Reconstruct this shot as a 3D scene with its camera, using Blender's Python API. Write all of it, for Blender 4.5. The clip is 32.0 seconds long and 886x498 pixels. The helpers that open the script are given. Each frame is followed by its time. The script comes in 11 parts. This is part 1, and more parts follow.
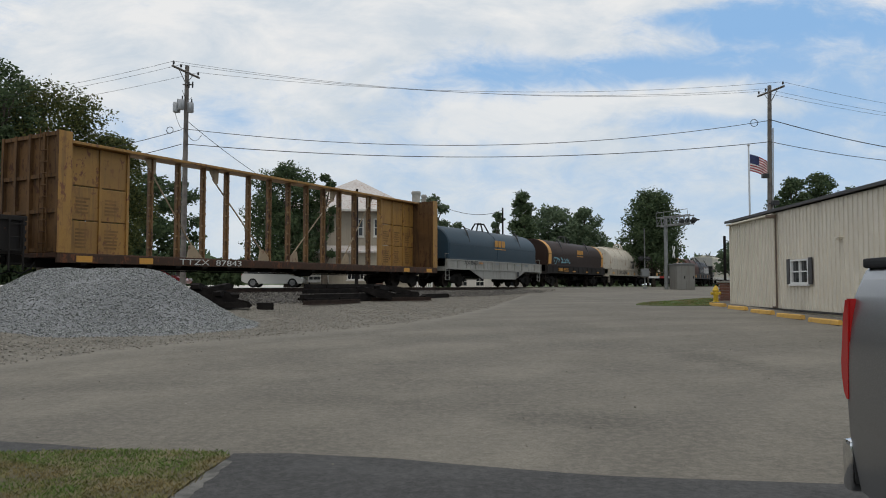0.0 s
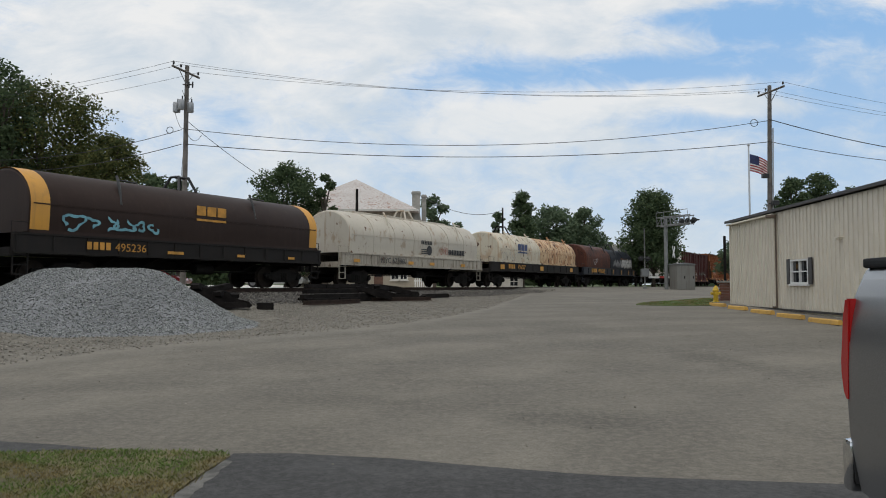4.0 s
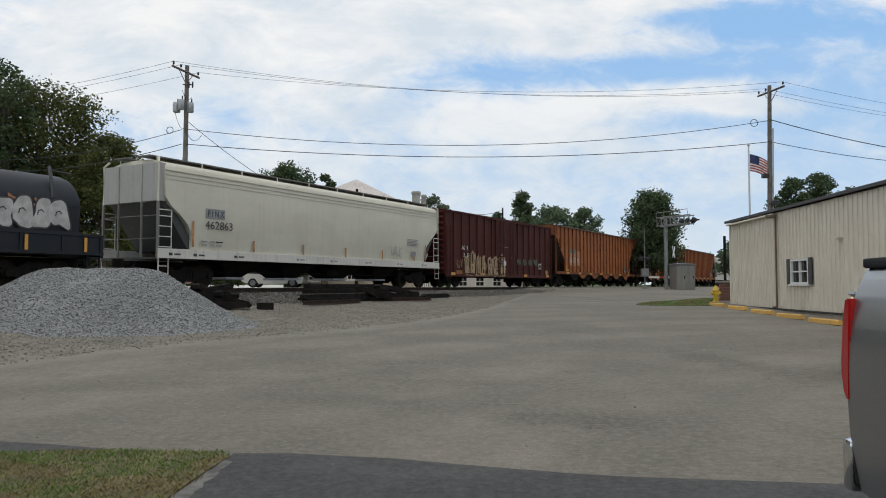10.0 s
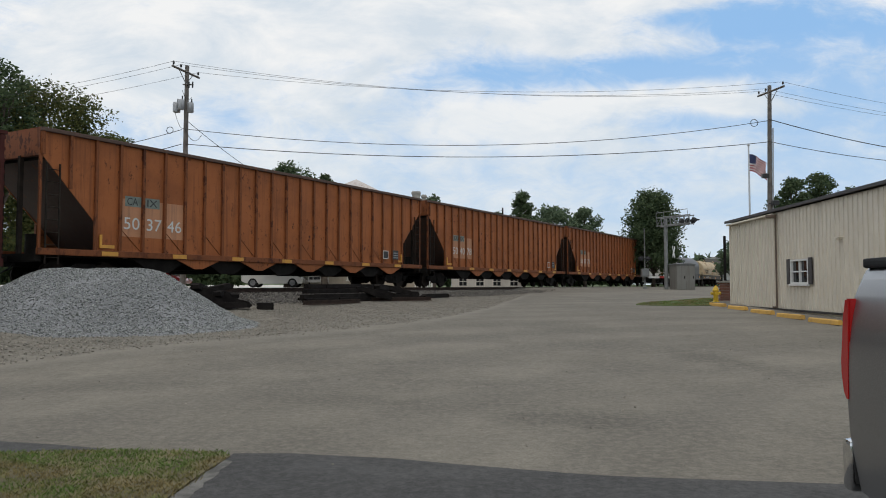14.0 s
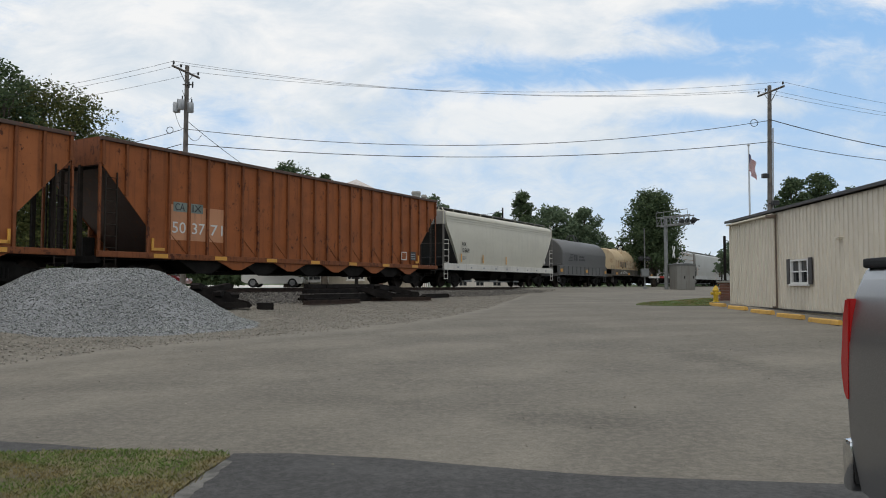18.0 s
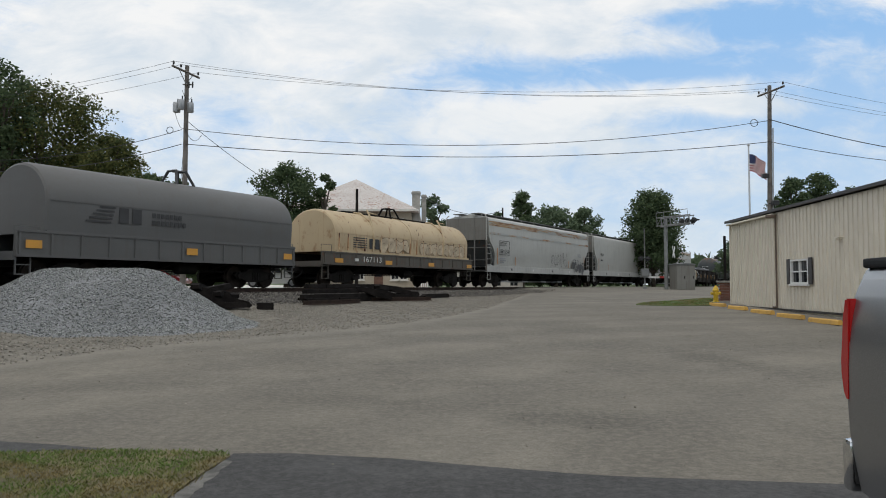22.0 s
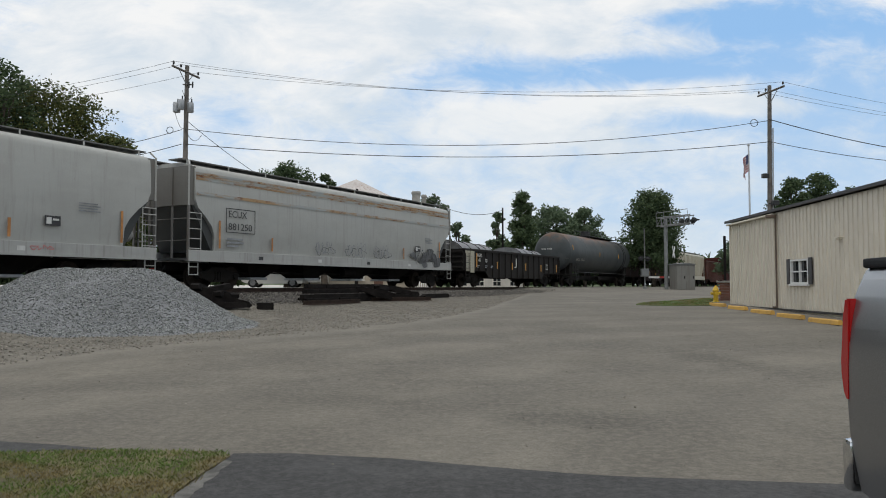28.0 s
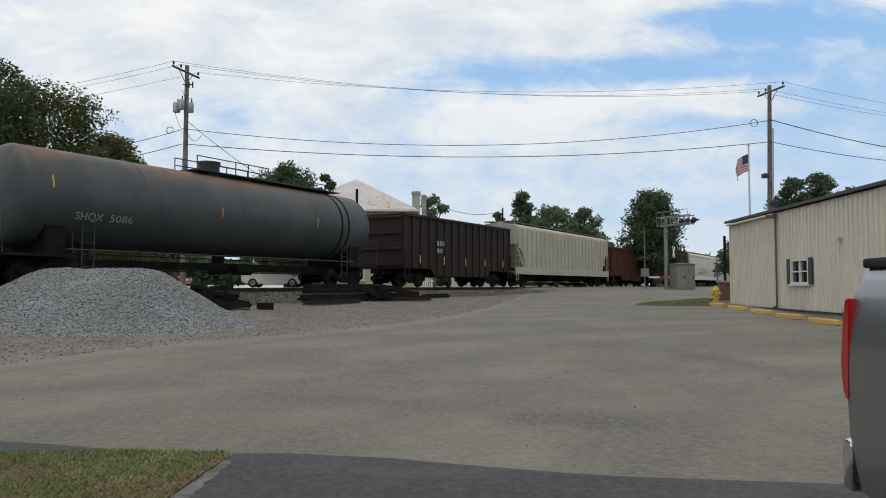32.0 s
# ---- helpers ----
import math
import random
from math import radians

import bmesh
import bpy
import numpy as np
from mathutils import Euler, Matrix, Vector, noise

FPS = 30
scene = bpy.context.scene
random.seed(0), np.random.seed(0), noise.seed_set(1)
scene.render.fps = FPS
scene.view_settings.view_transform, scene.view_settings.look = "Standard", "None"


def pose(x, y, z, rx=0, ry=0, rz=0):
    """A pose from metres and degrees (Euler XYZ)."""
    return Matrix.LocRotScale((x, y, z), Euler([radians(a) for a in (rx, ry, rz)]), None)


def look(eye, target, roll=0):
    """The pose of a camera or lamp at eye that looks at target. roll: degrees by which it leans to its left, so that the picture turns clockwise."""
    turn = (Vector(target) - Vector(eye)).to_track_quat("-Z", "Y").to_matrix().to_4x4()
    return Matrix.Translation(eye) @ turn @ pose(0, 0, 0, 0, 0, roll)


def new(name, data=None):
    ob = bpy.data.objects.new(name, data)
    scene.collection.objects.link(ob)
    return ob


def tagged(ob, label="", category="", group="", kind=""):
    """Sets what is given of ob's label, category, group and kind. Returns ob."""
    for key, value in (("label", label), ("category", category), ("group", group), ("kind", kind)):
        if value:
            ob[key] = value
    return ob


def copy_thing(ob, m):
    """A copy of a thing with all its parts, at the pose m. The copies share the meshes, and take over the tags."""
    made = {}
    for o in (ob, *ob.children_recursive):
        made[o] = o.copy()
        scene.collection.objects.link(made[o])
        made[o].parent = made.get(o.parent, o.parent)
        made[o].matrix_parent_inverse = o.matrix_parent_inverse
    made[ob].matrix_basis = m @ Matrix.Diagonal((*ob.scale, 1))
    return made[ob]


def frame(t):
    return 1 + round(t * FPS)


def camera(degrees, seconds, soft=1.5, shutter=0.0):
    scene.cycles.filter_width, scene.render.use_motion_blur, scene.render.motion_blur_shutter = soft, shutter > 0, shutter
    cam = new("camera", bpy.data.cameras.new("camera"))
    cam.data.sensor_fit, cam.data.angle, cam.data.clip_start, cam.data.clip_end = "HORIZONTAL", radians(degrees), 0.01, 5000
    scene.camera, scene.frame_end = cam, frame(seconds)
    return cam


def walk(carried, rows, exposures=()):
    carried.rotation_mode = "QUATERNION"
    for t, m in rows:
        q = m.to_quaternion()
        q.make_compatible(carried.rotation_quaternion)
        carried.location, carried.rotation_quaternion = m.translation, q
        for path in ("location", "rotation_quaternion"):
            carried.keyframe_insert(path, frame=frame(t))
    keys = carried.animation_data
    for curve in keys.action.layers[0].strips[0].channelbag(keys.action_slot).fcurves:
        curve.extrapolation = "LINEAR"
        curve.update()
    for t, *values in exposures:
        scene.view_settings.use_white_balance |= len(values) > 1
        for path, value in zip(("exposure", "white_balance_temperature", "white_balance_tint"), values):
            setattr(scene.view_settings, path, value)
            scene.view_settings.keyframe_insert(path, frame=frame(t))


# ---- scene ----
EYE = 1.30
cam = camera(61.04, 32.0, soft=1.0)
HOLD = pose(0, 0, EYE, 90 + 2.79, 0, 0)
walk(cam, [(0.0, HOLD), (32.0, HOLD)], exposures=[(0.0, -0.18, 6320, 10), (3.0, -0.17, 6320, 10), (6.0, -0.06, 6320, 10), (9.0, -0.02, 6320, 10), (12.0, -0.08, 6320, 10), (16.0, -0.03, 6320, 10), (32.0, -0.03, 6320, 10)])

# the straight track: u runs along it (away to the right), w across it (away from the camera)
TH = radians(29.97)
UX, UY = math.sin(TH), math.cos(TH)
WX, WY = -math.cos(TH), math.sin(TH)
OX, OY = 1.58 * WX, 42.89 + 1.58 * WY
RAIL = EYE - 0.10
TURN = 90 - 29.97


def on_track(u, w, z=0.0):
    return (OX + u * UX + w * WX, OY + u * UY + w * WY, z)


def track_uw(x, y):
    dx, dy = x - OX, y - OY
    return dx * UX + dy * UY, dx * WX + dy * WY


def smooth(a, b, v):
    t = min(1.0, max(0.0, (v - a) / (b - a)))
    return t * t * (3 - 2 * t)


def ground_z(x, y):
    """Height of the ground: the lot climbs gently to the railway, the street beyond lies a little lower."""
    u, w = track_uw(x, y)
    z = 0.021 * max(0.0, y - 8.5) * smooth(5, 16, y) if w < 0 else 0.9
    if w < 0:
        z = min(z, 1.1)
        k = smooth(-7.5, -2.2, w)
        top = 0.72 + 0.43 * smooth(7, 13, u)
        z = z + (max(top, z) - z) * k
    else:
        k = 1 - smooth(2.2, 6.0, w)
        top = 0.72 + 0.43 * smooth(7, 13, u)
        far = 0.80 + 0.85 * smooth(24, 60, w)
        z = far + (top - far) * k
    return z


def travelled(t):
    """Metres the train has rolled since the start."""
    k = (t - 16) / 16
    return 10.5277 * t + 0.6294 * 8 * (k * k - 1) + 0.1549 * 16 / 3 * (k ** 3 + 1)
# ---- world, sun ----
SUN_EL, SUN_AZ = radians(66), radians(190)
world = bpy.data.worlds.new("sky")
scene.world = world
world.use_nodes = True


def node(tree, kind, **values):
    n = tree.nodes.new(kind)
    for key, value in values.items():
        if key in n.inputs:
            n.inputs[key].default_value = value
        else:
            setattr(n, key, value)
    return n


def build_sky(tree):
    tree.nodes.clear()
    ln = tree.links.new
    out = node(tree, "ShaderNodeOutputWorld")
    bg = node(tree, "ShaderNodeBackground")
    bg.inputs["Strength"].default_value = 0.94
    sky = node(tree, "ShaderNodeTexSky", sky_type="NISHITA", sun_disc=False, sun_elevation=SUN_EL, sun_rotation=SUN_AZ)
    scale = node(tree, "ShaderNodeVectorMath", operation="SCALE")
    scale.inputs["Scale"].default_value = 0.105
    ln(sky.outputs[0], scale.inputs[0])
    tc = node(tree, "ShaderNodeTexCoord")
    sep = node(tree, "ShaderNodeSeparateXYZ")
    ln(tc.outputs["Generated"], sep.inputs[0])
    # slopes to the side and up, seen along y
    back = node(tree, "ShaderNodeMath", operation="ABSOLUTE")
    ln(sep.outputs["Y"], back.inputs[0])
    ahead = node(tree, "ShaderNodeMath", operation="MAXIMUM")
    ahead.inputs[1].default_value = 0.25
    ln(back.outputs[0], ahead.inputs[0])
    deck = node(tree, "ShaderNodeCombineXYZ")
    for k, axis in enumerate("XZ"):
        q = node(tree, "ShaderNodeMath", operation="DIVIDE")
        ln(sep.outputs[axis], q.inputs[0])
        ln(ahead.outputs[0], q.inputs[1])
        ln(q.outputs[0], deck.inputs[k])

    def field(scale, tall, turn, place, detail, rough, warp):
        mp = node(tree, "ShaderNodeMapping")
        mp.inputs["Rotation"].default_value = (0, 0, radians(turn))
        mp.inputs["Scale"].default_value = (scale, scale * tall, 1.0)
        mp.inputs["Location"].default_value = place
        ln(deck.outputs[0], mp.inputs[0])
        n = node(tree, "ShaderNodeTexNoise", Scale=1.0, Detail=detail, Roughness=rough, Distortion=warp)
        ln(mp.outputs[0], n.inputs["Vector"])
        return n.outputs["Fac"]

    def total(a, k, b):
        n = node(tree, "ShaderNodeMath", operation="MULTIPLY_ADD")
        n.inputs[1].default_value = k
        ln(a, n.inputs[0])
        if isinstance(b, float):
            n.inputs[2].default_value = b
        else:
            ln(b, n.inputs[2])
        return n.outputs[0]
    big = field(3.4, 1.9, 6, (3.1, 0.6, 0.0), 10.0, 0.60, 0.3)
    fine = field(13.0, 2.0, 4, (1.7, 4.2, 1.0), 9.0, 0.66, 0.5)
    dome = total(big, 0.75, -0.06)
    dome = total(fine, 0.62, dome)
    # clear openings (negative) and thick banks (positive): side, up, half width, half height, tilt, amount
    for su, sv, ru, rv, tilt, amount in ((0.40, 0.352, 0.14, 0.034, 3, -0.42), (0.57, 0.30, 0.16, 0.07, -8, -0.34), (0.24, 0.287, 0.20, 0.026, 2, -0.40), (0.02, 0.295, 0.09, 0.045, 10, -0.24),
                                         (0.29, 0.222, 0.10, 0.016, 0, -0.26), (0.53, 0.20, 0.14, 0.06, -6, -0.26), (-0.33, 0.20, 0.14, 0.05, 0, -0.16), (0.36, 0.12, 0.30, 0.05, 0, -0.18),
                                         (0.28, 0.325, 0.16, 0.022, -3, 0.26), (0.30, 0.255, 0.13, 0.022, 4, 0.30), (0.42, 0.240, 0.07, 0.016, 0, 0.34), (0.30, 0.385, 0.15, 0.014, 3, 0.25), (0.10, 0.215, 0.16, 0.02, 3, 0.12), (-0.30, 0.33, 0.35, 0.07, 4, 0.22), (0.02, 0.365, 0.17, 0.03, 0, 0.20)):
        mp = node(tree, "ShaderNodeMapping", vector_type="TEXTURE")
        mp.inputs["Location"].default_value = (su, sv, 0)
        mp.inputs["Rotation"].default_value = (0, 0, radians(tilt))
        mp.inputs["Scale"].default_value = (ru, rv, 1)
        ln(deck.outputs[0], mp.inputs[0])
        far = node(tree, "ShaderNodeVectorMath", operation="LENGTH")
        ln(mp.outputs[0], far.inputs[0])
        edge = node(tree, "ShaderNodeMapRange", interpolation_type="SMOOTHERSTEP")
        edge.inputs["From Min"].default_value, edge.inputs["From Max"].default_value = 1.9, 0.1
        ln(far.outputs["Value"], edge.inputs[0])
        dome = total(edge.outputs[0], 0.72 * amount, dome)
    # the cover closes overhead
    high = node(tree, "ShaderNodeMapRange")
    high.inputs["From Min"].default_value, high.inputs["From Max"].default_value = 0.42, 0.75
    high.inputs["To Max"].default_value = 0.20
    ln(sep.outputs["Z"], high.inputs[0])
    dome = total(high.outputs[0], 1.0, dome)
    cover = node(tree, "ShaderNodeMapRange", interpolation_type="SMOOTHSTEP")
    cover.inputs["From Min"].default_value, cover.inputs["From Max"].default_value = 0.30, 0.72
    ln(dome, cover.inputs[0])
    # the body of the clouds: bright tops and greyer undersides
    body = field(5.5, 2.2, 5, (6.3, 2.2, 4.0), 9.0, 0.62, 0.4)
    ramp = node(tree, "ShaderNodeValToRGB")
    ramp.color_ramp.elements[0].position, ramp.color_ramp.elements[0].color = 0.36, (0.73, 0.80, 0.86, 1)
    ramp.color_ramp.elements[1].position, ramp.color_ramp.elements[1].color = 0.60, (1.0, 0.99, 0.965, 1)
    ln(body, ramp.inputs[0])
    clear = node(tree, "ShaderNodeMixRGB", blend_type="MIX")
    clear.inputs[0].default_value = 0.85
    clear.inputs[2].default_value = (0.36, 0.62, 0.97, 1)
    ln(scale.outputs[0], clear.inputs[1])
    blend = node(tree, "ShaderNodeMixRGB", blend_type="MIX")
    ln(cover.outputs[0], blend.inputs[0])
    ln(clear.outputs[0], blend.inputs[1])
    ln(ramp.outputs[0], blend.inputs[2])
    # milky air low over the horizon
    low = node(tree, "ShaderNodeMapRange")
    low.inputs["From Min"].default_value = 0.02
    low.inputs["From Max"].default_value = 0.30
    low.inputs["To Min"].default_value = 0.70
    low.inputs["To Max"].default_value = 0.0
    ln(sep.outputs["Z"], low.inputs[0])
    milky = node(tree, "ShaderNodeMixRGB", blend_type="MIX")
    milky.inputs[2].default_value = (0.74, 0.83, 0.89, 1)
    ln(low.outputs[0], milky.inputs[0])
    ln(blend.outputs[0], milky.inputs[1])
    ln(milky.outputs[0], bg.inputs["Color"])
    ln(bg.outputs[0], out.inputs[0])


build_sky(world.node_tree)
sun = new("sun", bpy.data.lights.new("sun", "SUN"))
sun.data.energy, sun.data.angle, sun.data.color = 0.95, radians(20), (1.0, 0.93, 0.83)
sun.matrix_world = look((-4, -20, 46), (0, 0, 0))
# ---- materials ----
MATS = {}


def finish(m, color=None, rough=None, bump=None, metal=0.0, bump_scale=0.3, bump_dist=0.02):
    nt = m.node_tree
    b = nt.nodes["Principled BSDF"]
    b.inputs["Metallic"].default_value = metal
    if color is not None:
        nt.links.new(color, b.inputs["Base Color"])
    if rough is not None:
        b.inputs["Roughness"].default_value = rough
    if bump is not None:
        k = node(nt, "ShaderNodeBump", Strength=bump_scale, Distance=bump_dist)
        nt.links.new(bump, k.inputs["Height"])
        nt.links.new(k.outputs[0], b.inputs["Normal"])
    return m


def blank(name):
    m = bpy.data.materials.new(name)
    m.use_nodes = True
    return m


def coords(nt, scale=(1, 1, 1), world_space=False):
    tc = node(nt, "ShaderNodeTexCoord")
    mp = node(nt, "ShaderNodeMapping")
    mp.inputs["Scale"].default_value = scale
    if world_space:
        g = node(nt, "ShaderNodeNewGeometry")
        nt.links.new(g.outputs["Position"], mp.inputs[0])
    else:
        # every object gets its own stretch of the pattern
        info = node(nt, "ShaderNodeObjectInfo")
        far = node(nt, "ShaderNodeMath", operation="MULTIPLY")
        far.inputs[1].default_value = 83.0
        nt.links.new(info.outputs["Random"], far.inputs[0])
        add = node(nt, "ShaderNodeVectorMath", operation="ADD")
        nt.links.new(tc.outputs["Object"], add.inputs[0])
        nt.links.new(far.outputs[0], add.inputs[1])
        nt.links.new(add.outputs[0], mp.inputs[0])
    return mp.outputs[0]


def noise_fac(nt, vec, scale, lo, hi, detail=5.0, rough=0.6):
    n = node(nt, "ShaderNodeTexNoise", Scale=scale, Detail=detail, Roughness=rough)
    nt.links.new(vec, n.inputs["Vector"])
    r = node(nt, "ShaderNodeMapRange", interpolation_type="SMOOTHSTEP")
    r.inputs["From Min"].default_value, r.inputs["From Max"].default_value = lo, hi
    nt.links.new(n.outputs["Fac"], r.inputs[0])
    return r.outputs[0], n.outputs["Fac"]


def mixc(nt, fac, a, b, mode="MIX"):
    n = node(nt, "ShaderNodeMixRGB", blend_type=mode)
    for i, v in enumerate((fac, a, b)):
        if isinstance(v, (int, float)):
            n.inputs[i].default_value = v
        elif isinstance(v, tuple):
            n.inputs[i].default_value = (*v, 1)
        else:
            nt.links.new(v, n.inputs[i])
    return n.outputs[0]


def paint(name, color, rough=0.5, dirt=(0.09, 0.07, 0.055), soil=0.35, rust=0.15, rust_color=(0.15, 0.055, 0.025), streak=0.35, metal=0.0, wear=1.0, sheen=0.5):
    """Weathered paint on steel: soiling, runs of dirt down the sides and rust spots."""
    if name in MATS:
        return MATS[name]
    m = blank(name)
    nt = m.node_tree
    v = coords(nt)

    def times(fac, k):
        n = node(nt, "ShaderNodeMath", operation="MULTIPLY")
        n.inputs[1].default_value = k
        nt.links.new(fac, n.inputs[0])
        return n.outputs[0]
    f1, _ = noise_fac(nt, v, 0.8 * wear, 0.40, 0.66, detail=7, rough=0.62)
    f0, _ = noise_fac(nt, coords(nt, (0.35, 0.35, 1.2)), 0.9, 0.42, 0.62, detail=5)
    run, _ = noise_fac(nt, coords(nt, (6.5, 6.5, 0.32)), 1.0, 0.50, 0.68, detail=6, rough=0.65)
    cut = 0.69 - 0.36 * rust
    spot, _ = noise_fac(nt, coords(nt, (1.2, 1.2, 0.7)), 4.0 * wear, cut, cut + 0.035, detail=9, rough=0.72)
    where, _ = noise_fac(nt, v, 0.42 * wear, 0.40, 0.60, detail=4)
    near = node(nt, "ShaderNodeMath", operation="MULTIPLY_ADD")
    near.inputs[1].default_value, near.inputs[2].default_value = 0.85, 0.15
    nt.links.new(where, near.inputs[0])
    gate = node(nt, "ShaderNodeMath", operation="MULTIPLY")
    nt.links.new(spot, gate.inputs[0])
    nt.links.new(near.outputs[0], gate.inputs[1])
    spot = gate.outputs[0]
    drip, _ = noise_fac(nt, coords(nt, (9.0, 9.0, 0.55)), 1.0, cut + 0.02, cut + 0.10, detail=7, rough=0.7)
    patchy, _ = noise_fac(nt, coords(nt, (0.7, 0.7, 0.9)), 0.9 * wear, cut + 0.05, cut + 0.14, detail=12, rough=0.78)
    grain, g = noise_fac(nt, v, 38.0, 0.3, 0.7, detail=3)
    c = mixc(nt, times(f1, soil), color, tuple(0.45 * a + 0.55 * b for a, b in zip(color, dirt)))
    c = mixc(nt, times(f0, 0.25), c, tuple(min(1.0, 1.18 * a + 0.012) for a in color))
    c = mixc(nt, times(run, streak), c, dirt)
    c = mixc(nt, times(drip, min(0.75, rust * 2.2)), c, tuple(0.6 * a + 0.4 * b for a, b in zip(rust_color, color)))
    c = mixc(nt, times(patchy, min(0.85, rust * 2.6)), c, tuple(0.8 * a + 0.2 * b for a, b in zip(rust_color, color)))
    c = mixc(nt, times(spot, min(1.0, rust * 6)), c, rust_color)
    c = mixc(nt, times(grain, 0.14), c, tuple(0.55 * a for a in color))
    MATS[name] = finish(m, c, rough, g, metal, 0.12, 0.01)
    m.node_tree.nodes["Principled BSDF"].inputs["Specular IOR Level"].default_value = sheen
    return MATS[name]


def flaking(name, color, rust=(0.060, 0.026, 0.016), stain=(0.36, 0.17, 0.06), much=0.0, wash=0.35):
    """Chalky paint that flakes off in dark rust chips, with orange stains running down from them."""
    if name in MATS:
        return MATS[name]
    m = blank(name)
    nt = m.node_tree

    def part_of(fac, k):
        n = node(nt, "ShaderNodeMath", operation="MULTIPLY")
        n.inputs[1].default_value = k
        nt.links.new(fac, n.inputs[0])
        return n.outputs[0]
    soil, _ = noise_fac(nt, coords(nt), 0.5, 0.40, 0.66, detail=6)
    chips, g = noise_fac(nt, coords(nt, (1.0, 1.0, 0.75)), 2.6, 0.635 - much, 0.655 - much, detail=7, rough=0.62)
    halo, _ = noise_fac(nt, coords(nt, (1.0, 1.0, 0.6)), 2.3, 0.54 - much, 0.68 - much, detail=6, rough=0.6)
    small, _ = noise_fac(nt, coords(nt), 8.0, 0.69 - 0.6 * much, 0.71 - 0.6 * much, detail=5, rough=0.6)
    runs, _ = noise_fac(nt, coords(nt, (7.0, 7.0, 0.35)), 1.0, 0.56 - much, 0.72 - much, detail=6, rough=0.6)
    c = mixc(nt, part_of(soil, 0.30), color, tuple(0.72 * a for a in color))
    c = mixc(nt, part_of(runs, wash), c, stain)
    c = mixc(nt, part_of(halo, wash * 1.2), c, stain)
    c = mixc(nt, chips, c, rust)
    c = mixc(nt, part_of(small, 0.9), c, rust)
    MATS[name] = finish(m, c, 0.6, g, 0.0, 0.2, 0.01)
    nt.nodes["Principled BSDF"].inputs["Specular IOR Level"].default_value = 0.3
    return MATS[name]


def plain(name, color, rough=0.6, metal=0.0, vary=0.25, scale=3.0, bump=0.15, world_space=False, sheen=0.5):
    """A plain surface with grain at two scales."""
    if name in MATS:
        return MATS[name]
    m = blank(name)
    nt = m.node_tree
    v = coords(nt, world_space=world_space)
    f1, _ = noise_fac(nt, v, scale, 0.3, 0.7)
    f2, g = noise_fac(nt, v, scale * 14, 0.3, 0.7, detail=3)
    c = mixc(nt, f1, tuple(a * (1 - vary) for a in color), tuple(min(1, a * (1 + vary)) for a in color))
    k = node(nt, "ShaderNodeMath", operation="MULTIPLY")
    k.inputs[1].default_value = vary * 0.8
    nt.links.new(f2, k.inputs[0])
    c = mixc(nt, k.outputs[0], c, tuple(a * 0.55 for a in color))
    MATS[name] = finish(m, c, rough, g, metal, bump, 0.01)
    m.node_tree.nodes["Principled BSDF"].inputs["Specular IOR Level"].default_value = sheen
    return MATS[name]


def glow(name, color, strength):
    m = blank(name)
    b = m.node_tree.nodes["Principled BSDF"]
    b.inputs["Base Color"].default_value = (*color, 1)
    b.inputs["Emission Color"].default_value = (*color, 1)
    b.inputs["Emission Strength"].default_value = strength
    return m


def glass(name, color, rough=0.05):
    """Dark tinted glazing."""
    m = blank(name)
    b = m.node_tree.nodes["Principled BSDF"]
    b.inputs["Base Color"].default_value = (*color, 1)
    b.inputs["Roughness"].default_value = rough
    b.inputs["IOR"].default_value = 1.5
    return m


def scattered(name, c1, c2, rough=0.9):
    """Loose pieces, each its own shade."""
    m = blank(name)
    nt = m.node_tree
    g = node(nt, "ShaderNodeNewGeometry")
    c = mixc(nt, g.outputs["Random Per Island"], c1, c2)
    return finish(m, c, rough)


def leafy(name, c1, c2):
    m = blank(name)
    nt = m.node_tree
    g = node(nt, "ShaderNodeNewGeometry")
    c = mixc(nt, g.outputs["Random Per Island"], c1, c2)
    finish(m, c, 0.8)
    nt.nodes["Principled BSDF"].inputs["Specular IOR Level"].default_value = 0.2
    b = nt.nodes["Principled BSDF"]
    tr = node(nt, "ShaderNodeBsdfTranslucent")
    nt.links.new(c, tr.inputs[0])
    mx = node(nt, "ShaderNodeMixShader")
    mx.inputs[0].default_value = 0.42
    nt.links.new(b.outputs[0], mx.inputs[1])
    nt.links.new(tr.outputs[0], mx.inputs[2])
    nt.links.new(mx.outputs[0], nt.nodes["Material Output"].inputs[0])
    return m


def asphalt(name, dark, light, stain, big=0.12, aggregate=60.0, speck=0.35, tracks=0.5):
    """Worn paving: broad patches, wheel tracks along its length, dark stains and visible grit."""
    m = blank(name)
    c, g = paving(m.node_tree, dark, light, stain, big, aggregate, speck, tracks)
    return finish(m, c, 0.88, g, 0.0, 0.5, 0.012)


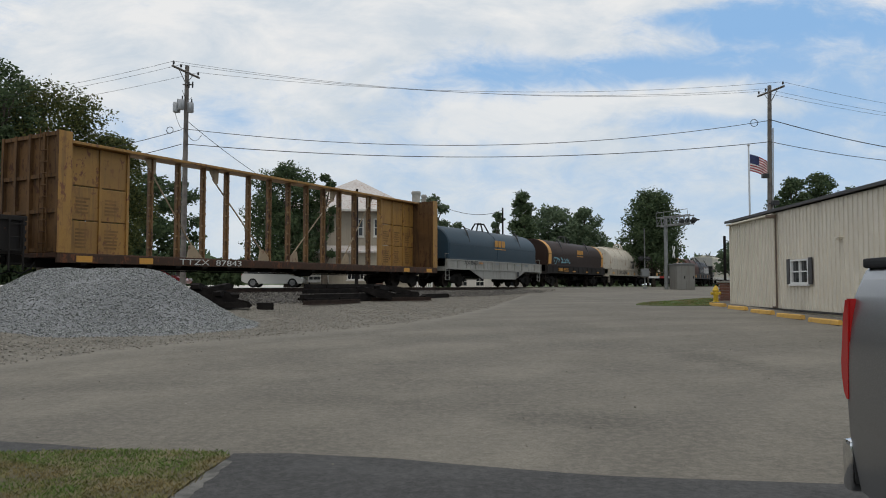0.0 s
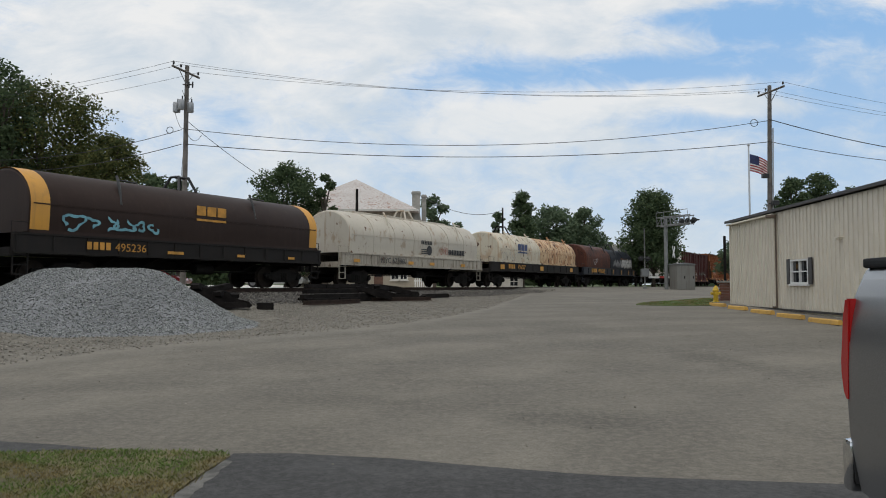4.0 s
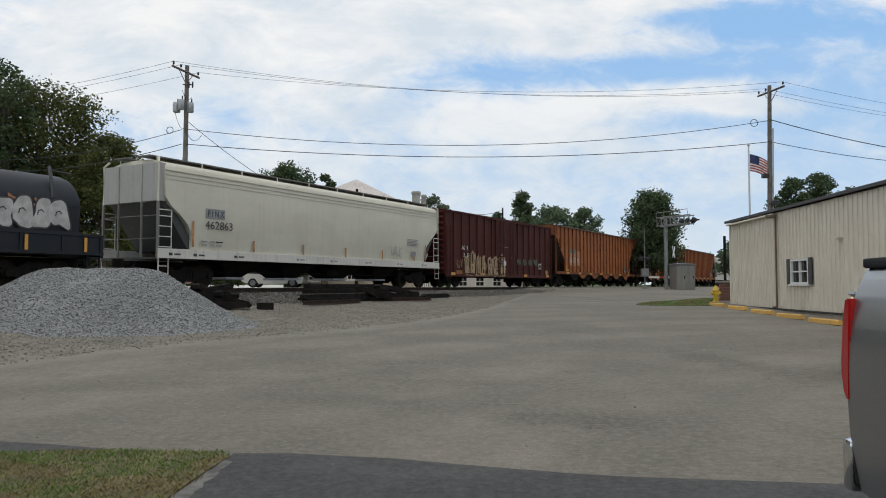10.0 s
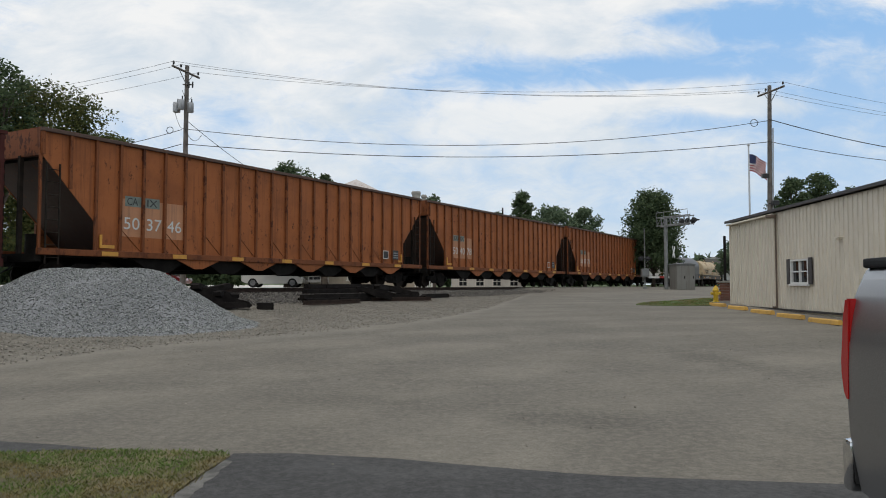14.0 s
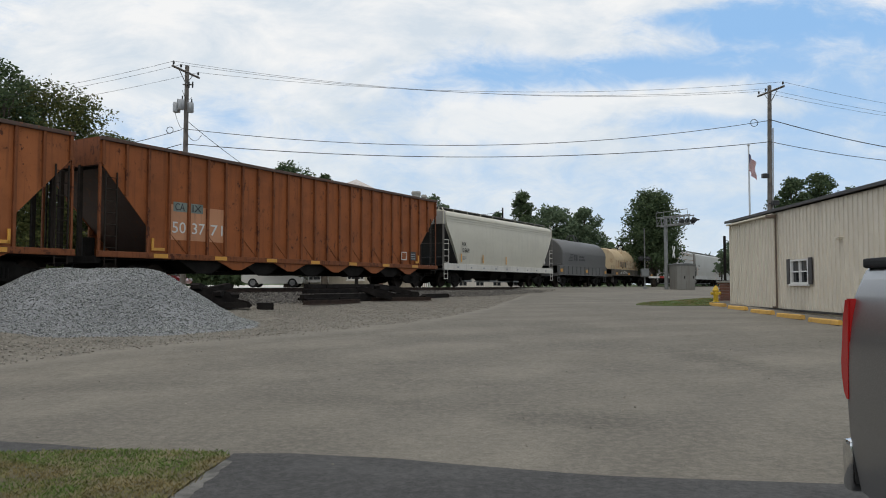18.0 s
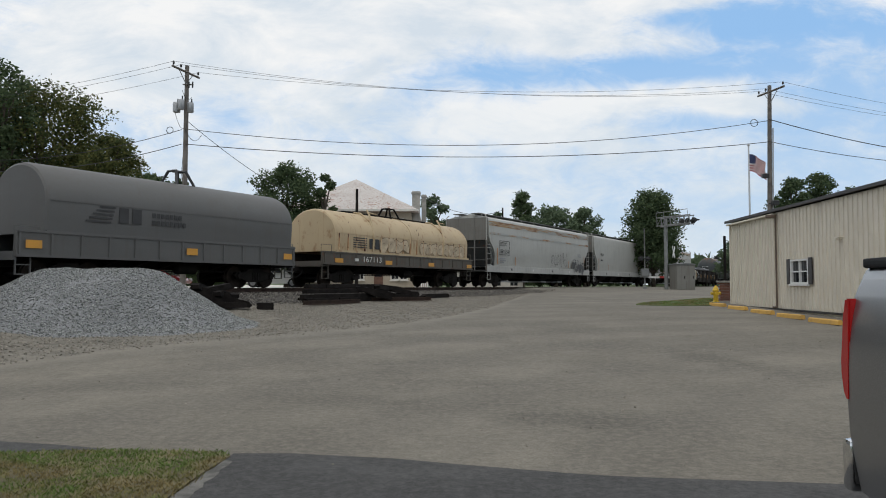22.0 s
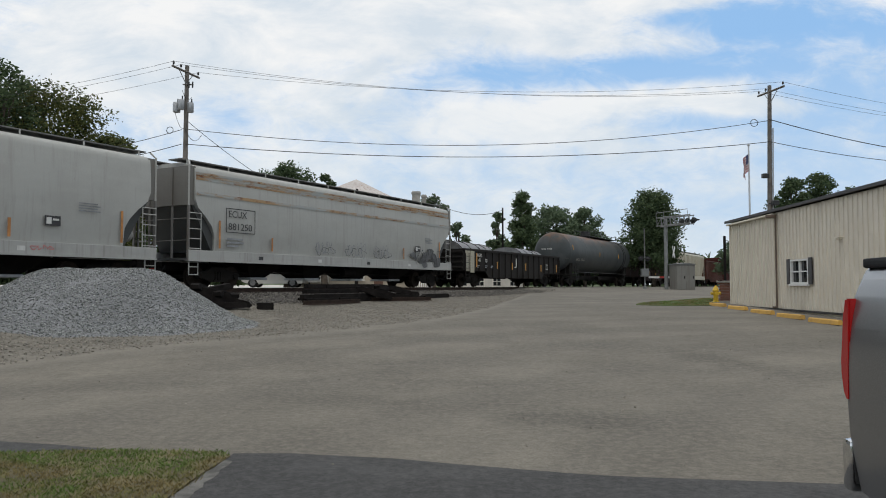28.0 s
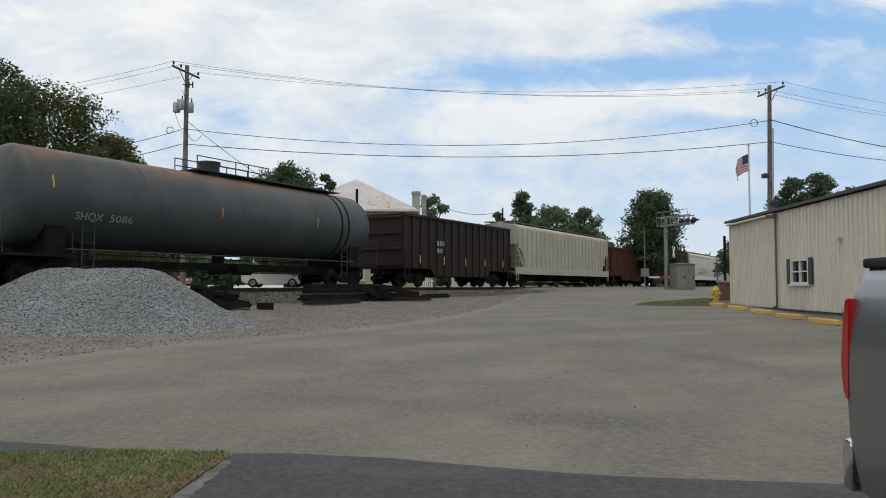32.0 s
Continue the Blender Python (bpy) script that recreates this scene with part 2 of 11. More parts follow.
def paving(nt, dark, light, stain, big, aggregate, speck, tracks):
    v = coords(nt, world_space=True)

    def times(fac, k):
        n = node(nt, "ShaderNodeMath", operation="MULTIPLY")
        n.inputs[1].default_value = k
        nt.links.new(fac, n.inputs[0])
        return n.outputs[0]
    f1, _ = noise_fac(nt, v, big, 0.38, 0.62, detail=8, rough=0.60)
    f2, _ = noise_fac(nt, coords(nt, (0.30, 0.55, 1), True), 0.7, 0.46, 0.64, detail=8, rough=0.62)
    f5, _ = noise_fac(nt, coords(nt, (0.9, 0.22, 1), True), 0.9, 0.48, 0.66, detail=7, rough=0.65)
    f3, g = noise_fac(nt, v, aggregate, 0.36, 0.64, detail=4, rough=0.85)
    f6, _ = noise_fac(nt, v, aggregate * 0.3, 0.40, 0.68, detail=4, rough=0.8)
    f4, _ = noise_fac(nt, v, 0.8, 0.58, 0.70, detail=9, rough=0.7)
    c = mixc(nt, f1, dark, light)
    c = mixc(nt, times(f2, tracks), c, stain)
    c = mixc(nt, times(f5, tracks * 0.4), c, tuple(min(1, a * 1.25) for a in light))
    c = mixc(nt, times(f4, 0.45), c, tuple(0.5 * a for a in dark))
    # mottling the size of a hand to a stride
    f7, _ = noise_fac(nt, v, 2.4, 0.42, 0.66, detail=9, rough=0.75)
    f8, _ = noise_fac(nt, v, 7.0, 0.45, 0.68, detail=7, rough=0.78)
    c = mixc(nt, times(f7, 0.34), c, tuple(0.62 * a for a in dark))
    c = mixc(nt, times(f8, 0.20), c, tuple(min(1, 1.2 * a) for a in light))
    # tyre marks sweeping round from the street to the apron
    ring = node(nt, "ShaderNodeTexWave", wave_type="RINGS", rings_direction="Z", Scale=0.13, Distortion=3.0, Detail=3.0)
    ring.inputs["Detail Scale"].default_value = 0.5
    mp = node(nt, "ShaderNodeMapping")
    mp.inputs["Location"].default_value = (-15.0, 1.5, 0.0)
    nt.links.new(v, mp.inputs[0])
    nt.links.new(mp.outputs[0], ring.inputs["Vector"])
    rr = node(nt, "ShaderNodeMapRange", interpolation_type="SMOOTHSTEP")
    rr.inputs["From Min"].default_value, rr.inputs["From Max"].default_value = 0.40, 0.90
    nt.links.new(ring.outputs["Fac"], rr.inputs[0])
    c = mixc(nt, times(rr.outputs[0], tracks * 0.62), c, stain)
    # dark drips and scuffs left by parked vehicles
    for x, y, wide, long_, turn, amount in ((4.55, 12.6, 0.85, 2.6, 12.4, 0.75), (1.45, 7.3, 0.60, 0.80, 40.0, 0.6), (0.75, 7.5, 0.55, 0.65, -20.0, 0.5), (-4.2, 9.6, 2.4, 0.8, 10.0, 0.45), (6.4, 15.5, 2.6, 2.2, 0.0, 0.45), (-1.2, 8.6, 1.5, 0.7, -14.0, 0.35), (3.2, 20.0, 1.6, 5.0, -10.0, 0.35)):
        spot = node(nt, "ShaderNodeMapping", vector_type="TEXTURE")
        spot.inputs["Location"].default_value = (x, y, 0)
        spot.inputs["Rotation"].default_value = (0, 0, radians(turn))
        spot.inputs["Scale"].default_value = (wide, long_, 40)
        nt.links.new(v, spot.inputs[0])
        far = node(nt, "ShaderNodeVectorMath", operation="LENGTH")
        nt.links.new(spot.outputs[0], far.inputs[0])
        torn = node(nt, "ShaderNodeTexNoise", Scale=3.0, Detail=7.0, Roughness=0.7)
        nt.links.new(v, torn.inputs["Vector"])
        both = node(nt, "ShaderNodeMath", operation="MULTIPLY_ADD")
        both.inputs[1].default_value = 1.6
        nt.links.new(torn.outputs["Fac"], both.inputs[0])
        nt.links.new(far.outputs["Value"], both.inputs[2])
        edge = node(nt, "ShaderNodeMapRange", interpolation_type="SMOOTHSTEP")
        edge.inputs["From Min"].default_value, edge.inputs["From Max"].default_value = 1.75, 0.95
        nt.links.new(both.outputs[0], edge.inputs[0])
        c = mixc(nt, times(edge.outputs[0], amount), c, tuple(0.55 * a for a in dark))
    c = mixc(nt, times(f3, speck), c, tuple(0.42 * a for a in dark))
    c = mixc(nt, times(f6, speck * 0.7), c, tuple(min(1, 1.35 * a) for a in light))
    return c, g


def lot_and_gravel(name, lot, gravel):
    """The paved lot, giving way to loose gravel along a ragged edge."""
    m = blank(name)
    nt = m.node_tree
    a, ga = paving(nt, *lot)
    b, gb = paving(nt, *gravel)
    at = node(nt, "ShaderNodeAttribute", attribute_name="loose")
    n1 = node(nt, "ShaderNodeTexNoise", Scale=1.3, Detail=8.0, Roughness=0.7)
    nt.links.new(coords(nt, world_space=True), n1.inputs["Vector"])
    add = node(nt, "ShaderNodeMath", operation="MULTIPLY_ADD")
    add.inputs[1].default_value = 0.55
    nt.links.new(n1.outputs["Fac"], add.inputs[0])
    nt.links.new(at.outputs["Fac"], add.inputs[2])
    r = node(nt, "ShaderNodeMapRange", interpolation_type="SMOOTHSTEP")
    r.inputs["From Min"].default_value, r.inputs["From Max"].default_value = 0.70, 0.86
    nt.links.new(add.outputs[0], r.inputs[0])
    # pale dust lies along the edge of the paving
    d = node(nt, "ShaderNodeMapRange", interpolation_type="SMOOTHSTEP")
    d.inputs["From Min"].default_value, d.inputs["From Max"].default_value = 0.42, 0.74
    d.inputs["To Max"].default_value = 0.55
    nt.links.new(add.outputs[0], d.inputs[0])
    a = mixc(nt, d.outputs[0], a, (0.215, 0.196, 0.162))
    c = mixc(nt, r.outputs[0], a, b)
    g = mixc(nt, r.outputs[0], ga, gb)
    return finish(m, c, 0.9, g, 0.0, 0.3, 0.012)


M_LOT = asphalt("lot_asphalt", (0.126, 0.115, 0.094), (0.215, 0.196, 0.162), (0.098, 0.090, 0.077), big=0.28, aggregate=30, speck=0.5, tracks=0.75)
M_APRON = asphalt("apron_asphalt", (0.038, 0.037, 0.036), (0.074, 0.072, 0.070), (0.029, 0.028, 0.028), big=0.9, aggregate=45, speck=0.65, tracks=0.6)
M_GRAVEL = asphalt("gravel_ground", (0.155, 0.138, 0.105), (0.245, 0.222, 0.178), (0.12, 0.108, 0.082), big=0.5, aggregate=9)
M_GROUND = lot_and_gravel("lot_and_gravel", ((0.132, 0.118, 0.094), (0.204, 0.184, 0.148), (0.094, 0.084, 0.070), 0.26, 42, 0.55, 0.62), ((0.118, 0.106, 0.085), (0.20, 0.182, 0.148), (0.095, 0.086, 0.068), 0.5, 14, 0.75, 0.4))
M_STONE = scattered("crushed_stone", (0.070, 0.075, 0.072), (0.325, 0.335, 0.325))
M_STONE_B = scattered("gravel_stone", (0.13, 0.12, 0.10), (0.30, 0.27, 0.225))
M_STONE_D = scattered("ballast_stone", (0.046, 0.042, 0.037), (0.185, 0.170, 0.150))
M_BALLAST = asphalt("ballast_bed", (0.050, 0.045, 0.040), (0.092, 0.084, 0.075), (0.045, 0.040, 0.035), big=0.6, aggregate=12)
M_PILE = asphalt("stone_pile", (0.16, 0.165, 0.17), (0.27, 0.275, 0.285), (0.17, 0.175, 0.18), big=0.6, aggregate=14)
M_SOIL = plain("soil", (0.12, 0.10, 0.05), 0.95, vary=0.4, scale=3)
M_GRASS = blank("grass_blades")


def grass_colour(nt):
    g = node(nt, "ShaderNodeNewGeometry")
    dry = mixc(nt, g.outputs["Random Per Island"], (0.11, 0.085, 0.028), (0.24, 0.190, 0.075))
    lush = mixc(nt, g.outputs["Random Per Island"], (0.052, 0.098, 0.013), (0.130, 0.195, 0.036))
    f, _ = noise_fac(nt, coords(nt, world_space=True), 1.1, 0.42, 0.58, detail=6)
    return mixc(nt, f, dry, lush)


finish(M_GRASS, grass_colour(M_GRASS.node_tree), 0.85)
M_FIELD = plain("field", (0.075, 0.10, 0.035), 0.95, vary=0.35, scale=0.6, world_space=True)
M_ROADFAR = plain("pale_concrete", (0.52, 0.50, 0.46), 0.85, vary=0.12, scale=0.5, world_space=True)
M_CONC = plain("concrete", (0.34, 0.33, 0.30), 0.9, vary=0.2, scale=2.0)
M_STOP = paint("faded_yellow_paint", (0.62, 0.36, 0.075), 0.7, soil=0.35, rust=0.05, streak=0.2)
M_KERB = plain("kerb_concrete", (0.120, 0.115, 0.104), 0.9, vary=0.45, scale=7.0, bump=0.5)
M_STEEL = plain("dark_steel", (0.012, 0.0105, 0.009), 0.85, 0.0, vary=0.4, scale=2.0, sheen=0.15)
M_WHEEL = plain("wheel_steel", (0.022, 0.016, 0.012), 0.75, 0.1, vary=0.35, scale=4.0, sheen=0.2)
M_RAIL = plain("rail_steel", (0.040, 0.026, 0.020), 0.7, 0.1, vary=0.3, scale=4.0, sheen=0.2)
M_TIE = plain("creosoted_wood", (0.013, 0.011, 0.010), 0.9, vary=0.5, scale=3.0, bump=0.5, sheen=0.15)
M_POLE = plain("weathered_pole_wood", (0.15, 0.135, 0.12), 0.9, vary=0.3, scale=3.0, bump=0.4)
M_WIRE = plain("wire", (0.03, 0.03, 0.032), 0.6)
M_GALV = plain("galvanised_steel", (0.34, 0.35, 0.36), 0.45, 0.5, vary=0.15)
M_ALU = plain("aluminium", (0.55, 0.55, 0.55), 0.35, 0.8, vary=0.1)
M_YEL = paint("yellow_paint", (0.66, 0.43, 0.02), 0.5, soil=0.3, rust=0.02, streak=0.2)
M_WHITE = paint("white_paint", (0.74, 0.74, 0.72), 0.5, soil=0.2, rust=0.0, streak=0.15)
M_BLACK = plain("black_paint", (0.018, 0.018, 0.018), 0.5)
M_RUBBER = plain("rubber", (0.018, 0.018, 0.018), 0.9, vary=0.3, scale=8, sheen=0.2)
M_BARK = plain("bark", (0.075, 0.06, 0.045), 0.95, vary=0.4, scale=4, bump=0.6)
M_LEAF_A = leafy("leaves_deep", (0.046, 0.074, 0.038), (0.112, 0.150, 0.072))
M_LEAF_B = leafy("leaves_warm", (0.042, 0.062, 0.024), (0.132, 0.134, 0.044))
# distant leaves: the air's haze is mixed into the colour, paler and bluer
M_LEAF_HAZY = leafy("leaves_far_hazed", (0.080, 0.118, 0.072), (0.155, 0.200, 0.115))
# ---- mesh helpers ----
def bm_box(bm, x0, x1, y0, y1, z0, z1, bevel=0.0):
    vs = [bm.verts.new((x, y, z)) for z in (z0, z1) for x, y in ((x0, y0), (x1, y0), (x1, y1), (x0, y1))]
    fs = [bm.faces.new([vs[i] for i in q]) for q in ((3, 2, 1, 0), (4, 5, 6, 7), (0, 1, 5, 4), (1, 2, 6, 5), (2, 3, 7, 6), (3, 0, 4, 7))]
    if bevel > 0:
        edges = list({e for f in fs for e in f.edges})
        bmesh.ops.bevel(bm, geom=edges, offset=bevel, segments=2, affect="EDGES", profile=0.6)
    return vs


def bm_prism(bm, outline, axis, a, b):
    """Extrude a 2D outline along an axis ('x': outline is (y, z); 'y': (x, z); 'z': (x, y))."""
    def at(p, k):
        return {"x": (k, p[0], p[1]), "y": (p[0], k, p[1]), "z": (p[0], p[1], k)}[axis]
    lo = [bm.verts.new(at(p, a)) for p in outline]
    hi = [bm.verts.new(at(p, b)) for p in outline]
    n = len(outline)
    bm.faces.new(lo)
    bm.faces.new(hi[::-1])
    for i in range(n):
        bm.faces.new((lo[i], hi[i], hi[(i + 1) % n], lo[(i + 1) % n]))


def bm_tube(bm, pts, r, n=6, r2=None, caps=True):
    """A round bar along a line of points, tapering from r to r2."""
    pts = [Vector(p) for p in pts]
    rings = []
    for i, p in enumerate(pts):
        d = (pts[min(i + 1, len(pts) - 1)] - pts[max(i - 1, 0)]).normalized()
        side = d.cross(Vector((0, 0, 1)))
        if side.length < 0.05:
            side = d.cross(Vector((1, 0, 0)))
        side.normalize()
        up = side.cross(d)
        k = r if r2 is None else r + (r2 - r) * i / (len(pts) - 1)
        rings.append([bm.verts.new(p + k * (math.cos(2 * math.pi * j / n) * side + math.sin(2 * math.pi * j / n) * up)) for j in range(n)])
    for a, b in zip(rings, rings[1:]):
        for j in range(n):
            bm.faces.new((a[j], a[(j + 1) % n], b[(j + 1) % n], b[j]))
    if caps:
        bm.faces.new(rings[0][::-1])
        bm.faces.new(rings[-1])


def bm_lathe(bm, profile, axis="z", n=20, center=(0, 0, 0)):
    """Turn a profile of (radius, height) round an axis."""
    rings = []
    for r, h in profile:
        ring = []
        for j in range(n):
            a = 2 * math.pi * j / n
            c, s = r * math.cos(a), r * math.sin(a)
            p = {"z": (c, s, h), "x": (h, c, s), "y": (c, h, s)}[axis]
            ring.append(bm.verts.new((p[0] + center[0], p[1] + center[1], p[2] + center[2])))
        rings.append(ring)
    for a, b in zip(rings, rings[1:]):
        for j in range(n):
            bm.faces.new((a[j], a[(j + 1) % n], b[(j + 1) % n], b[j]))
    bm.faces.new(rings[0][::-1])
    bm.faces.new(rings[-1])


def bm_loft(bm, half, xl, xr, xs=1, top=True):
    """A body symmetric across y: half = (half width, z) from bottom to top; its ends follow xl(z), xr(z)."""
    near, far = [], []
    for hw, z in half:
        a, b = xl(z), xr(z)
        near.append([bm.verts.new((a + (b - a) * i / xs, -hw, z)) for i in range(xs + 1)])
        far.append([bm.verts.new((a + (b - a) * i / xs, hw, z)) for i in range(xs + 1)])
    for k in range(len(half) - 1):
        for i in range(xs):
            bm.faces.new((near[k][i], near[k][i + 1], near[k + 1][i + 1], near[k + 1][i]))
            bm.faces.new((far[k][i + 1], far[k][i], far[k + 1][i], far[k + 1][i + 1]))
        bm.faces.new((far[k][0], near[k][0], near[k + 1][0], far[k + 1][0]))
        bm.faces.new((near[k][xs], far[k][xs], far[k + 1][xs], near[k + 1][xs]))
    for i in range(xs):
        bm.faces.new((far[0][i], far[0][i + 1], near[0][i + 1], near[0][i]))
        if top:
            bm.faces.new((near[-1][i], near[-1][i + 1], far[-1][i + 1], far[-1][i]))


def mesh_of(name, bm, material, flat=True, angle=None):
    me = bpy.data.meshes.new(name)
    bmesh.ops.recalc_face_normals(bm, faces=bm.faces)
    if not flat:
        for f in bm.faces:
            f.smooth = True
        if angle is not None:
            for e in bm.edges:
                if len(e.link_faces) == 2 and e.calc_face_angle() > radians(angle):
                    e.smooth = False
    bm.to_mesh(me)
    bm.free()
    for m in (material if isinstance(material, (list, tuple)) else [material]):
        me.materials.append(m)
    return me


def part(name, bm, material, parent, label="", smooth=None):
    """Link a bmesh as ONE mesh object under a thing or a part."""
    ob = new(name, mesh_of(name, bm, material, smooth is None, smooth))
    ob.parent = parent
    if label:
        tagged(ob, label)
    return ob


def share(name, me, parent, m=None):
    ob = new(name, me)
    ob.parent = parent
    if m is not None:
        ob.matrix_basis = m
    return ob


def thing(name, m, label, category, group="", kind=""):
    ob = new(name)
    ob.empty_display_size = 0.3
    ob.matrix_basis = m
    return tagged(ob, label, category, group, kind)


def solo(name, bm, material, label, category, group="", kind="", m=None, smooth=None):
    ob = new(name, mesh_of(name, bm, material, smooth is None, smooth))
    if m is not None:
        ob.matrix_basis = m
    return tagged(ob, label, category, group, kind)


def fast_mesh(name, verts, faces, material, smooth=False):
    me = bpy.data.meshes.new(name)
    me.from_pydata([tuple(v) for v in verts], [], [tuple(f) for f in faces])
    me.materials.append(material)
    if smooth:
        me.polygons.foreach_set("use_smooth", [True] * len(me.polygons))
    me.update()
    return me


FONT_CACHE = {}


def lettering(text, height, material, parent, m, width=None, name="lettering", label=""):
    """Painted letters, a thin mesh with its origin at the left end of the baseline."""
    key = (text, round(height, 3), material.name, width)
    if key not in FONT_CACHE:
        cu = bpy.data.curves.new("letters", "FONT")
        cu.body, cu.size, cu.extrude = text, height / 0.70, 0.002
        cu.resolution_u = 3
        tmp = bpy.data.objects.new("letters", cu)
        me = bpy.data.meshes.new_from_object(tmp)
        bpy.data.objects.remove(tmp)
        me.materials.clear()
        me.materials.append(material)
        if width:
            xs = [v.co.x for v in me.vertices]
            k = width / max(0.01, max(xs) - min(xs))
            me.transform(Matrix.Diagonal((k, 1, 1, 1)))
        FONT_CACHE[key] = me
    ob = share(name, FONT_CACHE[key], parent, m)
    if label:
        tagged(ob, label)
    return ob
# ---- ground ----
def grid_axis(breaks):
    out = []
    for a, b, step in breaks:
        n = max(1, round((b - a) / step))
        out += [a + (b - a) * i / n for i in range(n)]
    return out + [breaks[-1][1]]


def lot_edge(x):
    """Depth of the line where the paved lot gives way to loose gravel."""
    pts = ((-60, -60.0), (-12, 3.0), (-7.6, 10.6), (-7.04, 11.94), (-6.2, 14.1), (-5.5, 15.1), (-4.65, 16.1), (-3.68, 17.2), (-2.6, 18.7), (-1.3, 20.9), (0.0, 23.4), (1.65, 28.9), (4.9, 44.6), (7.5, 58.0), (12.0, 70.0))
    if x <= pts[0][0]:
        return pts[0][1]
    for (a, b), (c, d) in zip(pts, pts[1:]):
        if x <= c:
            return b + (d - b) * (x - a) / (c - a)
    return 80.0


def build_ground():
    xs = grid_axis(((-2500, -200, 500), (-200, -60, 20), (-60, -20, 3), (-20, 24, 0.8), (24, 60, 3), (60, 260, 25), (260, 2500, 500)))
    ys = grid_axis(((-2500, -100, 480), (-100, -10, 15), (-10, 4, 1.4), (4, 70, 0.8), (70, 120, 5), (120, 400, 40), (400, 3500, 600)))
    bm = bmesh.new()
    rows = [[bm.verts.new((x, y, ground_z(x, y))) for x in xs] for y in ys]
    for j in range(len(ys) - 1):
        for i in range(len(xs) - 1):
            f = bm.faces.new((rows[j][i], rows[j][i + 1], rows[j + 1][i + 1], rows[j + 1][i]))
            cx, cy = 0.5 * (xs[i] + xs[i + 1]), 0.5 * (ys[j] + ys[j + 1])
            u, w = track_uw(cx, cy)
            k = 0
            if w > 1.6 and (w > 46 or u > 45):
                k = 2
            elif w > 1.6 and w < 5 and u < 11:
                k = 1
            elif w > 1.6 and abs(w) < 46:
                k = 3
            elif abs(cx) > 120 or cy < -60 or cy > 180:
                k = 2
            f.material_index = k
            f.smooth = True
    ob = new("ground", mesh_of("ground", bm, [M_GROUND, M_GRAVEL, M_FIELD, M_ROADFAR], flat=False))
    att = ob.data.attributes.new("loose", "FLOAT", "POINT")
    values = []
    for v in ob.data.vertices:
        u, w = track_uw(v.co.x, v.co.y)
        side = (v.co.y - lot_edge(v.co.x)) * 0.30 if u < 30 else -1.0
        side = min(side, (12.0 - u) * 0.4)
        values.append(max(0.0, min(1.0, 0.5 + 0.5 * side)))
    att.data.foreach_set("value", values)
    return tagged(ob, "worn grey asphalt lot sloping up to gravel beside the railway", "ground", kind="structure")


build_ground()


def sheet_on_ground(name, outline, material, lift, label, category, step=0.5, thick=0.0):
    """A flat patch that follows the ground, cut from a grid by its outline."""
    bm = bmesh.new()
    vs = [bm.verts.new((x, y, ground_z(x, y) + lift)) for x, y in outline]
    f = bm.faces.new(vs)
    r = bmesh.ops.extrude_face_region(bm, geom=[f])
    for v in r["geom"]:
        if isinstance(v, bmesh.types.BMVert):
            v.co.z -= lift + 0.06
    return solo(name, bm, material, label, category, kind="structure")


def sight_ground(x, y, z=0.0):
    """Place on a level at height z along the sight line with the given slopes (right, down)."""
    d = 1330.0 * (EYE - z) / (y - 505.8)
    return ((x - 784) / 1330.0 * d, d)


# the dark apron in front, with its uneven edge, and the verge beside it
APRON_EDGE = [sight_ground(*p) for p in ((418, 800), (520, 800), (600, 804), (700, 809), (800, 818), (900, 826), (1000, 834), (1060, 838), (1150, 842), (1300, 847), (1480, 853), (1900, 866))]
apron = sheet_on_ground("pavement", APRON_EDGE + [(6, 1.0), (-0.5, 1.0), sight_ground(300, 884)], M_APRON, 0.006, "dark grey asphalt apron with a ragged edge", "pavement")
rag = random.Random(17)
KERB = [sight_ground(400 - 107 * k / 11 + rag.uniform(-4, 5), 811 + 80 * k / 11) for k in range(12)]
KERB += [sight_ground(316 + 100 * k / 11 + rag.uniform(-5, 4), 896 - 82 * k / 11) for k in range(12)]
kerb = sheet_on_ground("kerb", KERB, M_KERB, 0.008, "pale crumbling concrete strip along the verge", "kerb")

OLD_STRIP = [sight_ground(*p) for p in ((-300, 772), (0, 779), (120, 786), (205, 794), (120, 800), (0, 806), (-300, 812))]
sheet_on_ground("pavement", OLD_STRIP, M_APRON, 0.008, "dark strip of old asphalt above the verge", "pavement")

GRASS_EDGE = [sight_ground(*p) for p in ((-900, 812), (-300, 806), (0, 801), (120, 797), (240, 795), (330, 797), (400, 799), (412, 806), (360, 838), (292, 886), (240, 930), (0, 1020))] + [(-6.5, 2.2), (-9.0, 3.6)]
verge = sheet_on_ground("lawn", GRASS_EDGE, M_SOIL, 0.014, "thin soil under patchy summer grass", "lawn")


def inside(x, y, poly):
    c = False
    for (x0, y0), (x1, y1) in zip(poly, poly[1:] + poly[:1]):
        if (y0 > y) != (y1 > y) and x < (x1 - x0) * (y - y0) / (y1 - y0) + x0:
            c = not c
    return c


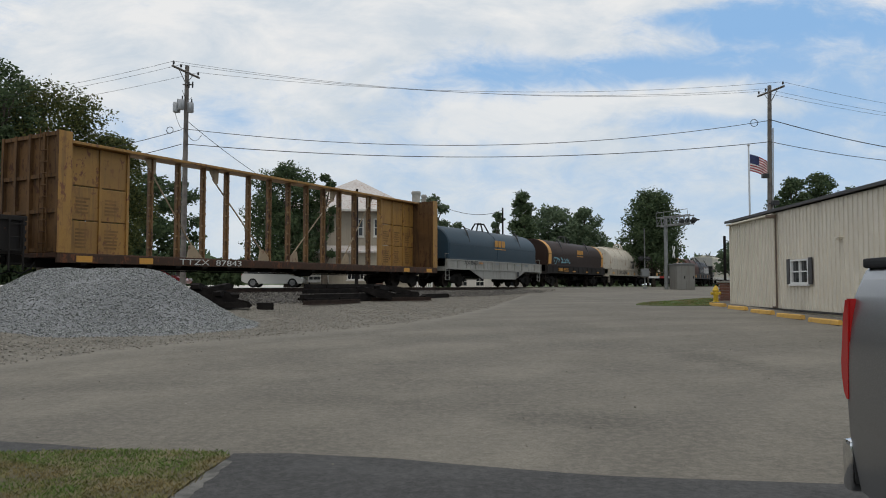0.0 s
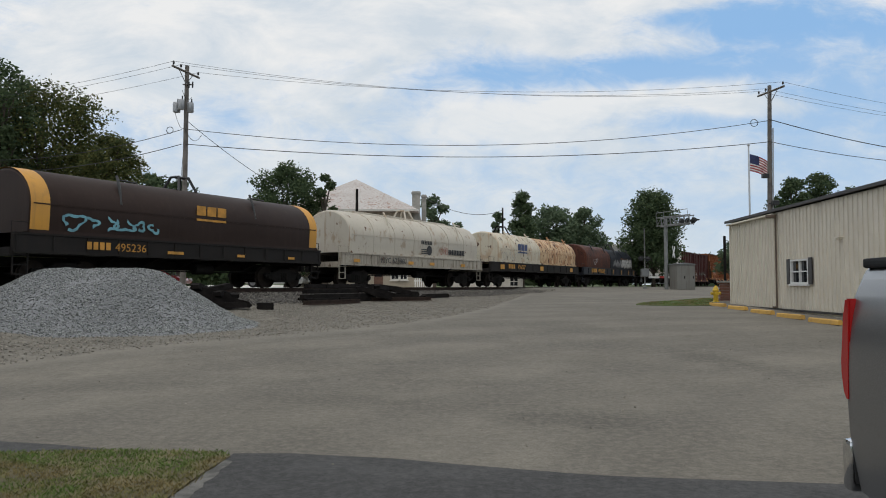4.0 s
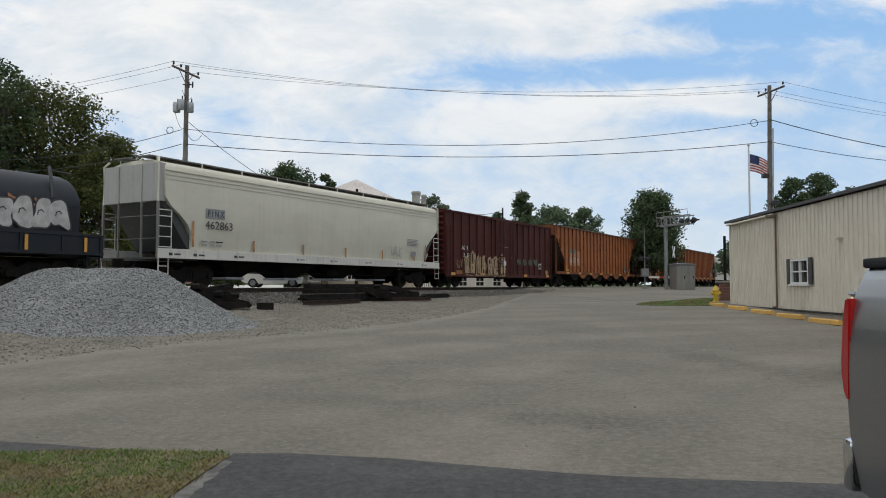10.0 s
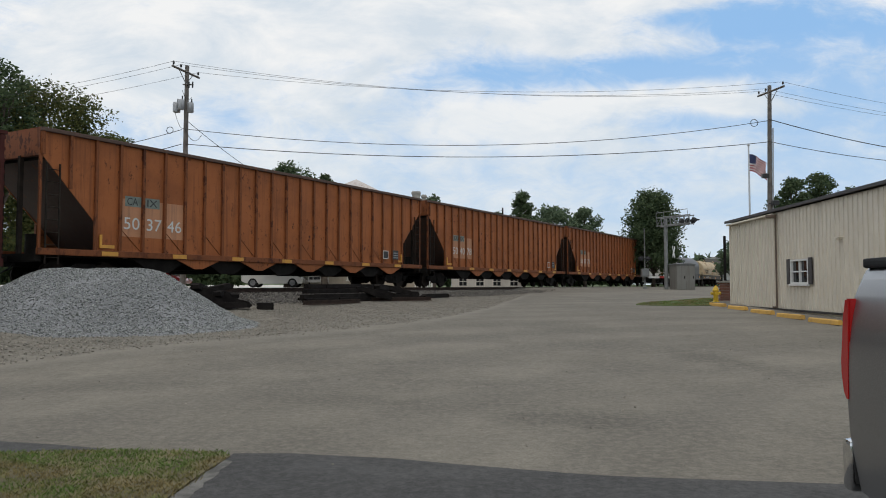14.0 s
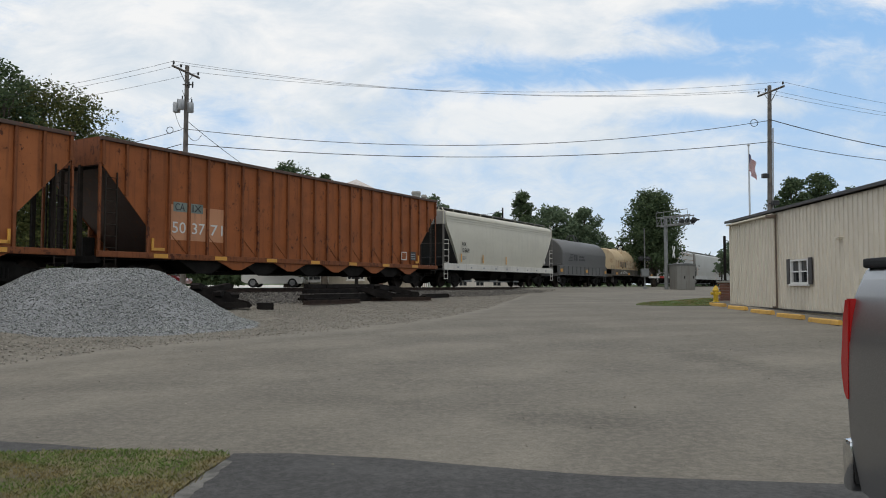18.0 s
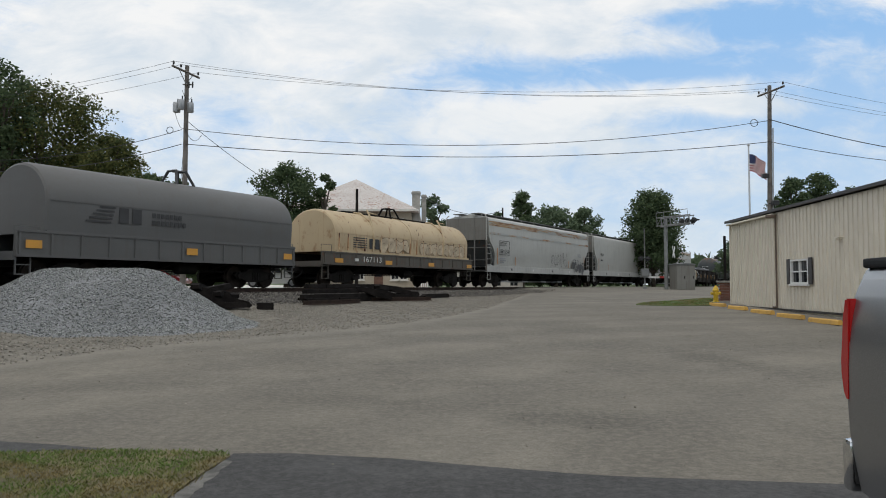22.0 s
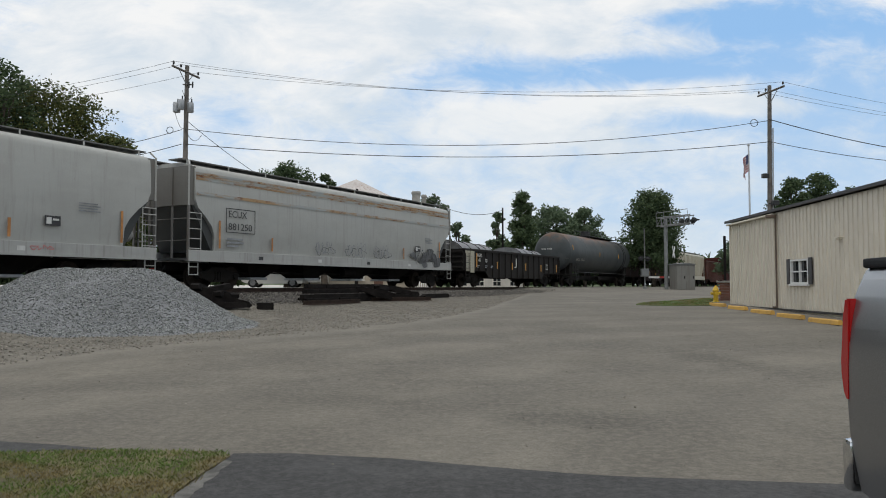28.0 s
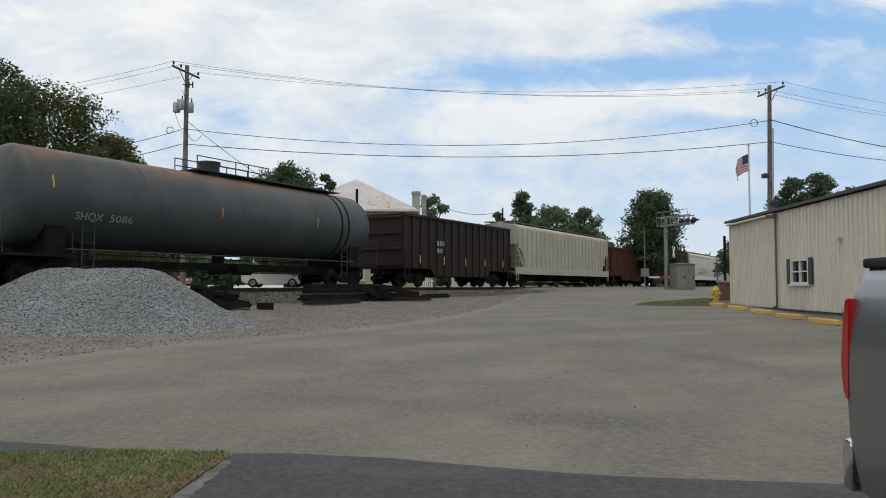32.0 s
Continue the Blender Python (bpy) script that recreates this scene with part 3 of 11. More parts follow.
def blades(name, poly, count, h, label, seed, size=0.006, thin=1.0):
    rng = random.Random(seed)
    xs, ys = [p[0] for p in poly], [p[1] for p in poly]
    verts, faces = [], []
    made = 0
    while made < count:
        x, y = rng.uniform(min(xs), max(xs)), rng.uniform(min(ys), max(ys))
        made += 1
        if not inside(x + rng.gauss(0, 0.03), y + rng.gauss(0, 0.03), poly):
            continue
        clump = noise.noise(Vector((x * 1.1, y * 1.1, seed)))
        if clump < -0.25 and rng.random() < 0.7 * thin:
            continue
        z = ground_z(x, y) + 0.012
        k = h * (0.5 + 0.7 * rng.random()) * (1 + 0.6 * clump)
        a = rng.uniform(0, 6.283)
        dx, dy = size * math.cos(a), size * math.sin(a)
        lx, ly = rng.gauss(0, 0.7) * k, rng.gauss(0, 0.7) * k
        n = len(verts)
        verts += [(x - dx, y - dy, z), (x + dx, y + dy, z), (x + lx * 0.4 + dx * 0.6, y + ly * 0.4 + dy * 0.6, z + k * 0.6), (x + lx, y + ly, z + k)]
        faces += [(n, n + 1, n + 2), (n, n + 2, n + 3)]
    ob = new(name, fast_mesh(name, verts, faces, M_GRASS))
    return tagged(ob, label, "grass", kind="stuff")


blades("grass", [p for p in GRASS_EDGE], 120000, 0.022, "patchy green and straw-coloured mown grass", 3, size=0.004)

ISLAND = [(8.1, 31.6), (8.9, 33.6), (10.2, 35.0), (12.0, 37.2), (14.0, 39.2), (13.0, 35.5), (12.0, 33.2), (11.3, 31.2), (10.2, 30.8), (9.0, 30.8)]
sheet_on_ground("island", ISLAND, M_FIELD, 0.02, "grass island by the crossing", "island")
blades("island_grass", ISLAND, 12000, 0.05, "short green grass on the island", 9, size=0.016)


def stones(name, spots, r0, r1, material, label, category, seed):
    """Loose crushed stones, one faceted piece at each spot."""
    rng = random.Random(seed)
    base = [(1, 0, 0), (-1, 0, 0), (0, 1, 0), (0, -1, 0), (0, 0, 1), (0, 0, -1)]
    tris = [(0, 2, 4), (2, 1, 4), (1, 3, 4), (3, 0, 4), (2, 0, 5), (1, 2, 5), (3, 1, 5), (0, 3, 5)]
    verts, faces = [], []
    for x, y, z in spots:
        r = rng.uniform(r0, r1)
        a = rng.uniform(0, 6.283)
        c, s = math.cos(a), math.sin(a)
        n = len(verts)
        for bx, by, bz in base:
            kx, ky, kz = (bx * r * rng.uniform(0.7, 1.3), by * r * rng.uniform(0.6, 1.1), bz * r * rng.uniform(0.5, 1.0))
            kx, kz = kx + 0.3 * kz, kz + 0.25 * kx
            verts.append((x + c * kx - s * ky, y + s * kx + c * ky, z + kz))
        faces += [tuple(n + i for i in t) for t in tris]
    ob = new(name, fast_mesh(name, verts, faces, material))
    return tagged(ob, label, category, kind="stuff")


# ---- the heap of crushed stone ----
HEAP = (-9.05, 19.6, 1.56, 4.0, 2.9)


def heap_z(x, y):
    cx, cy, h, a, b = HEAP
    # an even slope on all sides of a short level crest
    r = math.hypot(max(0.0, abs(x - cx) - (a - b)), y - cy)
    r += 0.16 * noise.noise(Vector((x * 0.6, y * 0.6, 2.0)))
    k = 1 - math.sqrt((r / b) ** 2 + 0.035)
    if k < 0.10:
        k = max(0.0, 0.05 + 0.5 * k) if k > -0.1 else 0.0
    base = 0.021 * max(0.0, y - 8.5) * smooth(5, 16, y)
    if k <= 0.0:
        return ground_z(x, y) - 0.06
    return max(ground_z(x, y) - 0.06 * (k < 0.04), base + h * 1.2 * k - 0.02) + 0.03 * noise.noise(Vector((x * 2.2, y * 2.2, 5.0)))


def build_heap():
    cx, cy, h, a, b = HEAP
    bm = bmesh.new()
    nx, ny = 90, 60
    rows = []
    for j in range(ny + 1):
        row = []
        for i in range(nx + 1):
            x = cx + a * 1.5 * (2 * i / nx - 1)
            y = cy + b * 1.45 * (2 * j / ny - 1)
            edge = i in (0, nx) or j in (0, ny)
            row.append(bm.verts.new((x, y, ground_z(x, y) - 0.1 if edge else heap_z(x, y))))
        rows.append(row)
    for j in range(ny):
        for i in range(nx):
            bm.faces.new((rows[j][i], rows[j][i + 1], rows[j + 1][i + 1], rows[j + 1][i]))
    solo("gravel_mound", bm, M_PILE, "heap of fresh grey crushed stone on the lot", "gravel heap", smooth=60)
    rng = random.Random(11)
    spots = []
    while len(spots) < 36000:
        x, y = cx + a * rng.uniform(-1.3, 1.35), cy + b * rng.uniform(-1.3, 0.75)
        z = heap_z(x, y)
        if z - ground_z(x, y) < 0.05 and rng.random() < 0.6:
            continue
        spots.append((x, y, z + 0.006))
    stones("heap_stones", spots, 0.012, 0.031, M_STONE, "loose grey stones covering the heap", "stones", 12)


build_heap()


def scatter_gravel():
    rng = random.Random(21)
    spots = []
    while len(spots) < 20000:
        x, y = rng.uniform(-15, 8), rng.uniform(10, 50)
        u, w = track_uw(x, y)
        e = lot_edge(x) + rng.gauss(0, 0.25)
        if y < e - 0.4 * rng.random() or w > -1.0 or u > 12:
            continue
        spots.append((x, y, ground_z(x, y) + 0.008))
    stones("loose_gravel", spots, 0.011, 0.032, M_STONE_B, "loose brown and grey gravel between lot and track", "gravel", 22)
    spots = []
    for _ in range(260):
        x, y = rng.uniform(-6, 9), rng.uniform(5, 22)
        spots.append((x, y, ground_z(x, y) + 0.004))
    stones("stray_pebbles", spots, 0.008, 0.022, M_STONE_B, "stray pebbles on the asphalt", "pebbles", 23)


scatter_gravel()
# ---- railway track ----
def build_track():
    m = pose(*on_track(0, 0, 0), 0, 0, TURN)
    bm = bmesh.new()
    # ballast shoulder up to the ties, pavement level at the crossing
    us = [-70 + 2.0 * i for i in range(42)] + [12.2]
    prof = ((-4.3, 0.0), (-3.1, 0.50), (-1.9, 0.97), (1.9, 0.97), (3.1, 0.5), (4.3, 0.0))
    rows = []
    rng = random.Random(4)
    for u in us:
        x, y, _ = on_track(u, 0)
        row = []
        for w, k in prof:
            gx, gy, _ = on_track(u, w)
            g = ground_z(gx, gy)
            top = RAIL - 0.19
            z = g - 0.05 + (top - g) * k / 0.97 if k > 0 else g - 0.12
            row.append(bm.verts.new((u, w + rng.uniform(-0.15, 0.15), z + rng.uniform(-0.03, 0.03))))
        rows.append(row)
    for a, b in zip(rows, rows[1:]):
        for i in range(len(prof) - 1):
            bm.faces.new((a[i], b[i], b[i + 1], a[i + 1]))
    solo("ballast_bed", bm, M_BALLAST, "brown-grey ballast bed of the railway", "ballast", kind="structure", m=m, smooth=60)
    # stones on the shoulder
    spots = []
    for _ in range(9000):
        u, w = rng.uniform(-32, 12.5), rng.uniform(-4.2, -1.0)
        gx, gy, _ = on_track(u, w)
        g = ground_z(gx, gy)
        k = 1.0 if w > -1.9 else max(0.0, (w + 4.3) / 2.4)
        spots.append((gx, gy, g + (RAIL - 0.19 - g) * k - 0.01))
    stones("ballast", spots, 0.025, 0.06, M_STONE_D, "loose ballast stones beside the rails", "ballast", 31)
    # rails: foot, web and head
    for w in (-0.755, 0.755):
        bm = bmesh.new()
        bm_prism(bm, ((w - 0.075, RAIL - 0.175), (w + 0.075, RAIL - 0.175), (w + 0.075, RAIL - 0.16), (w + 0.012, RAIL - 0.14), (w + 0.012, RAIL - 0.045), (w + 0.036, RAIL - 0.035), (w + 0.036, RAIL - 0.004), (w + 0.028, RAIL), (w - 0.028, RAIL), (w - 0.036, RAIL - 0.004), (w - 0.036, RAIL - 0.035), (w - 0.012, RAIL - 0.045), (w - 0.012, RAIL - 0.14), (w - 0.075, RAIL - 0.16)), "x", -420, 520)
        solo("rail", bm, M_RAIL, "rust-brown steel rail with a worn head", "rail", "rails", "structure", m=m)
    bm = bmesh.new()
    bm_box(bm, -0.115, 0.115, -1.28, 1.28, -0.17, 0.0, 0.012)
    me = mesh_of("tie", bm, M_TIE)
    ties = thing("track_ties", pose(*on_track(0, 0, RAIL - 0.175), 0, 0, TURN), "row of dark creosoted wooden railway ties", "railway ties", kind="structure")
    for i in range(150):
        share("tie", me, ties, pose(-62 + i * 0.5 + rng.uniform(-0.03, 0.03), rng.uniform(-0.05, 0.05), rng.uniform(-0.01, 0.005), 0, 0, rng.uniform(-1.2, 1.2)))
    # asphalt between and beside the rails at the crossing
    for k, (a, b) in enumerate(((-2.4, -0.86), (-0.64, 0.64), (0.86, 2.4))):
        bm = bmesh.new()
        bm_box(bm, 12.2, 44, a, b, RAIL - 0.3, RAIL - 0.012, 0.01)
        solo("crossing_panel", bm, M_LOT, "grey asphalt panel of the level crossing", "crossing", "crossing panels", "structure", m=m)


build_track()
# ---- rolling stock ----
SHARED = {}
TRAIN = []
M_DARK_IN = plain("dark_interior", (0.016, 0.014, 0.012), 0.95, sheen=0.1)


def bogie_meshes():
    if SHARED:
        return
    bm = bmesh.new()
    # cast side frame: arched with two openings' worth of relief
    outline = ((-1.12, 0.50), (-1.05, 0.62), (-0.55, 0.66), (-0.32, 0.80), (0.32, 0.80), (0.55, 0.66), (1.05, 0.62), (1.12, 0.50), (1.0, 0.36), (0.75, 0.38), (0.42, 0.24), (-0.42, 0.24), (-0.75, 0.38), (-1.0, 0.36))
    bm_prism(bm, outline, "y", -0.07, 0.07)
    for x in (-0.13, 0.0, 0.13):
        bm_lathe(bm, ((0.055, 0.32), (0.055, 0.62)), "z", 8, (x, -0.06, 0))
    bm_box(bm, -0.24, 0.24, -0.10, 0.10, 0.24, 0.31)
    SHARED["side_frame"] = mesh_of("side_frame", bm, M_STEEL)
    bm = bmesh.new()
    bm_lathe(bm, ((0.10, -0.08), (0.36, -0.07), (0.42, -0.07), (0.42, 0.04), (0.45, 0.05), (0.45, 0.08), (0.30, 0.05), (0.10, 0.08)), "y", 22)
    SHARED["wheel"] = mesh_of("wheel", bm, M_WHEEL, flat=False, angle=35)
    bm = bmesh.new()
    bm_lathe(bm, ((0.11, -0.10), (0.13, -0.06), (0.13, 0.06), (0.09, 0.10)), "y", 12)
    SHARED["bearing"] = mesh_of("bearing", bm, M_STEEL, flat=False, angle=35)
    bm = bmesh.new()
    bm_box(bm, -0.2, 0.2, -1.0, 1.0, 0.42, 0.74, 0.03)
    SHARED["bolster"] = mesh_of("bolster", bm, M_STEEL)
    bm = bmesh.new()
    bm_lathe(bm, ((0.075, -0.72), (0.075, 0.72)), "y", 10)
    SHARED["axle"] = mesh_of("axle", bm, M_STEEL)
    bm = bmesh.new()
    bm_box(bm, 0.0, 0.42, -0.09, 0.09, 0.80, 0.98, 0.02)
    bm_prism(bm, ((0.36, -0.14), (0.62, -0.16), (0.66, -0.02), (0.54, 0.02), (0.58, 0.14), (0.36, 0.14)), "z", 0.74, 1.04)
    SHARED["coupler"] = mesh_of("coupler", bm, M_STEEL)
    # air hose below the coupler
    bm = bmesh.new()
    bm_tube(bm, ((0.0, 0.25, 0.85), (0.15, 0.26, 0.62), (0.4, 0.2, 0.46), (0.62, 0.1, 0.55)), 0.025, 6)
    SHARED["air_hose"] = mesh_of("air_hose", bm, M_RUBBER)
    for n, k in (("ladder", 8), ("short_ladder", 4)):
        bm = bmesh.new()
        hgt = 0.38 * k
        for x in (-0.21, 0.21):
            bm_box(bm, x - 0.02, x + 0.02, -0.03, 0.01, 0, hgt)
        for i in range(k):
            bm_tube(bm, ((-0.21, -0.02, 0.19 + 0.38 * i), (0.21, -0.02, 0.19 + 0.38 * i)), 0.013, 5)
        SHARED[n] = bm


def bogie(car, x):
    bogie_meshes()
    b = new("bogie")
    b.empty_display_size = 0.2
    b.parent = car
    b.matrix_basis = pose(x, 0, 0)
    for y, turn in ((-1.02, 0), (1.02, 180)):
        share("side_frame", SHARED["side_frame"], b, pose(0, y, 0, 0, 0, turn))
    share("bolster", SHARED["bolster"], b)
    for dx in (-0.89, 0.89):
        share("axle", SHARED["axle"], b, pose(dx, 0, 0.45))
        for y, turn in ((-0.755, 0), (0.755, 180)):
            share("wheel", SHARED["wheel"], b, pose(dx, y, 0.45, 0, 0, turn))
            share("bearing", SHARED["bearing"], b, pose(dx, 1.06 * (1 if turn else -1), 0.47, 0, 0, turn))


LADDERS = {}


def ladder_mesh(kind, material):
    bogie_meshes()
    key = (kind, material.name)
    if key not in LADDERS:
        me = bpy.data.meshes.new("ladder")
        SHARED[kind].to_mesh(me)
        me.materials.append(material)
        LADDERS[key] = me
    return LADDERS[key]


def new_car(name, s0, s1, label, category, inset=1.9, run_gear=True):
    """A car whose sill runs from s0 to s1 along the train; its own space has x along it, rail top at z = 0."""
    bogie_meshes()
    mid, length = 0.5 * (s0 + s1), s1 - s0
    car = thing(name, pose(*on_track(mid, 0, RAIL), 0, 0, TURN), label, category, "cars of the freight train")
    TRAIN.append((car, mid))
    for x in (-length / 2 + inset, length / 2 - inset):
        bogie(car, x)
    share("coupler", SHARED["coupler"], car, pose(length / 2 - 0.1, 0, 0))
    share("coupler", SHARED["coupler"], car, pose(-length / 2 + 0.1, 0, 0, 0, 0, 180))
    share("air_hose", SHARED["air_hose"], car, pose(length / 2 - 0.1, 0, 0))
    share("air_hose", SHARED["air_hose"], car, pose(-length / 2 + 0.1, 0, 0, 0, 0, 180))
    bm = bmesh.new()
    bm_box(bm, -length / 2 + 0.1, length / 2 - 0.1, -0.3, 0.3, 0.68, 0.98)
    part("centre_sill", bm, M_STEEL, car)
    # brake gear hanging under the floor
    bm = bmesh.new()
    bm_lathe(bm, ((0.0, -0.45), (0.20, -0.42), (0.20, 0.42), (0.0, 0.45)), "x", 12, (0.8, -0.75, 0.72))
    part("air_reservoir", bm, M_STEEL, car, smooth=35)
    bm = bmesh.new()
    bm_tube(bm, ((-length / 2 + 2.6, -0.62, 0.62), (length / 2 - 2.6, -0.62, 0.62)), 0.025, 6)
    part("brake_rod", bm, M_STEEL, car)
    return car, length / 2


def ladders(car, spots, material, kind="ladder"):
    for x, y, z in spots:
        share("ladder", ladder_mesh(kind, material), car, pose(x, y, z, 0, 0, 0 if y < 0 else 180))


def rails_tube(name, car, lines, r, material, label=""):
    bm = bmesh.new()
    for pts in lines:
        bm_tube(bm, pts, r, 6)
    return part(name, bm, material, car, label)


def patch(car, x, z, w, h, material, y=-1.6, name="marking", label=""):
    """A painted or stuck-on patch on the near side, 4 mm proud."""
    bm = bmesh.new()
    bm_box(bm, x, x + w, y - 0.004, y, z, z + h)
    return part(name, bm, material, car, label)


def bars(car, x, z, w, h, n, material, y=-1.6, seed=1):
    """Lines of writing too small to read."""
    rng = random.Random(seed)
    bm = bmesh.new()
    step = h / n
    for i in range(n):
        k = w * rng.uniform(0.6, 1.0)
        bm_box(bm, x, x + k, y - 0.004, y, z + i * step, z + i * step + step * 0.55)
    return part("data_panel", bm, material, car)


def blocks(car, x, z, w, h, n, material, y=-1.6):
    """A word set as plain upright bars of its letters' size."""
    bm = bmesh.new()
    k = w / n
    for i in range(n):
        a = x + i * k
        bm_box(bm, a, a + k * 0.72, y - 0.004, y, z, z + h)
    return part("marking", bm, material, car)


def letters(car, text, x, z, h, material, y=-1.6, width=None, label=""):
    return lettering(text, h, material, car, pose(x, y - 0.005, z, 90, 0, 0), width, label=label)


def scrawl(car, x, z, w, h, material, y=-1.6, seed=1, count=7, thick=0.05, name="graffiti", label="sprayed unreadable graffiti"):
    """Sprayed strokes: looping bands, flat on the side."""
    rng = random.Random(seed)
    for i in range(count):
        bm = bmesh.new()
        cx = x + w * (i + 0.5) / count
        a0, n = rng.uniform(0, 6.28), 14
        rx, rz = w / count * rng.uniform(0.35, 0.75), h * rng.uniform(0.3, 0.5)
        turn = rng.uniform(3.2, 6.0) * rng.choice((-1, 1))
        tilt = rng.uniform(-0.4, 0.4)
        prev = None
        for j in range(n + 1):
            a = a0 + turn * j / n
            k = 1 + 0.25 * math.sin(3 * a + i)
            px = cx + rx * k * math.cos(a) + tilt * rz * math.sin(a)
            pz = z + h / 2 + rz * k * math.sin(a)
            qx = cx + (rx * k - thick) * math.cos(a) + tilt * (rz * k - thick) * math.sin(a)
            qz = z + h / 2 + (rz * k - thick) * math.sin(a)
            yy = y - 0.004 - 0.0006 * i
            cur = (bm.verts.new((px, yy, pz)), bm.verts.new((qx, yy, qz)))
            if prev:
                bm.faces.new((prev[0], cur[0], cur[1], prev[1]))
            prev = cur
        part(name, bm, material, car, label)


def ribbon(bm, pts, thick, y):
    """A flat band along a zigzag line on the near side, with mitred corners."""
    rows = []
    for i, (px, pz) in enumerate(pts):
        ax, az = pts[max(0, i - 1)]
        bx, bz = pts[min(len(pts) - 1, i + 1)]
        d0 = Vector((px - ax, pz - az)) if i else Vector((bx - px, bz - pz))
        d1 = Vector((bx - px, bz - pz)) if i < len(pts) - 1 else d0
        d0.normalize()
        d1.normalize()
        m = d0 + d1
        m = m.normalized() if m.length > 0.3 else d0
        k = min(1.7, 1 / max(0.45, abs(m.dot(d0)))) * thick * 0.5
        rows.append((bm.verts.new((px - m.y * k, y, pz + m.x * k)), bm.verts.new((px + m.y * k, y, pz - m.x * k))))
    for a, b in zip(rows, rows[1:]):
        bm.faces.new((a[0], b[0], b[1], a[1]))


def throw_up(car, x, z, w, h, fill, line, y=-1.6, seed=1, count=6, fat=0.34, edge=0.07, label="sprayed unreadable graffiti"):
    """A sprayed piece: fat interlocking zigzag strokes with an outline."""
    rng = random.Random(seed)
    cell = w / count
    for i in range(count):
        x0 = x + cell * i
        up = rng.random() < 0.5
        n = rng.choice((3, 3, 4))
        pts = []
        for k in range(n):
            low = (k % 2 == 0) == up
            pts.append((x0 + cell * (0.10 + 0.80 * k / (n - 1)) + rng.uniform(-0.12, 0.12) * cell, z + h * (rng.uniform(0.08, 0.30) if low else rng.uniform(0.70, 0.98))))
        soft = []
        for a, b in zip(pts, pts[1:]):
            soft += [(a[0] + (b[0] - a[0]) * q, a[1] + (b[1] - a[1]) * q) for q in (0.06, 0.5, 0.94)]
        for thick, mt, lift in ((fat * cell + 2 * edge, line, 0.004), (fat * cell, fill, 0.006)):
            bm = bmesh.new()
            ribbon(bm, soft, thick, y - lift - 0.0004 * i)
            part("graffiti", bm, mt, car, label)


def bubbles(car, x, z, w, h, fill, line, y=-1.6, seed=1, count=6, edge=0.05, label="sprayed bubble-shaped graffiti"):
    """Fat rounded sprayed shapes, leaning on one another, each with a dark outline."""
    rng = random.Random(seed)
    for i in range(count):
        cx = x + w * (i + 0.5) / count
        rx, rz = w / count * 0.55, h * rng.uniform(0.40, 0.5)
        lean, ph = rng.uniform(-0.25, 0.25), rng.uniform(0, 6)
        notch = rng.uniform(0.18, 0.4)
        for grow, mt, lift in ((edge, line, 0.004), (0.0, fill, 0.006)):
            bm = bmesh.new()
            vs = []
            for j in range(22):
                a = 2 * math.pi * j / 22
                k = 1 + 0.10 * math.sin(3 * a + ph) - notch * max(0.0, math.cos(a - ph)) ** 8
                c, t = math.cos(a), math.sin(a)
                px = (rx * k + grow) * math.copysign(abs(c) ** 0.7, c)
                pz = (rz * k + grow) * math.copysign(abs(t) ** 0.7, t)
                vs.append(bm.verts.new((cx + px + lean * pz, y - lift - 0.0004 * i, z + h / 2 + pz)))
            bm.faces.new(vs)
            part("graffiti", bm, mt, car, label)
        bm = bmesh.new()
        ribbon(bm, [(cx - 0.1 * rx + 0.35 * rx * math.cos(a), z + h / 2 + 0.30 * rz * math.sin(a)) for a in (0.4, 1.4, 2.4, 3.4)], edge * 0.7, y - 0.007 - 0.0004 * i)
        part("graffiti", bm, line, car, label)


def tall_letters(car, x, z, w, h, fill, edge_mat, y, seed, label="tall tan graffiti letters"):
    """Narrow upright sprayed strokes, leaning and joined at top or middle like worn letters."""
    rng = random.Random(seed)
    at, i = x, 0
    while at < x + w - 0.25:
        wide = rng.uniform(0.55, 0.95)
        top = h * rng.uniform(0.72, 1.0)
        strokes = []
        for k in range(rng.choice((2, 3, 3))):
            a = at + wide * (0.12 + 0.30 * k) + rng.uniform(-0.05, 0.05)
            b = a + rng.uniform(-0.16, 0.16)
            strokes.append([(a, z + h * rng.uniform(0.0, 0.10)), (0.5 * (a + b) + rng.uniform(-0.06, 0.06), z + 0.5 * top), (b, z + top * rng.uniform(0.86, 1.0))])
        strokes.append([(strokes[0][2][0], strokes[0][2][1]), (at + 0.45 * wide, z + top), (strokes[1][2][0], strokes[1][2][1] - 0.12)])
        if rng.random() < 0.6:
            cz = z + top * rng.uniform(0.2, 0.5)
            strokes.append([(at + 0.45 * wide + 0.20 * math.cos(q), cz + 0.22 * math.sin(q)) for q in (0.2, 1.3, 2.4, 3.5, 4.6, 5.7, 6.6)])
        for line in strokes:
            for thick, mt, lift in ((rng.uniform(0.13, 0.20), fill, 0.0), (0.028, edge_mat, 0.006)):
                bm = bmesh.new()
                off = 0.0 if lift == 0 else 0.05
                ribbon(bm, [(px + off, pz) for px, pz in line], thick, y - lift - 0.0012 * i)
                part("graffiti", bm, mt, car, label)
            i += 1
        at += wide


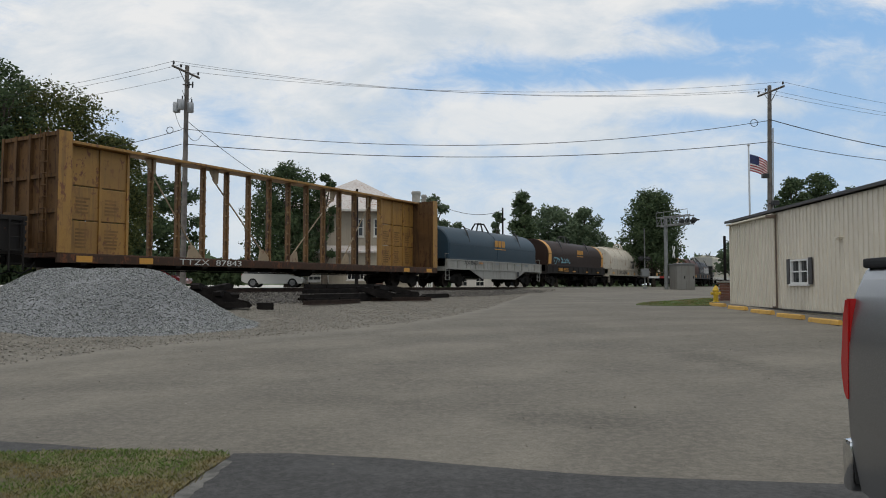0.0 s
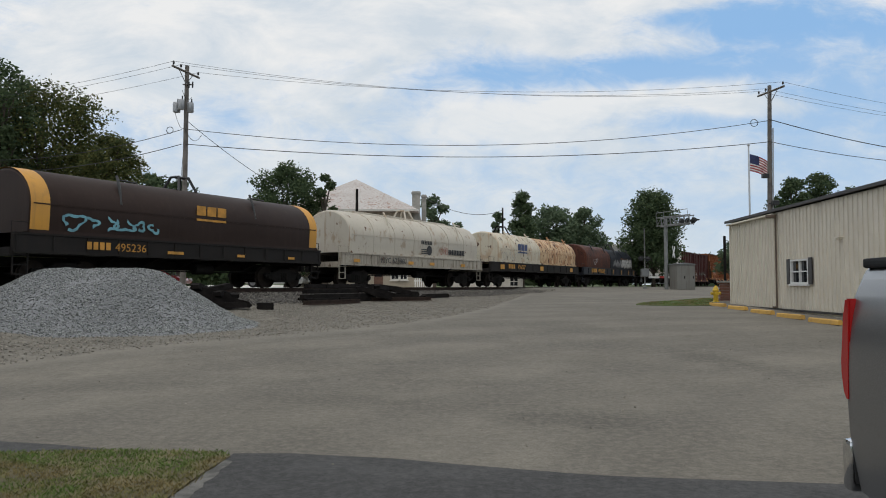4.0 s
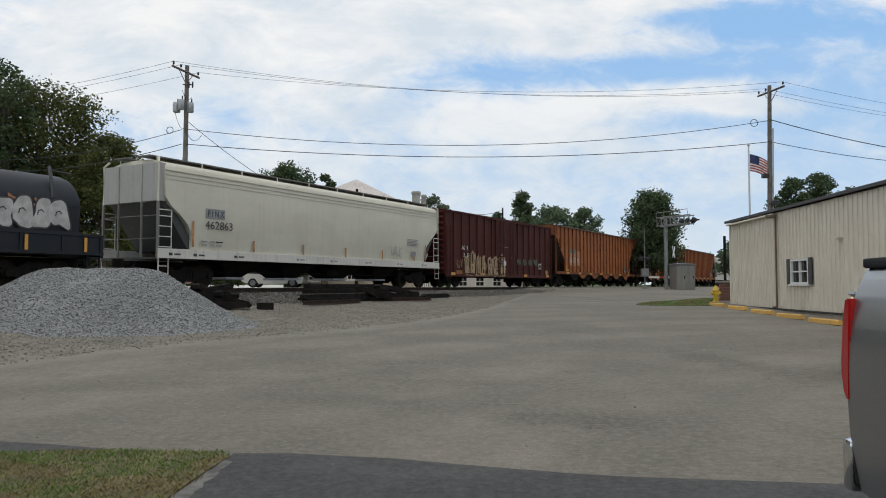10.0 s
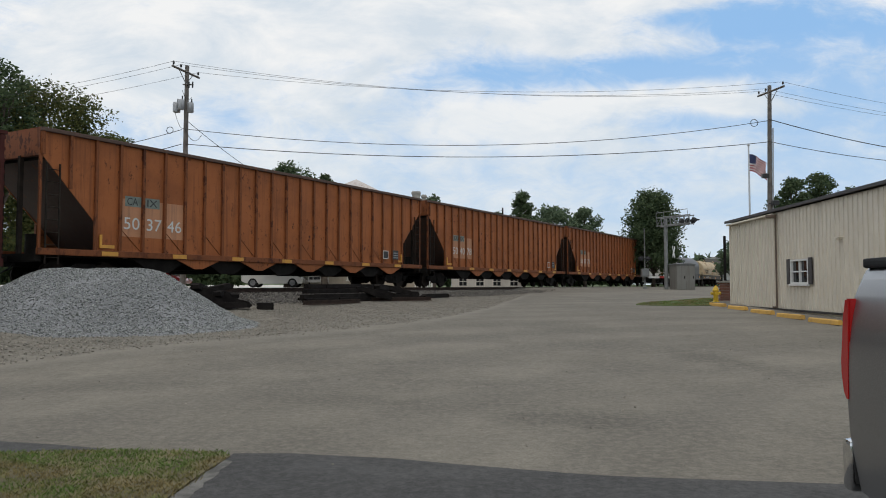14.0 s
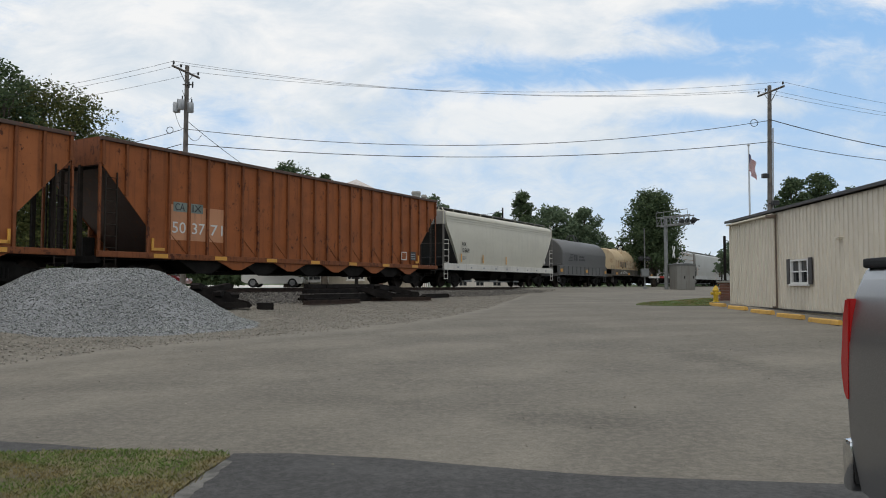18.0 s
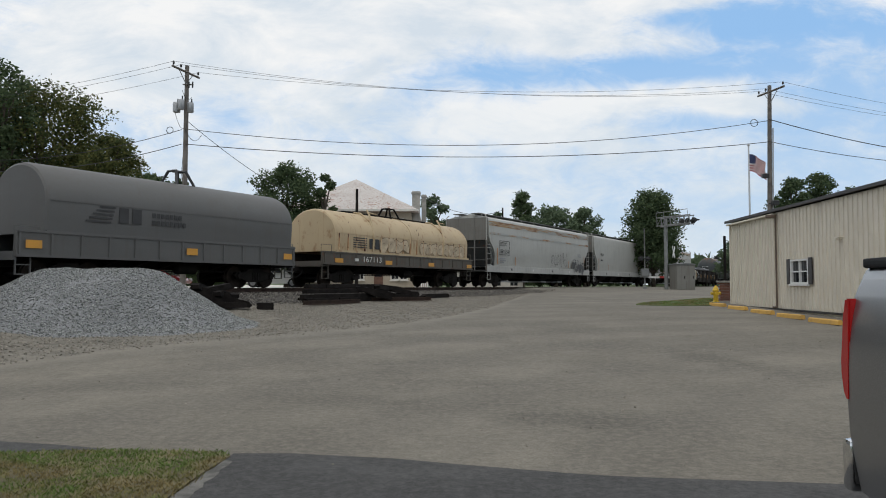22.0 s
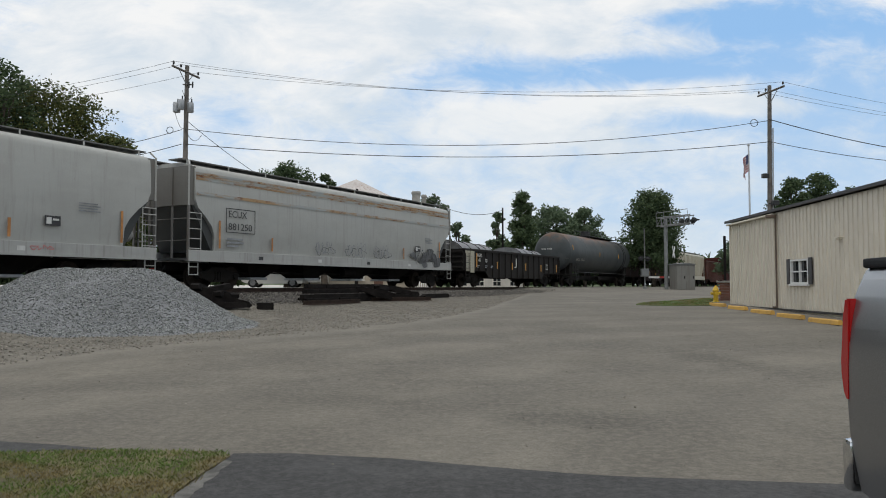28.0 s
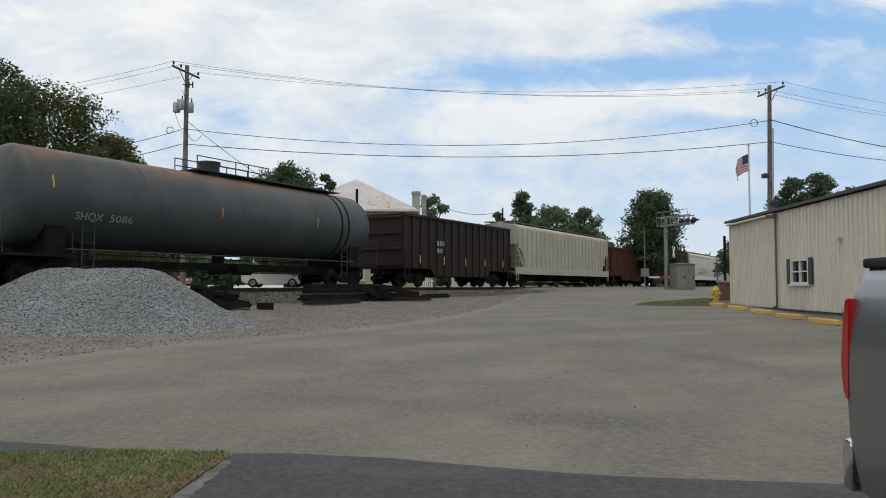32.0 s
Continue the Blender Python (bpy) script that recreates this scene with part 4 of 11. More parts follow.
def blots(car, x, z, w, h, material, y, seed, count=7, label="blotched dark grey graffiti"):
    """Uneven sprayed blotches, each an irregular flat shape."""
    rng = random.Random(seed)
    for i in range(count):
        cx, cz = x + w * rng.random(), z + h * rng.uniform(0.2, 0.75)
        r = rng.uniform(0.16, 0.36)
        ph = [rng.uniform(0, 6.28) for _ in range(3)]
        bm = bmesh.new()
        vs = []
        for j in range(20):
            a = 2 * math.pi * j / 20
            k = r * (1 + 0.28 * math.sin(2 * a + ph[0]) + 0.18 * math.sin(3 * a + ph[1]) + 0.12 * math.sin(5 * a + ph[2]))
            vs.append(bm.verts.new((cx + 1.5 * k * math.cos(a), y - 0.001 * i, cz + k * math.sin(a))))
        bm.faces.new(vs)
        part("graffiti", bm, material, car, label)


# ---- steel coil cars ----
def hood(car, x0, x1, material, zb=1.7, zs=2.55, zt=3.72, hw=1.47, ribs=0, band=None, name="hood", label="", rib_mat=None):
    bm = bmesh.new()
    half = [(hw - 0.05, zb), (hw - 0.022, zb + (zs - zb) * 0.5), (hw, zs)]
    n = 9
    for i in range(1, n + 1):
        a = math.pi / 2 * i / n
        half.append((max(0.02, hw * (0.6 * math.cos(a) + 0.4 * (1 - (i / n) ** 1.7))), zs + (zt - zs) * math.sin(a)))
    r = 0.10
    stations = ((x0, 0.955), (x0 + 0.05, 0.985), (x0 + 0.18, 1.0), (x1 - 0.18, 1.0), (x1 - 0.05, 0.985), (x1, 0.955))
    rings = []
    for x, k in stations:
        pts = [(-h * k, zb + (z - zb) * k) for h, z in half] + [(h * k, zb + (z - zb) * k) for h, z in half[::-1]]
        rings.append([bm.verts.new((x, y, z)) for y, z in pts])
    for a, b in zip(rings, rings[1:]):
        for j in range(len(a) - 1):
            bm.faces.new((a[j], b[j], b[j + 1], a[j + 1]))
    bm.faces.new(rings[0])
    bm.faces.new(rings[-1][::-1])
    ob = part(name, bm, material, car, label, smooth=32)
    # flange where the hood sits on the sill, and the ridge seam
    bm = bmesh.new()
    bm_box(bm, x0, x1, -hw - 0.04, -hw + 0.02, zb - 0.05, zb + 0.06)
    bm_box(bm, x0, x1, hw - 0.02, hw + 0.04, zb - 0.05, zb + 0.06)
    part("hood_flange", bm, material, car)
    bm = bmesh.new()
    for s in (-1, 1):
        bm_box(bm, x0 + 0.1, x1 - 0.1, s * hw - 0.012, s * hw + 0.012, zs - 0.02, zs + 0.02)
    part("hood_crease", bm, material, car)
    if ribs:
        for i in range(ribs):
            x = x0 + (x1 - x0) * (i + 1) / (ribs + 1)
            bm = bmesh.new()
            pts = [(x, -h * 1.004 - 0.004, z + (0.008 if h < hw else 0)) for h, z in half] + [(x, h * 1.004 + 0.004, z + 0.008) for h, z in half[::-1]]
            bm_tube(bm, pts, 0.018, 4)
            part("hood_rib", bm, rib_mat or material, car)
    if band:
        for a, b in ((x0 + 0.02, x0 + 0.62), (x1 - 0.5, x1 - 0.02)):
            bm = bmesh.new()
            ring = []
            for x in (a, b):
                ring.append([bm.verts.new((x, s * (h + 0.006), z + 0.006 * (1 if z > zs else 0))) for s, h, z in [(-1, h, z) for h, z in half] + [(1, h, z) for h, z in half[::-1]]])
            for j in range(len(ring[0]) - 1):
                bm.faces.new((ring[0][j], ring[1][j], ring[1][j + 1], ring[0][j + 1]))
            part("hood_band", bm, band, car, "yellow warning band", smooth=40)
    return ob


def lifting_bail(car, x, z, material):
    """The frame by which a crane lifts a hood."""
    bm = bmesh.new()
    for dx in (-0.45, 0.45):
        bm_tube(bm, ((x + dx, -0.5, z - 0.22), (x + dx * 0.5, -0.22, z + 0.42), (x + dx * 0.5, 0.22, z + 0.42), (x + dx, 0.5, z - 0.22)), 0.055, 6)
    bm_tube(bm, ((x - 0.22, 0, z + 0.42), (x + 0.22, 0, z + 0.42)), 0.06, 6)
    part("lifting_bail", bm, material, car)


def stacking_arm(car, x, z, material, zs=2.5):
    bm = bmesh.new()
    bm_tube(bm, ((x, -1.42, zs + 0.25), (x + 0.12, -1.15, z - 0.05), (x + 0.24, -0.85, z + 0.34)), 0.05, 6)
    bm_tube(bm, ((x + 0.18, -0.98, z + 0.2), (x + 1.0, -0.9, z + 0.18)), 0.03, 5)
    part("stacking_arm", bm, material, car)
    bm = bmesh.new()
    bm_tube(bm, ((x, 1.42, zs + 0.25), (x + 0.12, 1.15, z - 0.05), (x + 0.24, 0.85, z + 0.34)), 0.05, 6)
    part("stacking_arm", bm, material, car)


def end_platform(car, hl, z, material, rail_mat=None):
    """Handrails and brake wheel on the open end decks."""
    for sgn in (-1, 1):
        bm = bmesh.new()
        bm_box(bm, sgn * hl - 0.06, sgn * hl + 0.06, -1.45, 1.45, z - 0.25, z)
        part("end_sill", bm, material, car)
        lines = []
        for y in (-1.4, 1.4):
            lines += [((sgn * hl, y, z), (sgn * hl, y, z + 0.75), (sgn * (hl - 0.75), y, z + 0.75), (sgn * (hl - 0.75), y, z))]
        rails_tube("handrail", car, lines, 0.018, rail_mat or material)
        for y in (-1.4, 1.4):
            bm = bmesh.new()
            for i in range(3):
                bm_box(bm, sgn * (hl - 0.5), sgn * (hl - 0.05), y - 0.04, y + 0.04, 0.42 + 0.28 * i, 0.45 + 0.28 * i)
            for k in (0.05, 0.5):
                bm_box(bm, sgn * (hl - k) - 0.015, sgn * (hl - k) + 0.015, y - 0.03, y + 0.03, 0.42, z)
            part("step_ladder", bm, material, car)


def coil_car(name, s0, s1, sill_mat, label, skirt=None, zsill=(1.12, 1.68), posts=True):
    car, hl = new_car(name, s0, s1, label, "coil car")
    z0, z1 = zsill
    bm = bmesh.new()
    bm_box(bm, -hl, hl, -1.52, -1.38, z0, z1 - 0.08, 0.015)
    bm_box(bm, -hl, hl, 1.38, 1.52, z0, z1 - 0.08, 0.015)
    part("side_sill", bm, sill_mat, car)
    bm = bmesh.new()
    for y in (-1.55, 1.40):
        bm_box(bm, -hl, hl, y, y + 0.15, z0 - 0.06, z0 + 0.02)
        bm_box(bm, -hl, hl, y, y + 0.15, z1 - 0.08, z1 - 0.02)
    part("sill_flange", bm, sill_mat, car)
    bm = bmesh.new()
    bm_box(bm, -hl, hl, -1.38, 1.38, z0 + 0.02, z0 + 0.10)
    part("deck", bm, M_STEEL, car)
    if posts:
        n = 12
        for i in range(n + 1):
            x = -hl + 0.1 + (2 * hl - 0.2) * i / n
            bm = bmesh.new()
            bm_box(bm, x - 0.035, x + 0.035, -1.56, -1.52, z0, z1 - 0.1)
            part("stake", bm, sill_mat, car)
    end_platform(car, hl, z0 + 0.1, sill_mat)
    # cross-bearers below
    for i in range(5):
        x = -hl + 3.6 + (2 * hl - 7.2) * i / 4
        bm = bmesh.new()
        bm_prism(bm, ((-1.4, z0 - 0.05), (-0.3, 0.70), (0.3, 0.70), (1.4, z0 - 0.05)), "x", x - 0.05, x + 0.05)
        part("cross_bearer", bm, M_STEEL, car)
    if skirt:
        bm = bmesh.new()
        for y in (-1.50, 1.47):
            bm_prism(bm, ((-hl + 2.7, z0), (-hl + 4.6, 0.52), (hl - 4.6, 0.52), (hl - 2.7, z0)), "y", y, y + 0.03)
        part("fishbelly_skirt", bm, skirt, car)
    return car, hl


P_ENDPALE = paint("hopper_end_pale", (0.33, 0.33, 0.305), 0.6, soil=0.35, rust=0.10, streak=0.22)
P_ENDLOW = paint("hopper_end_low_dark", (0.16, 0.155, 0.145), 0.65, soil=0.6, rust=0.2, streak=0.5, sheen=0.3)
M_BOARD = plain("board_grey", (0.15, 0.148, 0.14), 0.6, 0.2)


# ---- covered hoppers ----
def covered_hopper(name, s0, s1, body_mat, sill_mat, label, ztop=4.45, cut=1.7, zcut=3.3, bulge=0.07, seam=True, dark=None, cut_shape="curve", sill_low=0.94, end_mat=None):
    car, hl = new_car(name, s0, s1, label, "covered hopper")
    zb = 1.36

    def inset(z):
        if z >= zcut:
            return 0.32
        k = (zcut - z) / (zcut - zb)
        return 0.32 + (cut - 0.32) * (math.sin(min(1.0, 1.25 * k) * math.pi * 0.55) if cut_shape == "curve" else k)
    half = []
    n = 9
    for i in range(n + 1):
        k = i / n
        z = zb + (ztop - 0.28 - zb) * k
        half.append((1.43 + 0.07 * (bulge == 0) + bulge * 1.85 * math.sin(math.pi * (0.03 + 0.78 * k)), z))
    half += [(1.49, ztop - 0.14), (1.40, ztop - 0.03), (0.9, ztop + 0.10), (0.3, ztop + 0.15)]
    bm = bmesh.new()
    bm_loft(bm, half, lambda z: -hl + inset(z), lambda z: hl - inset(z), 4)
    part("body", bm, body_mat, car, smooth=40)
    # straight side sill
    for y in (-1.56, 1.42):
        bm = bmesh.new()
        bm_box(bm, -hl + 0.05, hl - 0.05, y, y + 0.14, sill_low, 1.40, 0.012)
        part("side_sill", bm, sill_mat, car)
        bm = bmesh.new()
        bm_box(bm, -hl + 0.05, hl - 0.05, y - 0.04, y + 0.18, sill_low - 0.04, sill_low + 0.005)
        part("sill_flange", bm, sill_mat, car)
    # eaves fascia
    if seam:
        for k in range(3):
            bm = bmesh.new()
            for sgn in (-1, 1):
                bm_box(bm, -hl + 0.34, hl - 0.34, sgn * 1.525 - 0.02, sgn * 1.525 + 0.02, ztop - 0.30 - 0.15 * k, ztop - 0.26 - 0.15 * k)
            part("side_bead", bm, body_mat, car)
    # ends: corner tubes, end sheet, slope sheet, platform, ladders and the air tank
    # dark puts the shade below the overhang into slope sheet and platform colour
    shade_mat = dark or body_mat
    for sgn in (-1, 1):
        xe = sgn * (hl - 0.08)
        for y in (-1.48, 1.48):
            bm = bmesh.new()
            bm_tube(bm, ((xe, y, zcut - 0.05), (xe, y, ztop - 0.02), (xe - sgn * 0.12, y * 0.9, ztop + 0.16)), 0.038, 6)
            part("corner_post", bm, body_mat, car)
            bm = bmesh.new()
            bm_box(bm, xe - 0.035, xe + 0.035, y - 0.05, y + 0.05, 1.0, zcut - 0.04, 0.01)
            part("corner_post", bm, P_ENDLOW, car, "darker grey lower corner post")
        bm = bmesh.new()
        bm_box(bm, min(xe, xe - sgn * 0.3), max(xe, xe - sgn * 0.3), -1.47, 1.47, zcut - 0.02, ztop - 0.05)
        es = part("end_sheet", bm, end_mat or P_ENDPALE, car)
        for y in (-0.62, 0.62):
            bm = bmesh.new()
            bm_box(bm, min(xe, xe + sgn * 0.04), max(xe, xe + sgn * 0.04), y - 0.025, y + 0.025, zcut, ztop - 0.08)
            part("stiffener", bm, end_mat or P_ENDPALE, es)
        for y in (-0.62, 0.62):
            bm = bmesh.new()
            bm_box(bm, xe - 0.03, xe + 0.03, y - 0.03, y + 0.03, 1.1, zcut - 0.02)
            part("end_post", bm, P_ENDLOW, car)
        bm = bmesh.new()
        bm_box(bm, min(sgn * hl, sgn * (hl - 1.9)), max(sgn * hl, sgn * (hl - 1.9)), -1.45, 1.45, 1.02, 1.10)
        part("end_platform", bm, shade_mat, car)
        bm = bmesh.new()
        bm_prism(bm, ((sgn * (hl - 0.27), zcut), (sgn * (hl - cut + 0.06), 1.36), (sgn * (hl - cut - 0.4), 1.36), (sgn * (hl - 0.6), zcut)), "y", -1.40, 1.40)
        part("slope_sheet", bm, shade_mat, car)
        # ladder between the corner and a stile, with the step below the sill
        for y in (-1.53, 1.53):
            xs = sgn * (hl - 0.62)
            high = min(zcut - 0.25, 2.75)
            lines = [((xs, y, 1.15), (xs, y, high)), ((xe, y, high), (xs, y, high))]
            lines += [((xe, y, 1.45 + 0.36 * k), (xs, y, 1.45 + 0.36 * k)) for k in range(int((high - 1.5) / 0.36) + 1)]
            lines += [((xe, y, 1.05), (xe, y, 0.48)), ((xs + sgn * 0.12, y, 1.05), (xs + sgn * 0.12, y, 0.48)), ((xe, y, 0.5), (xs + sgn * 0.12, y, 0.5)), ((xe, y, 0.78), (xs + sgn * 0.12, y, 0.78))]
            rails_tube("side_ladder", car, lines, 0.020, sill_mat)
        rails_tube("grab_rail", car, [((xe, -1.45, z), (xe, 1.45, z)) for z in (1.75, 2.55)], 0.016, P_ENDLOW)
    bm = bmesh.new()
    bm_lathe(bm, ((0.0, -0.46), (0.16, -0.44), (0.25, -0.36), (0.27, -0.26), (0.27, 0.26), (0.25, 0.36), (0.16, 0.44), (0.0, 0.46)), "x", 18, (hl - 1.12, -0.98, 1.84))
    part("air_tank", bm, sill_mat, car, "rounded air tank on the end platform", smooth=50)
    # discharge bays
    nb = 4 if hl > 9 else 3
    for i in range(nb):
        x = (-hl + 2.9) + (2 * hl - 5.8) * (i + 0.5) / nb
        w = (2 * hl - 5.8) / nb * 0.46
        bm = bmesh.new()
        lo = [bm.verts.new((x + a * 0.42, b * 0.5, 0.42)) for a, b in ((-1, -1), (1, -1), (1, 1), (-1, 1))]
        hi = [bm.verts.new((x + a * w, b * 1.38, 1.36)) for a, b in ((-1, -1), (1, -1), (1, 1), (-1, 1))]
        bm.faces.new(lo)
        bm.faces.new(hi)
        for k in range(4):
            bm.faces.new((lo[k], lo[(k + 1) % 4], hi[(k + 1) % 4], hi[k]))
        hop = part("hopper_bay", bm, M_STEEL, car)
        bm = bmesh.new()
        bm_box(bm, x - 0.5, x + 0.5, -0.62, 0.62, 0.34, 0.44, 0.02)
        part("outlet_gate", bm, M_GALV, hop)
    # running board with its supports
    bm = bmesh.new()
    for y in (-0.75, 0.55):
        bm_box(bm, -hl + 0.1, hl - 0.1, y - 0.22, y + 0.42, ztop + 0.225, ztop + 0.265)
    part("running_board", bm, M_BOARD, car)
    for i in range(10):
        x = -hl + 0.4 + (2 * hl - 0.8) * i / 9
        for y in (-1.0, 0.97):
            bm = bmesh.new()
            bm_box(bm, x - 0.02, x + 0.02, y, y + 0.03, ztop - 0.02, ztop + 0.24)
            part("board_bracket", bm, body_mat, car)
    bm = bmesh.new()
    bm_box(bm, -hl + 0.8, hl - 0.8, -0.26, 0.26, ztop + 0.13, ztop + 0.28, 0.04)
    part("hatch", bm, body_mat, car)
    return car, hl


P_CHORD = paint("chord_rust", (0.075, 0.04, 0.028), 0.7, soil=0.5, rust=0.35, streak=0.4)


# ---- open hoppers and gondolas ----
def open_hopper(name, s0, s1, mat, label, ztop=4.84, ribs=20, cut=1.9, zcut=4.05, zcut2=2.1, rib_mat=None):
    car, hl = new_car(name, s0, s1, label, "open hopper")
    zb = 1.16

    def inset(z):
        if z >= zcut:
            return 0.08
        if z <= zcut2:
            return cut
        return 0.08 + (cut - 0.08) * (zcut - z) / (zcut - zcut2)
    for y in (-1.52, 1.49):
        bm = bmesh.new()
        lv = [zb, zcut2, zcut, ztop]
        out = [(-hl + inset(z), z) for z in lv] + [(hl - inset(z), z) for z in lv[::-1]]
        bm_prism(bm, out, "y", y, y + 0.03)
        part("side_sheet", bm, mat, car)
    for i in range(-2, ribs + 3):
        x = -hl + cut + (2 * hl - 2 * cut) * i / ribs
        lowest = zb if 0 <= i <= ribs else zcut - (hl - abs(x) - 0.08) * (zcut - zcut2) / (cut - 0.08)
        for y in (-1.63, 1.52):
            bm = bmesh.new()
            bm_box(bm, x - 0.045, x + 0.045, y + 0.02, y + 0.11, lowest + 0.02, ztop - 0.11)
            part("side_post", bm, rib_mat or mat, car)
    for y in (-1.63, 1.48):
        bm = bmesh.new()
        bm_box(bm, -hl + 0.05, hl - 0.05, y, y + 0.15, ztop - 0.12, ztop, 0.02)
        part("top_chord", bm, P_CHORD, car, "dark rusted top chord")
        bm = bmesh.new()
        bm_box(bm, -hl, hl, y + 0.01, y + 0.14, zb - 0.14, zb + 0.06, 0.015)
        part("side_sill", bm, P_ORIB, car, "rust-darkened side sill")
    for sgn in (-1, 1):
        bm = bmesh.new()
        xe = sgn * (hl - 0.08)
        bm_box(bm, xe - 0.03, xe + 0.03, -1.5, 1.5, zcut - 0.05, ztop)
        part("end_sheet", bm, P_ORIB, car, "rust-stained end sheet")
        bm = bmesh.new()
        bm_prism(bm, ((xe, zcut), (sgn * (hl - 3.0), 1.0), (sgn * (hl - 3.2), 1.0), (xe - sgn * 0.1, zcut)), "y", -1.48, 1.48)
        part("slope_sheet", bm, P_CHORD, car, "rust-brown slope sheet")
        for y in (-1.5, 1.5):
            bm = bmesh.new()
            bm_box(bm, xe - 0.035, xe + 0.035, y - 0.04, y + 0.04, zb - 0.1, zcut)
            part("corner_post", bm, P_ORIB, car)
        ladders(car, ((sgn * (hl - 0.45), -1.56, 0.75), (sgn * (hl - 0.45), 1.56, 0.75)), M_WHEEL, "ladder")
        bm = bmesh.new()
        bm_box(bm, xe - 0.1, xe + 0.1, -1.5, 1.5, 0.82, 1.06)
        part("end_sill", bm, M_STEEL, car)
        bm = bmesh.new()
        bm_box(bm, min(xe, sgn * (hl - 3.0)), max(xe, sgn * (hl - 3.0)), -1.45, 1.45, 0.98, 1.04)
        part("end_platform", bm, M_STEEL, car)
        bm = bmesh.new()
        bm_lathe(bm, ((0.02, 0), (0.20, 0.02), (0.20, 0.7), (0.02, 0.72)), "z", 12, (sgn * (hl - 1.0), 0.35, 1.04))
        part("brake_cylinder", bm, M_STEEL, car)
        for y in (-0.5, 0.5):
            bm = bmesh.new()
            bm_box(bm, xe - 0.06, xe + 0.06, y - 0.06, y + 0.06, 1.04, zcut)
            part("end_post", bm, M_WHEEL, car)
    # load and floor
    bm = bmesh.new()
    bm_box(bm, -hl + 0.15, hl - 0.15, -1.49, 1.49, 3.9, 4.25)
    part("load", bm, M_DARK_IN, car, "dark bulk load below the rim")
    nb = 5
    for i in range(nb):
        x = (-hl + 3.0) + (2 * hl - 6.0) * (i + 0.5) / nb
        bm = bmesh.new()
        w = (2 * hl - 6.0) / nb * 0.42
        bm_prism(bm, ((x - w, zb - 0.1), (x - 0.35, 0.55), (x + 0.35, 0.55), (x + w, zb - 0.1)), "y", -1.42, 1.42)
        part("hopper_bay", bm, M_STEEL, car)
        x += (2 * hl - 6.0) / nb * 0.5
        bm = bmesh.new()
        bm_prism(bm, ((x - w * 0.80, zb - 0.12), (x - 0.20, 0.70), (x + 0.20, 0.70), (x + w * 0.80, zb - 0.12)), "y", -1.56, -1.50)
        part("gusset", bm, mat, car)
    return car, hl


def gondola(name, s0, s1, mat, label, zb=0.72, ztop=2.45, ribs=14, load=True):
    car, hl = new_car(name, s0, s1, label, "gondola")
    for y in (-1.50, 1.46):
        bm = bmesh.new()
        bm_prism(bm, ((-hl, zb + 0.42), (-hl + 2.9, zb + 0.42), (-hl + 3.4, zb), (hl - 3.4, zb), (hl - 2.9, zb + 0.42), (hl, zb + 0.42), (hl, ztop), (-hl, ztop)), "y", y, y + 0.04)
        part("side_sheet", bm, mat, car)
        bm = bmesh.new()
        bm_box(bm, -hl - 0.02, hl + 0.02, y - 0.10, y + 0.12, ztop - 0.12, ztop + 0.02, 0.02)
        part("top_chord", bm, mat, car)
    for i in range(ribs + 1):
        x = -hl + 0.1 + (2 * hl - 0.2) * i / ribs
        low = zb + 0.42 if hl - abs(x) < 3.2 else zb
        for y in (-1.58, 1.50):
            bm = bmesh.new()
            bm_box(bm, x - 0.06, x + 0.06, y, y + 0.08, low + 0.02, ztop - 0.1)
            part("side_post", bm, mat, car)
    for sgn in (-1, 1):
        xe = sgn * hl
        bm = bmesh.new()
        bm_box(bm, min(xe, xe - sgn * 0.06), max(xe, xe - sgn * 0.06), -1.46, 1.46, 1.0, ztop)
        part("end_sheet", bm, mat, car)
        for k in range(4):
            z = 1.15 + (ztop - 1.4) * k / 3
            bm = bmesh.new()
            bm_box(bm, min(xe, xe + sgn * 0.09), max(xe, xe + sgn * 0.09), -1.46, 1.46, z, z + 0.12, 0.03)
            part("end_rib", bm, mat, car)
        ladders(car, ((sgn * (hl - 0.3), -1.6, 0.55), (sgn * (hl - 0.3), 1.6, 0.55)), mat, "short_ladder")
    bm = bmesh.new()
    bm_box(bm, -hl + 0.06, hl - 0.06, -1.46, 1.46, 1.0, 1.1 if not load else ztop - 0.5)
    part("floor", bm, M_DARK_IN, car)
    return car, hl


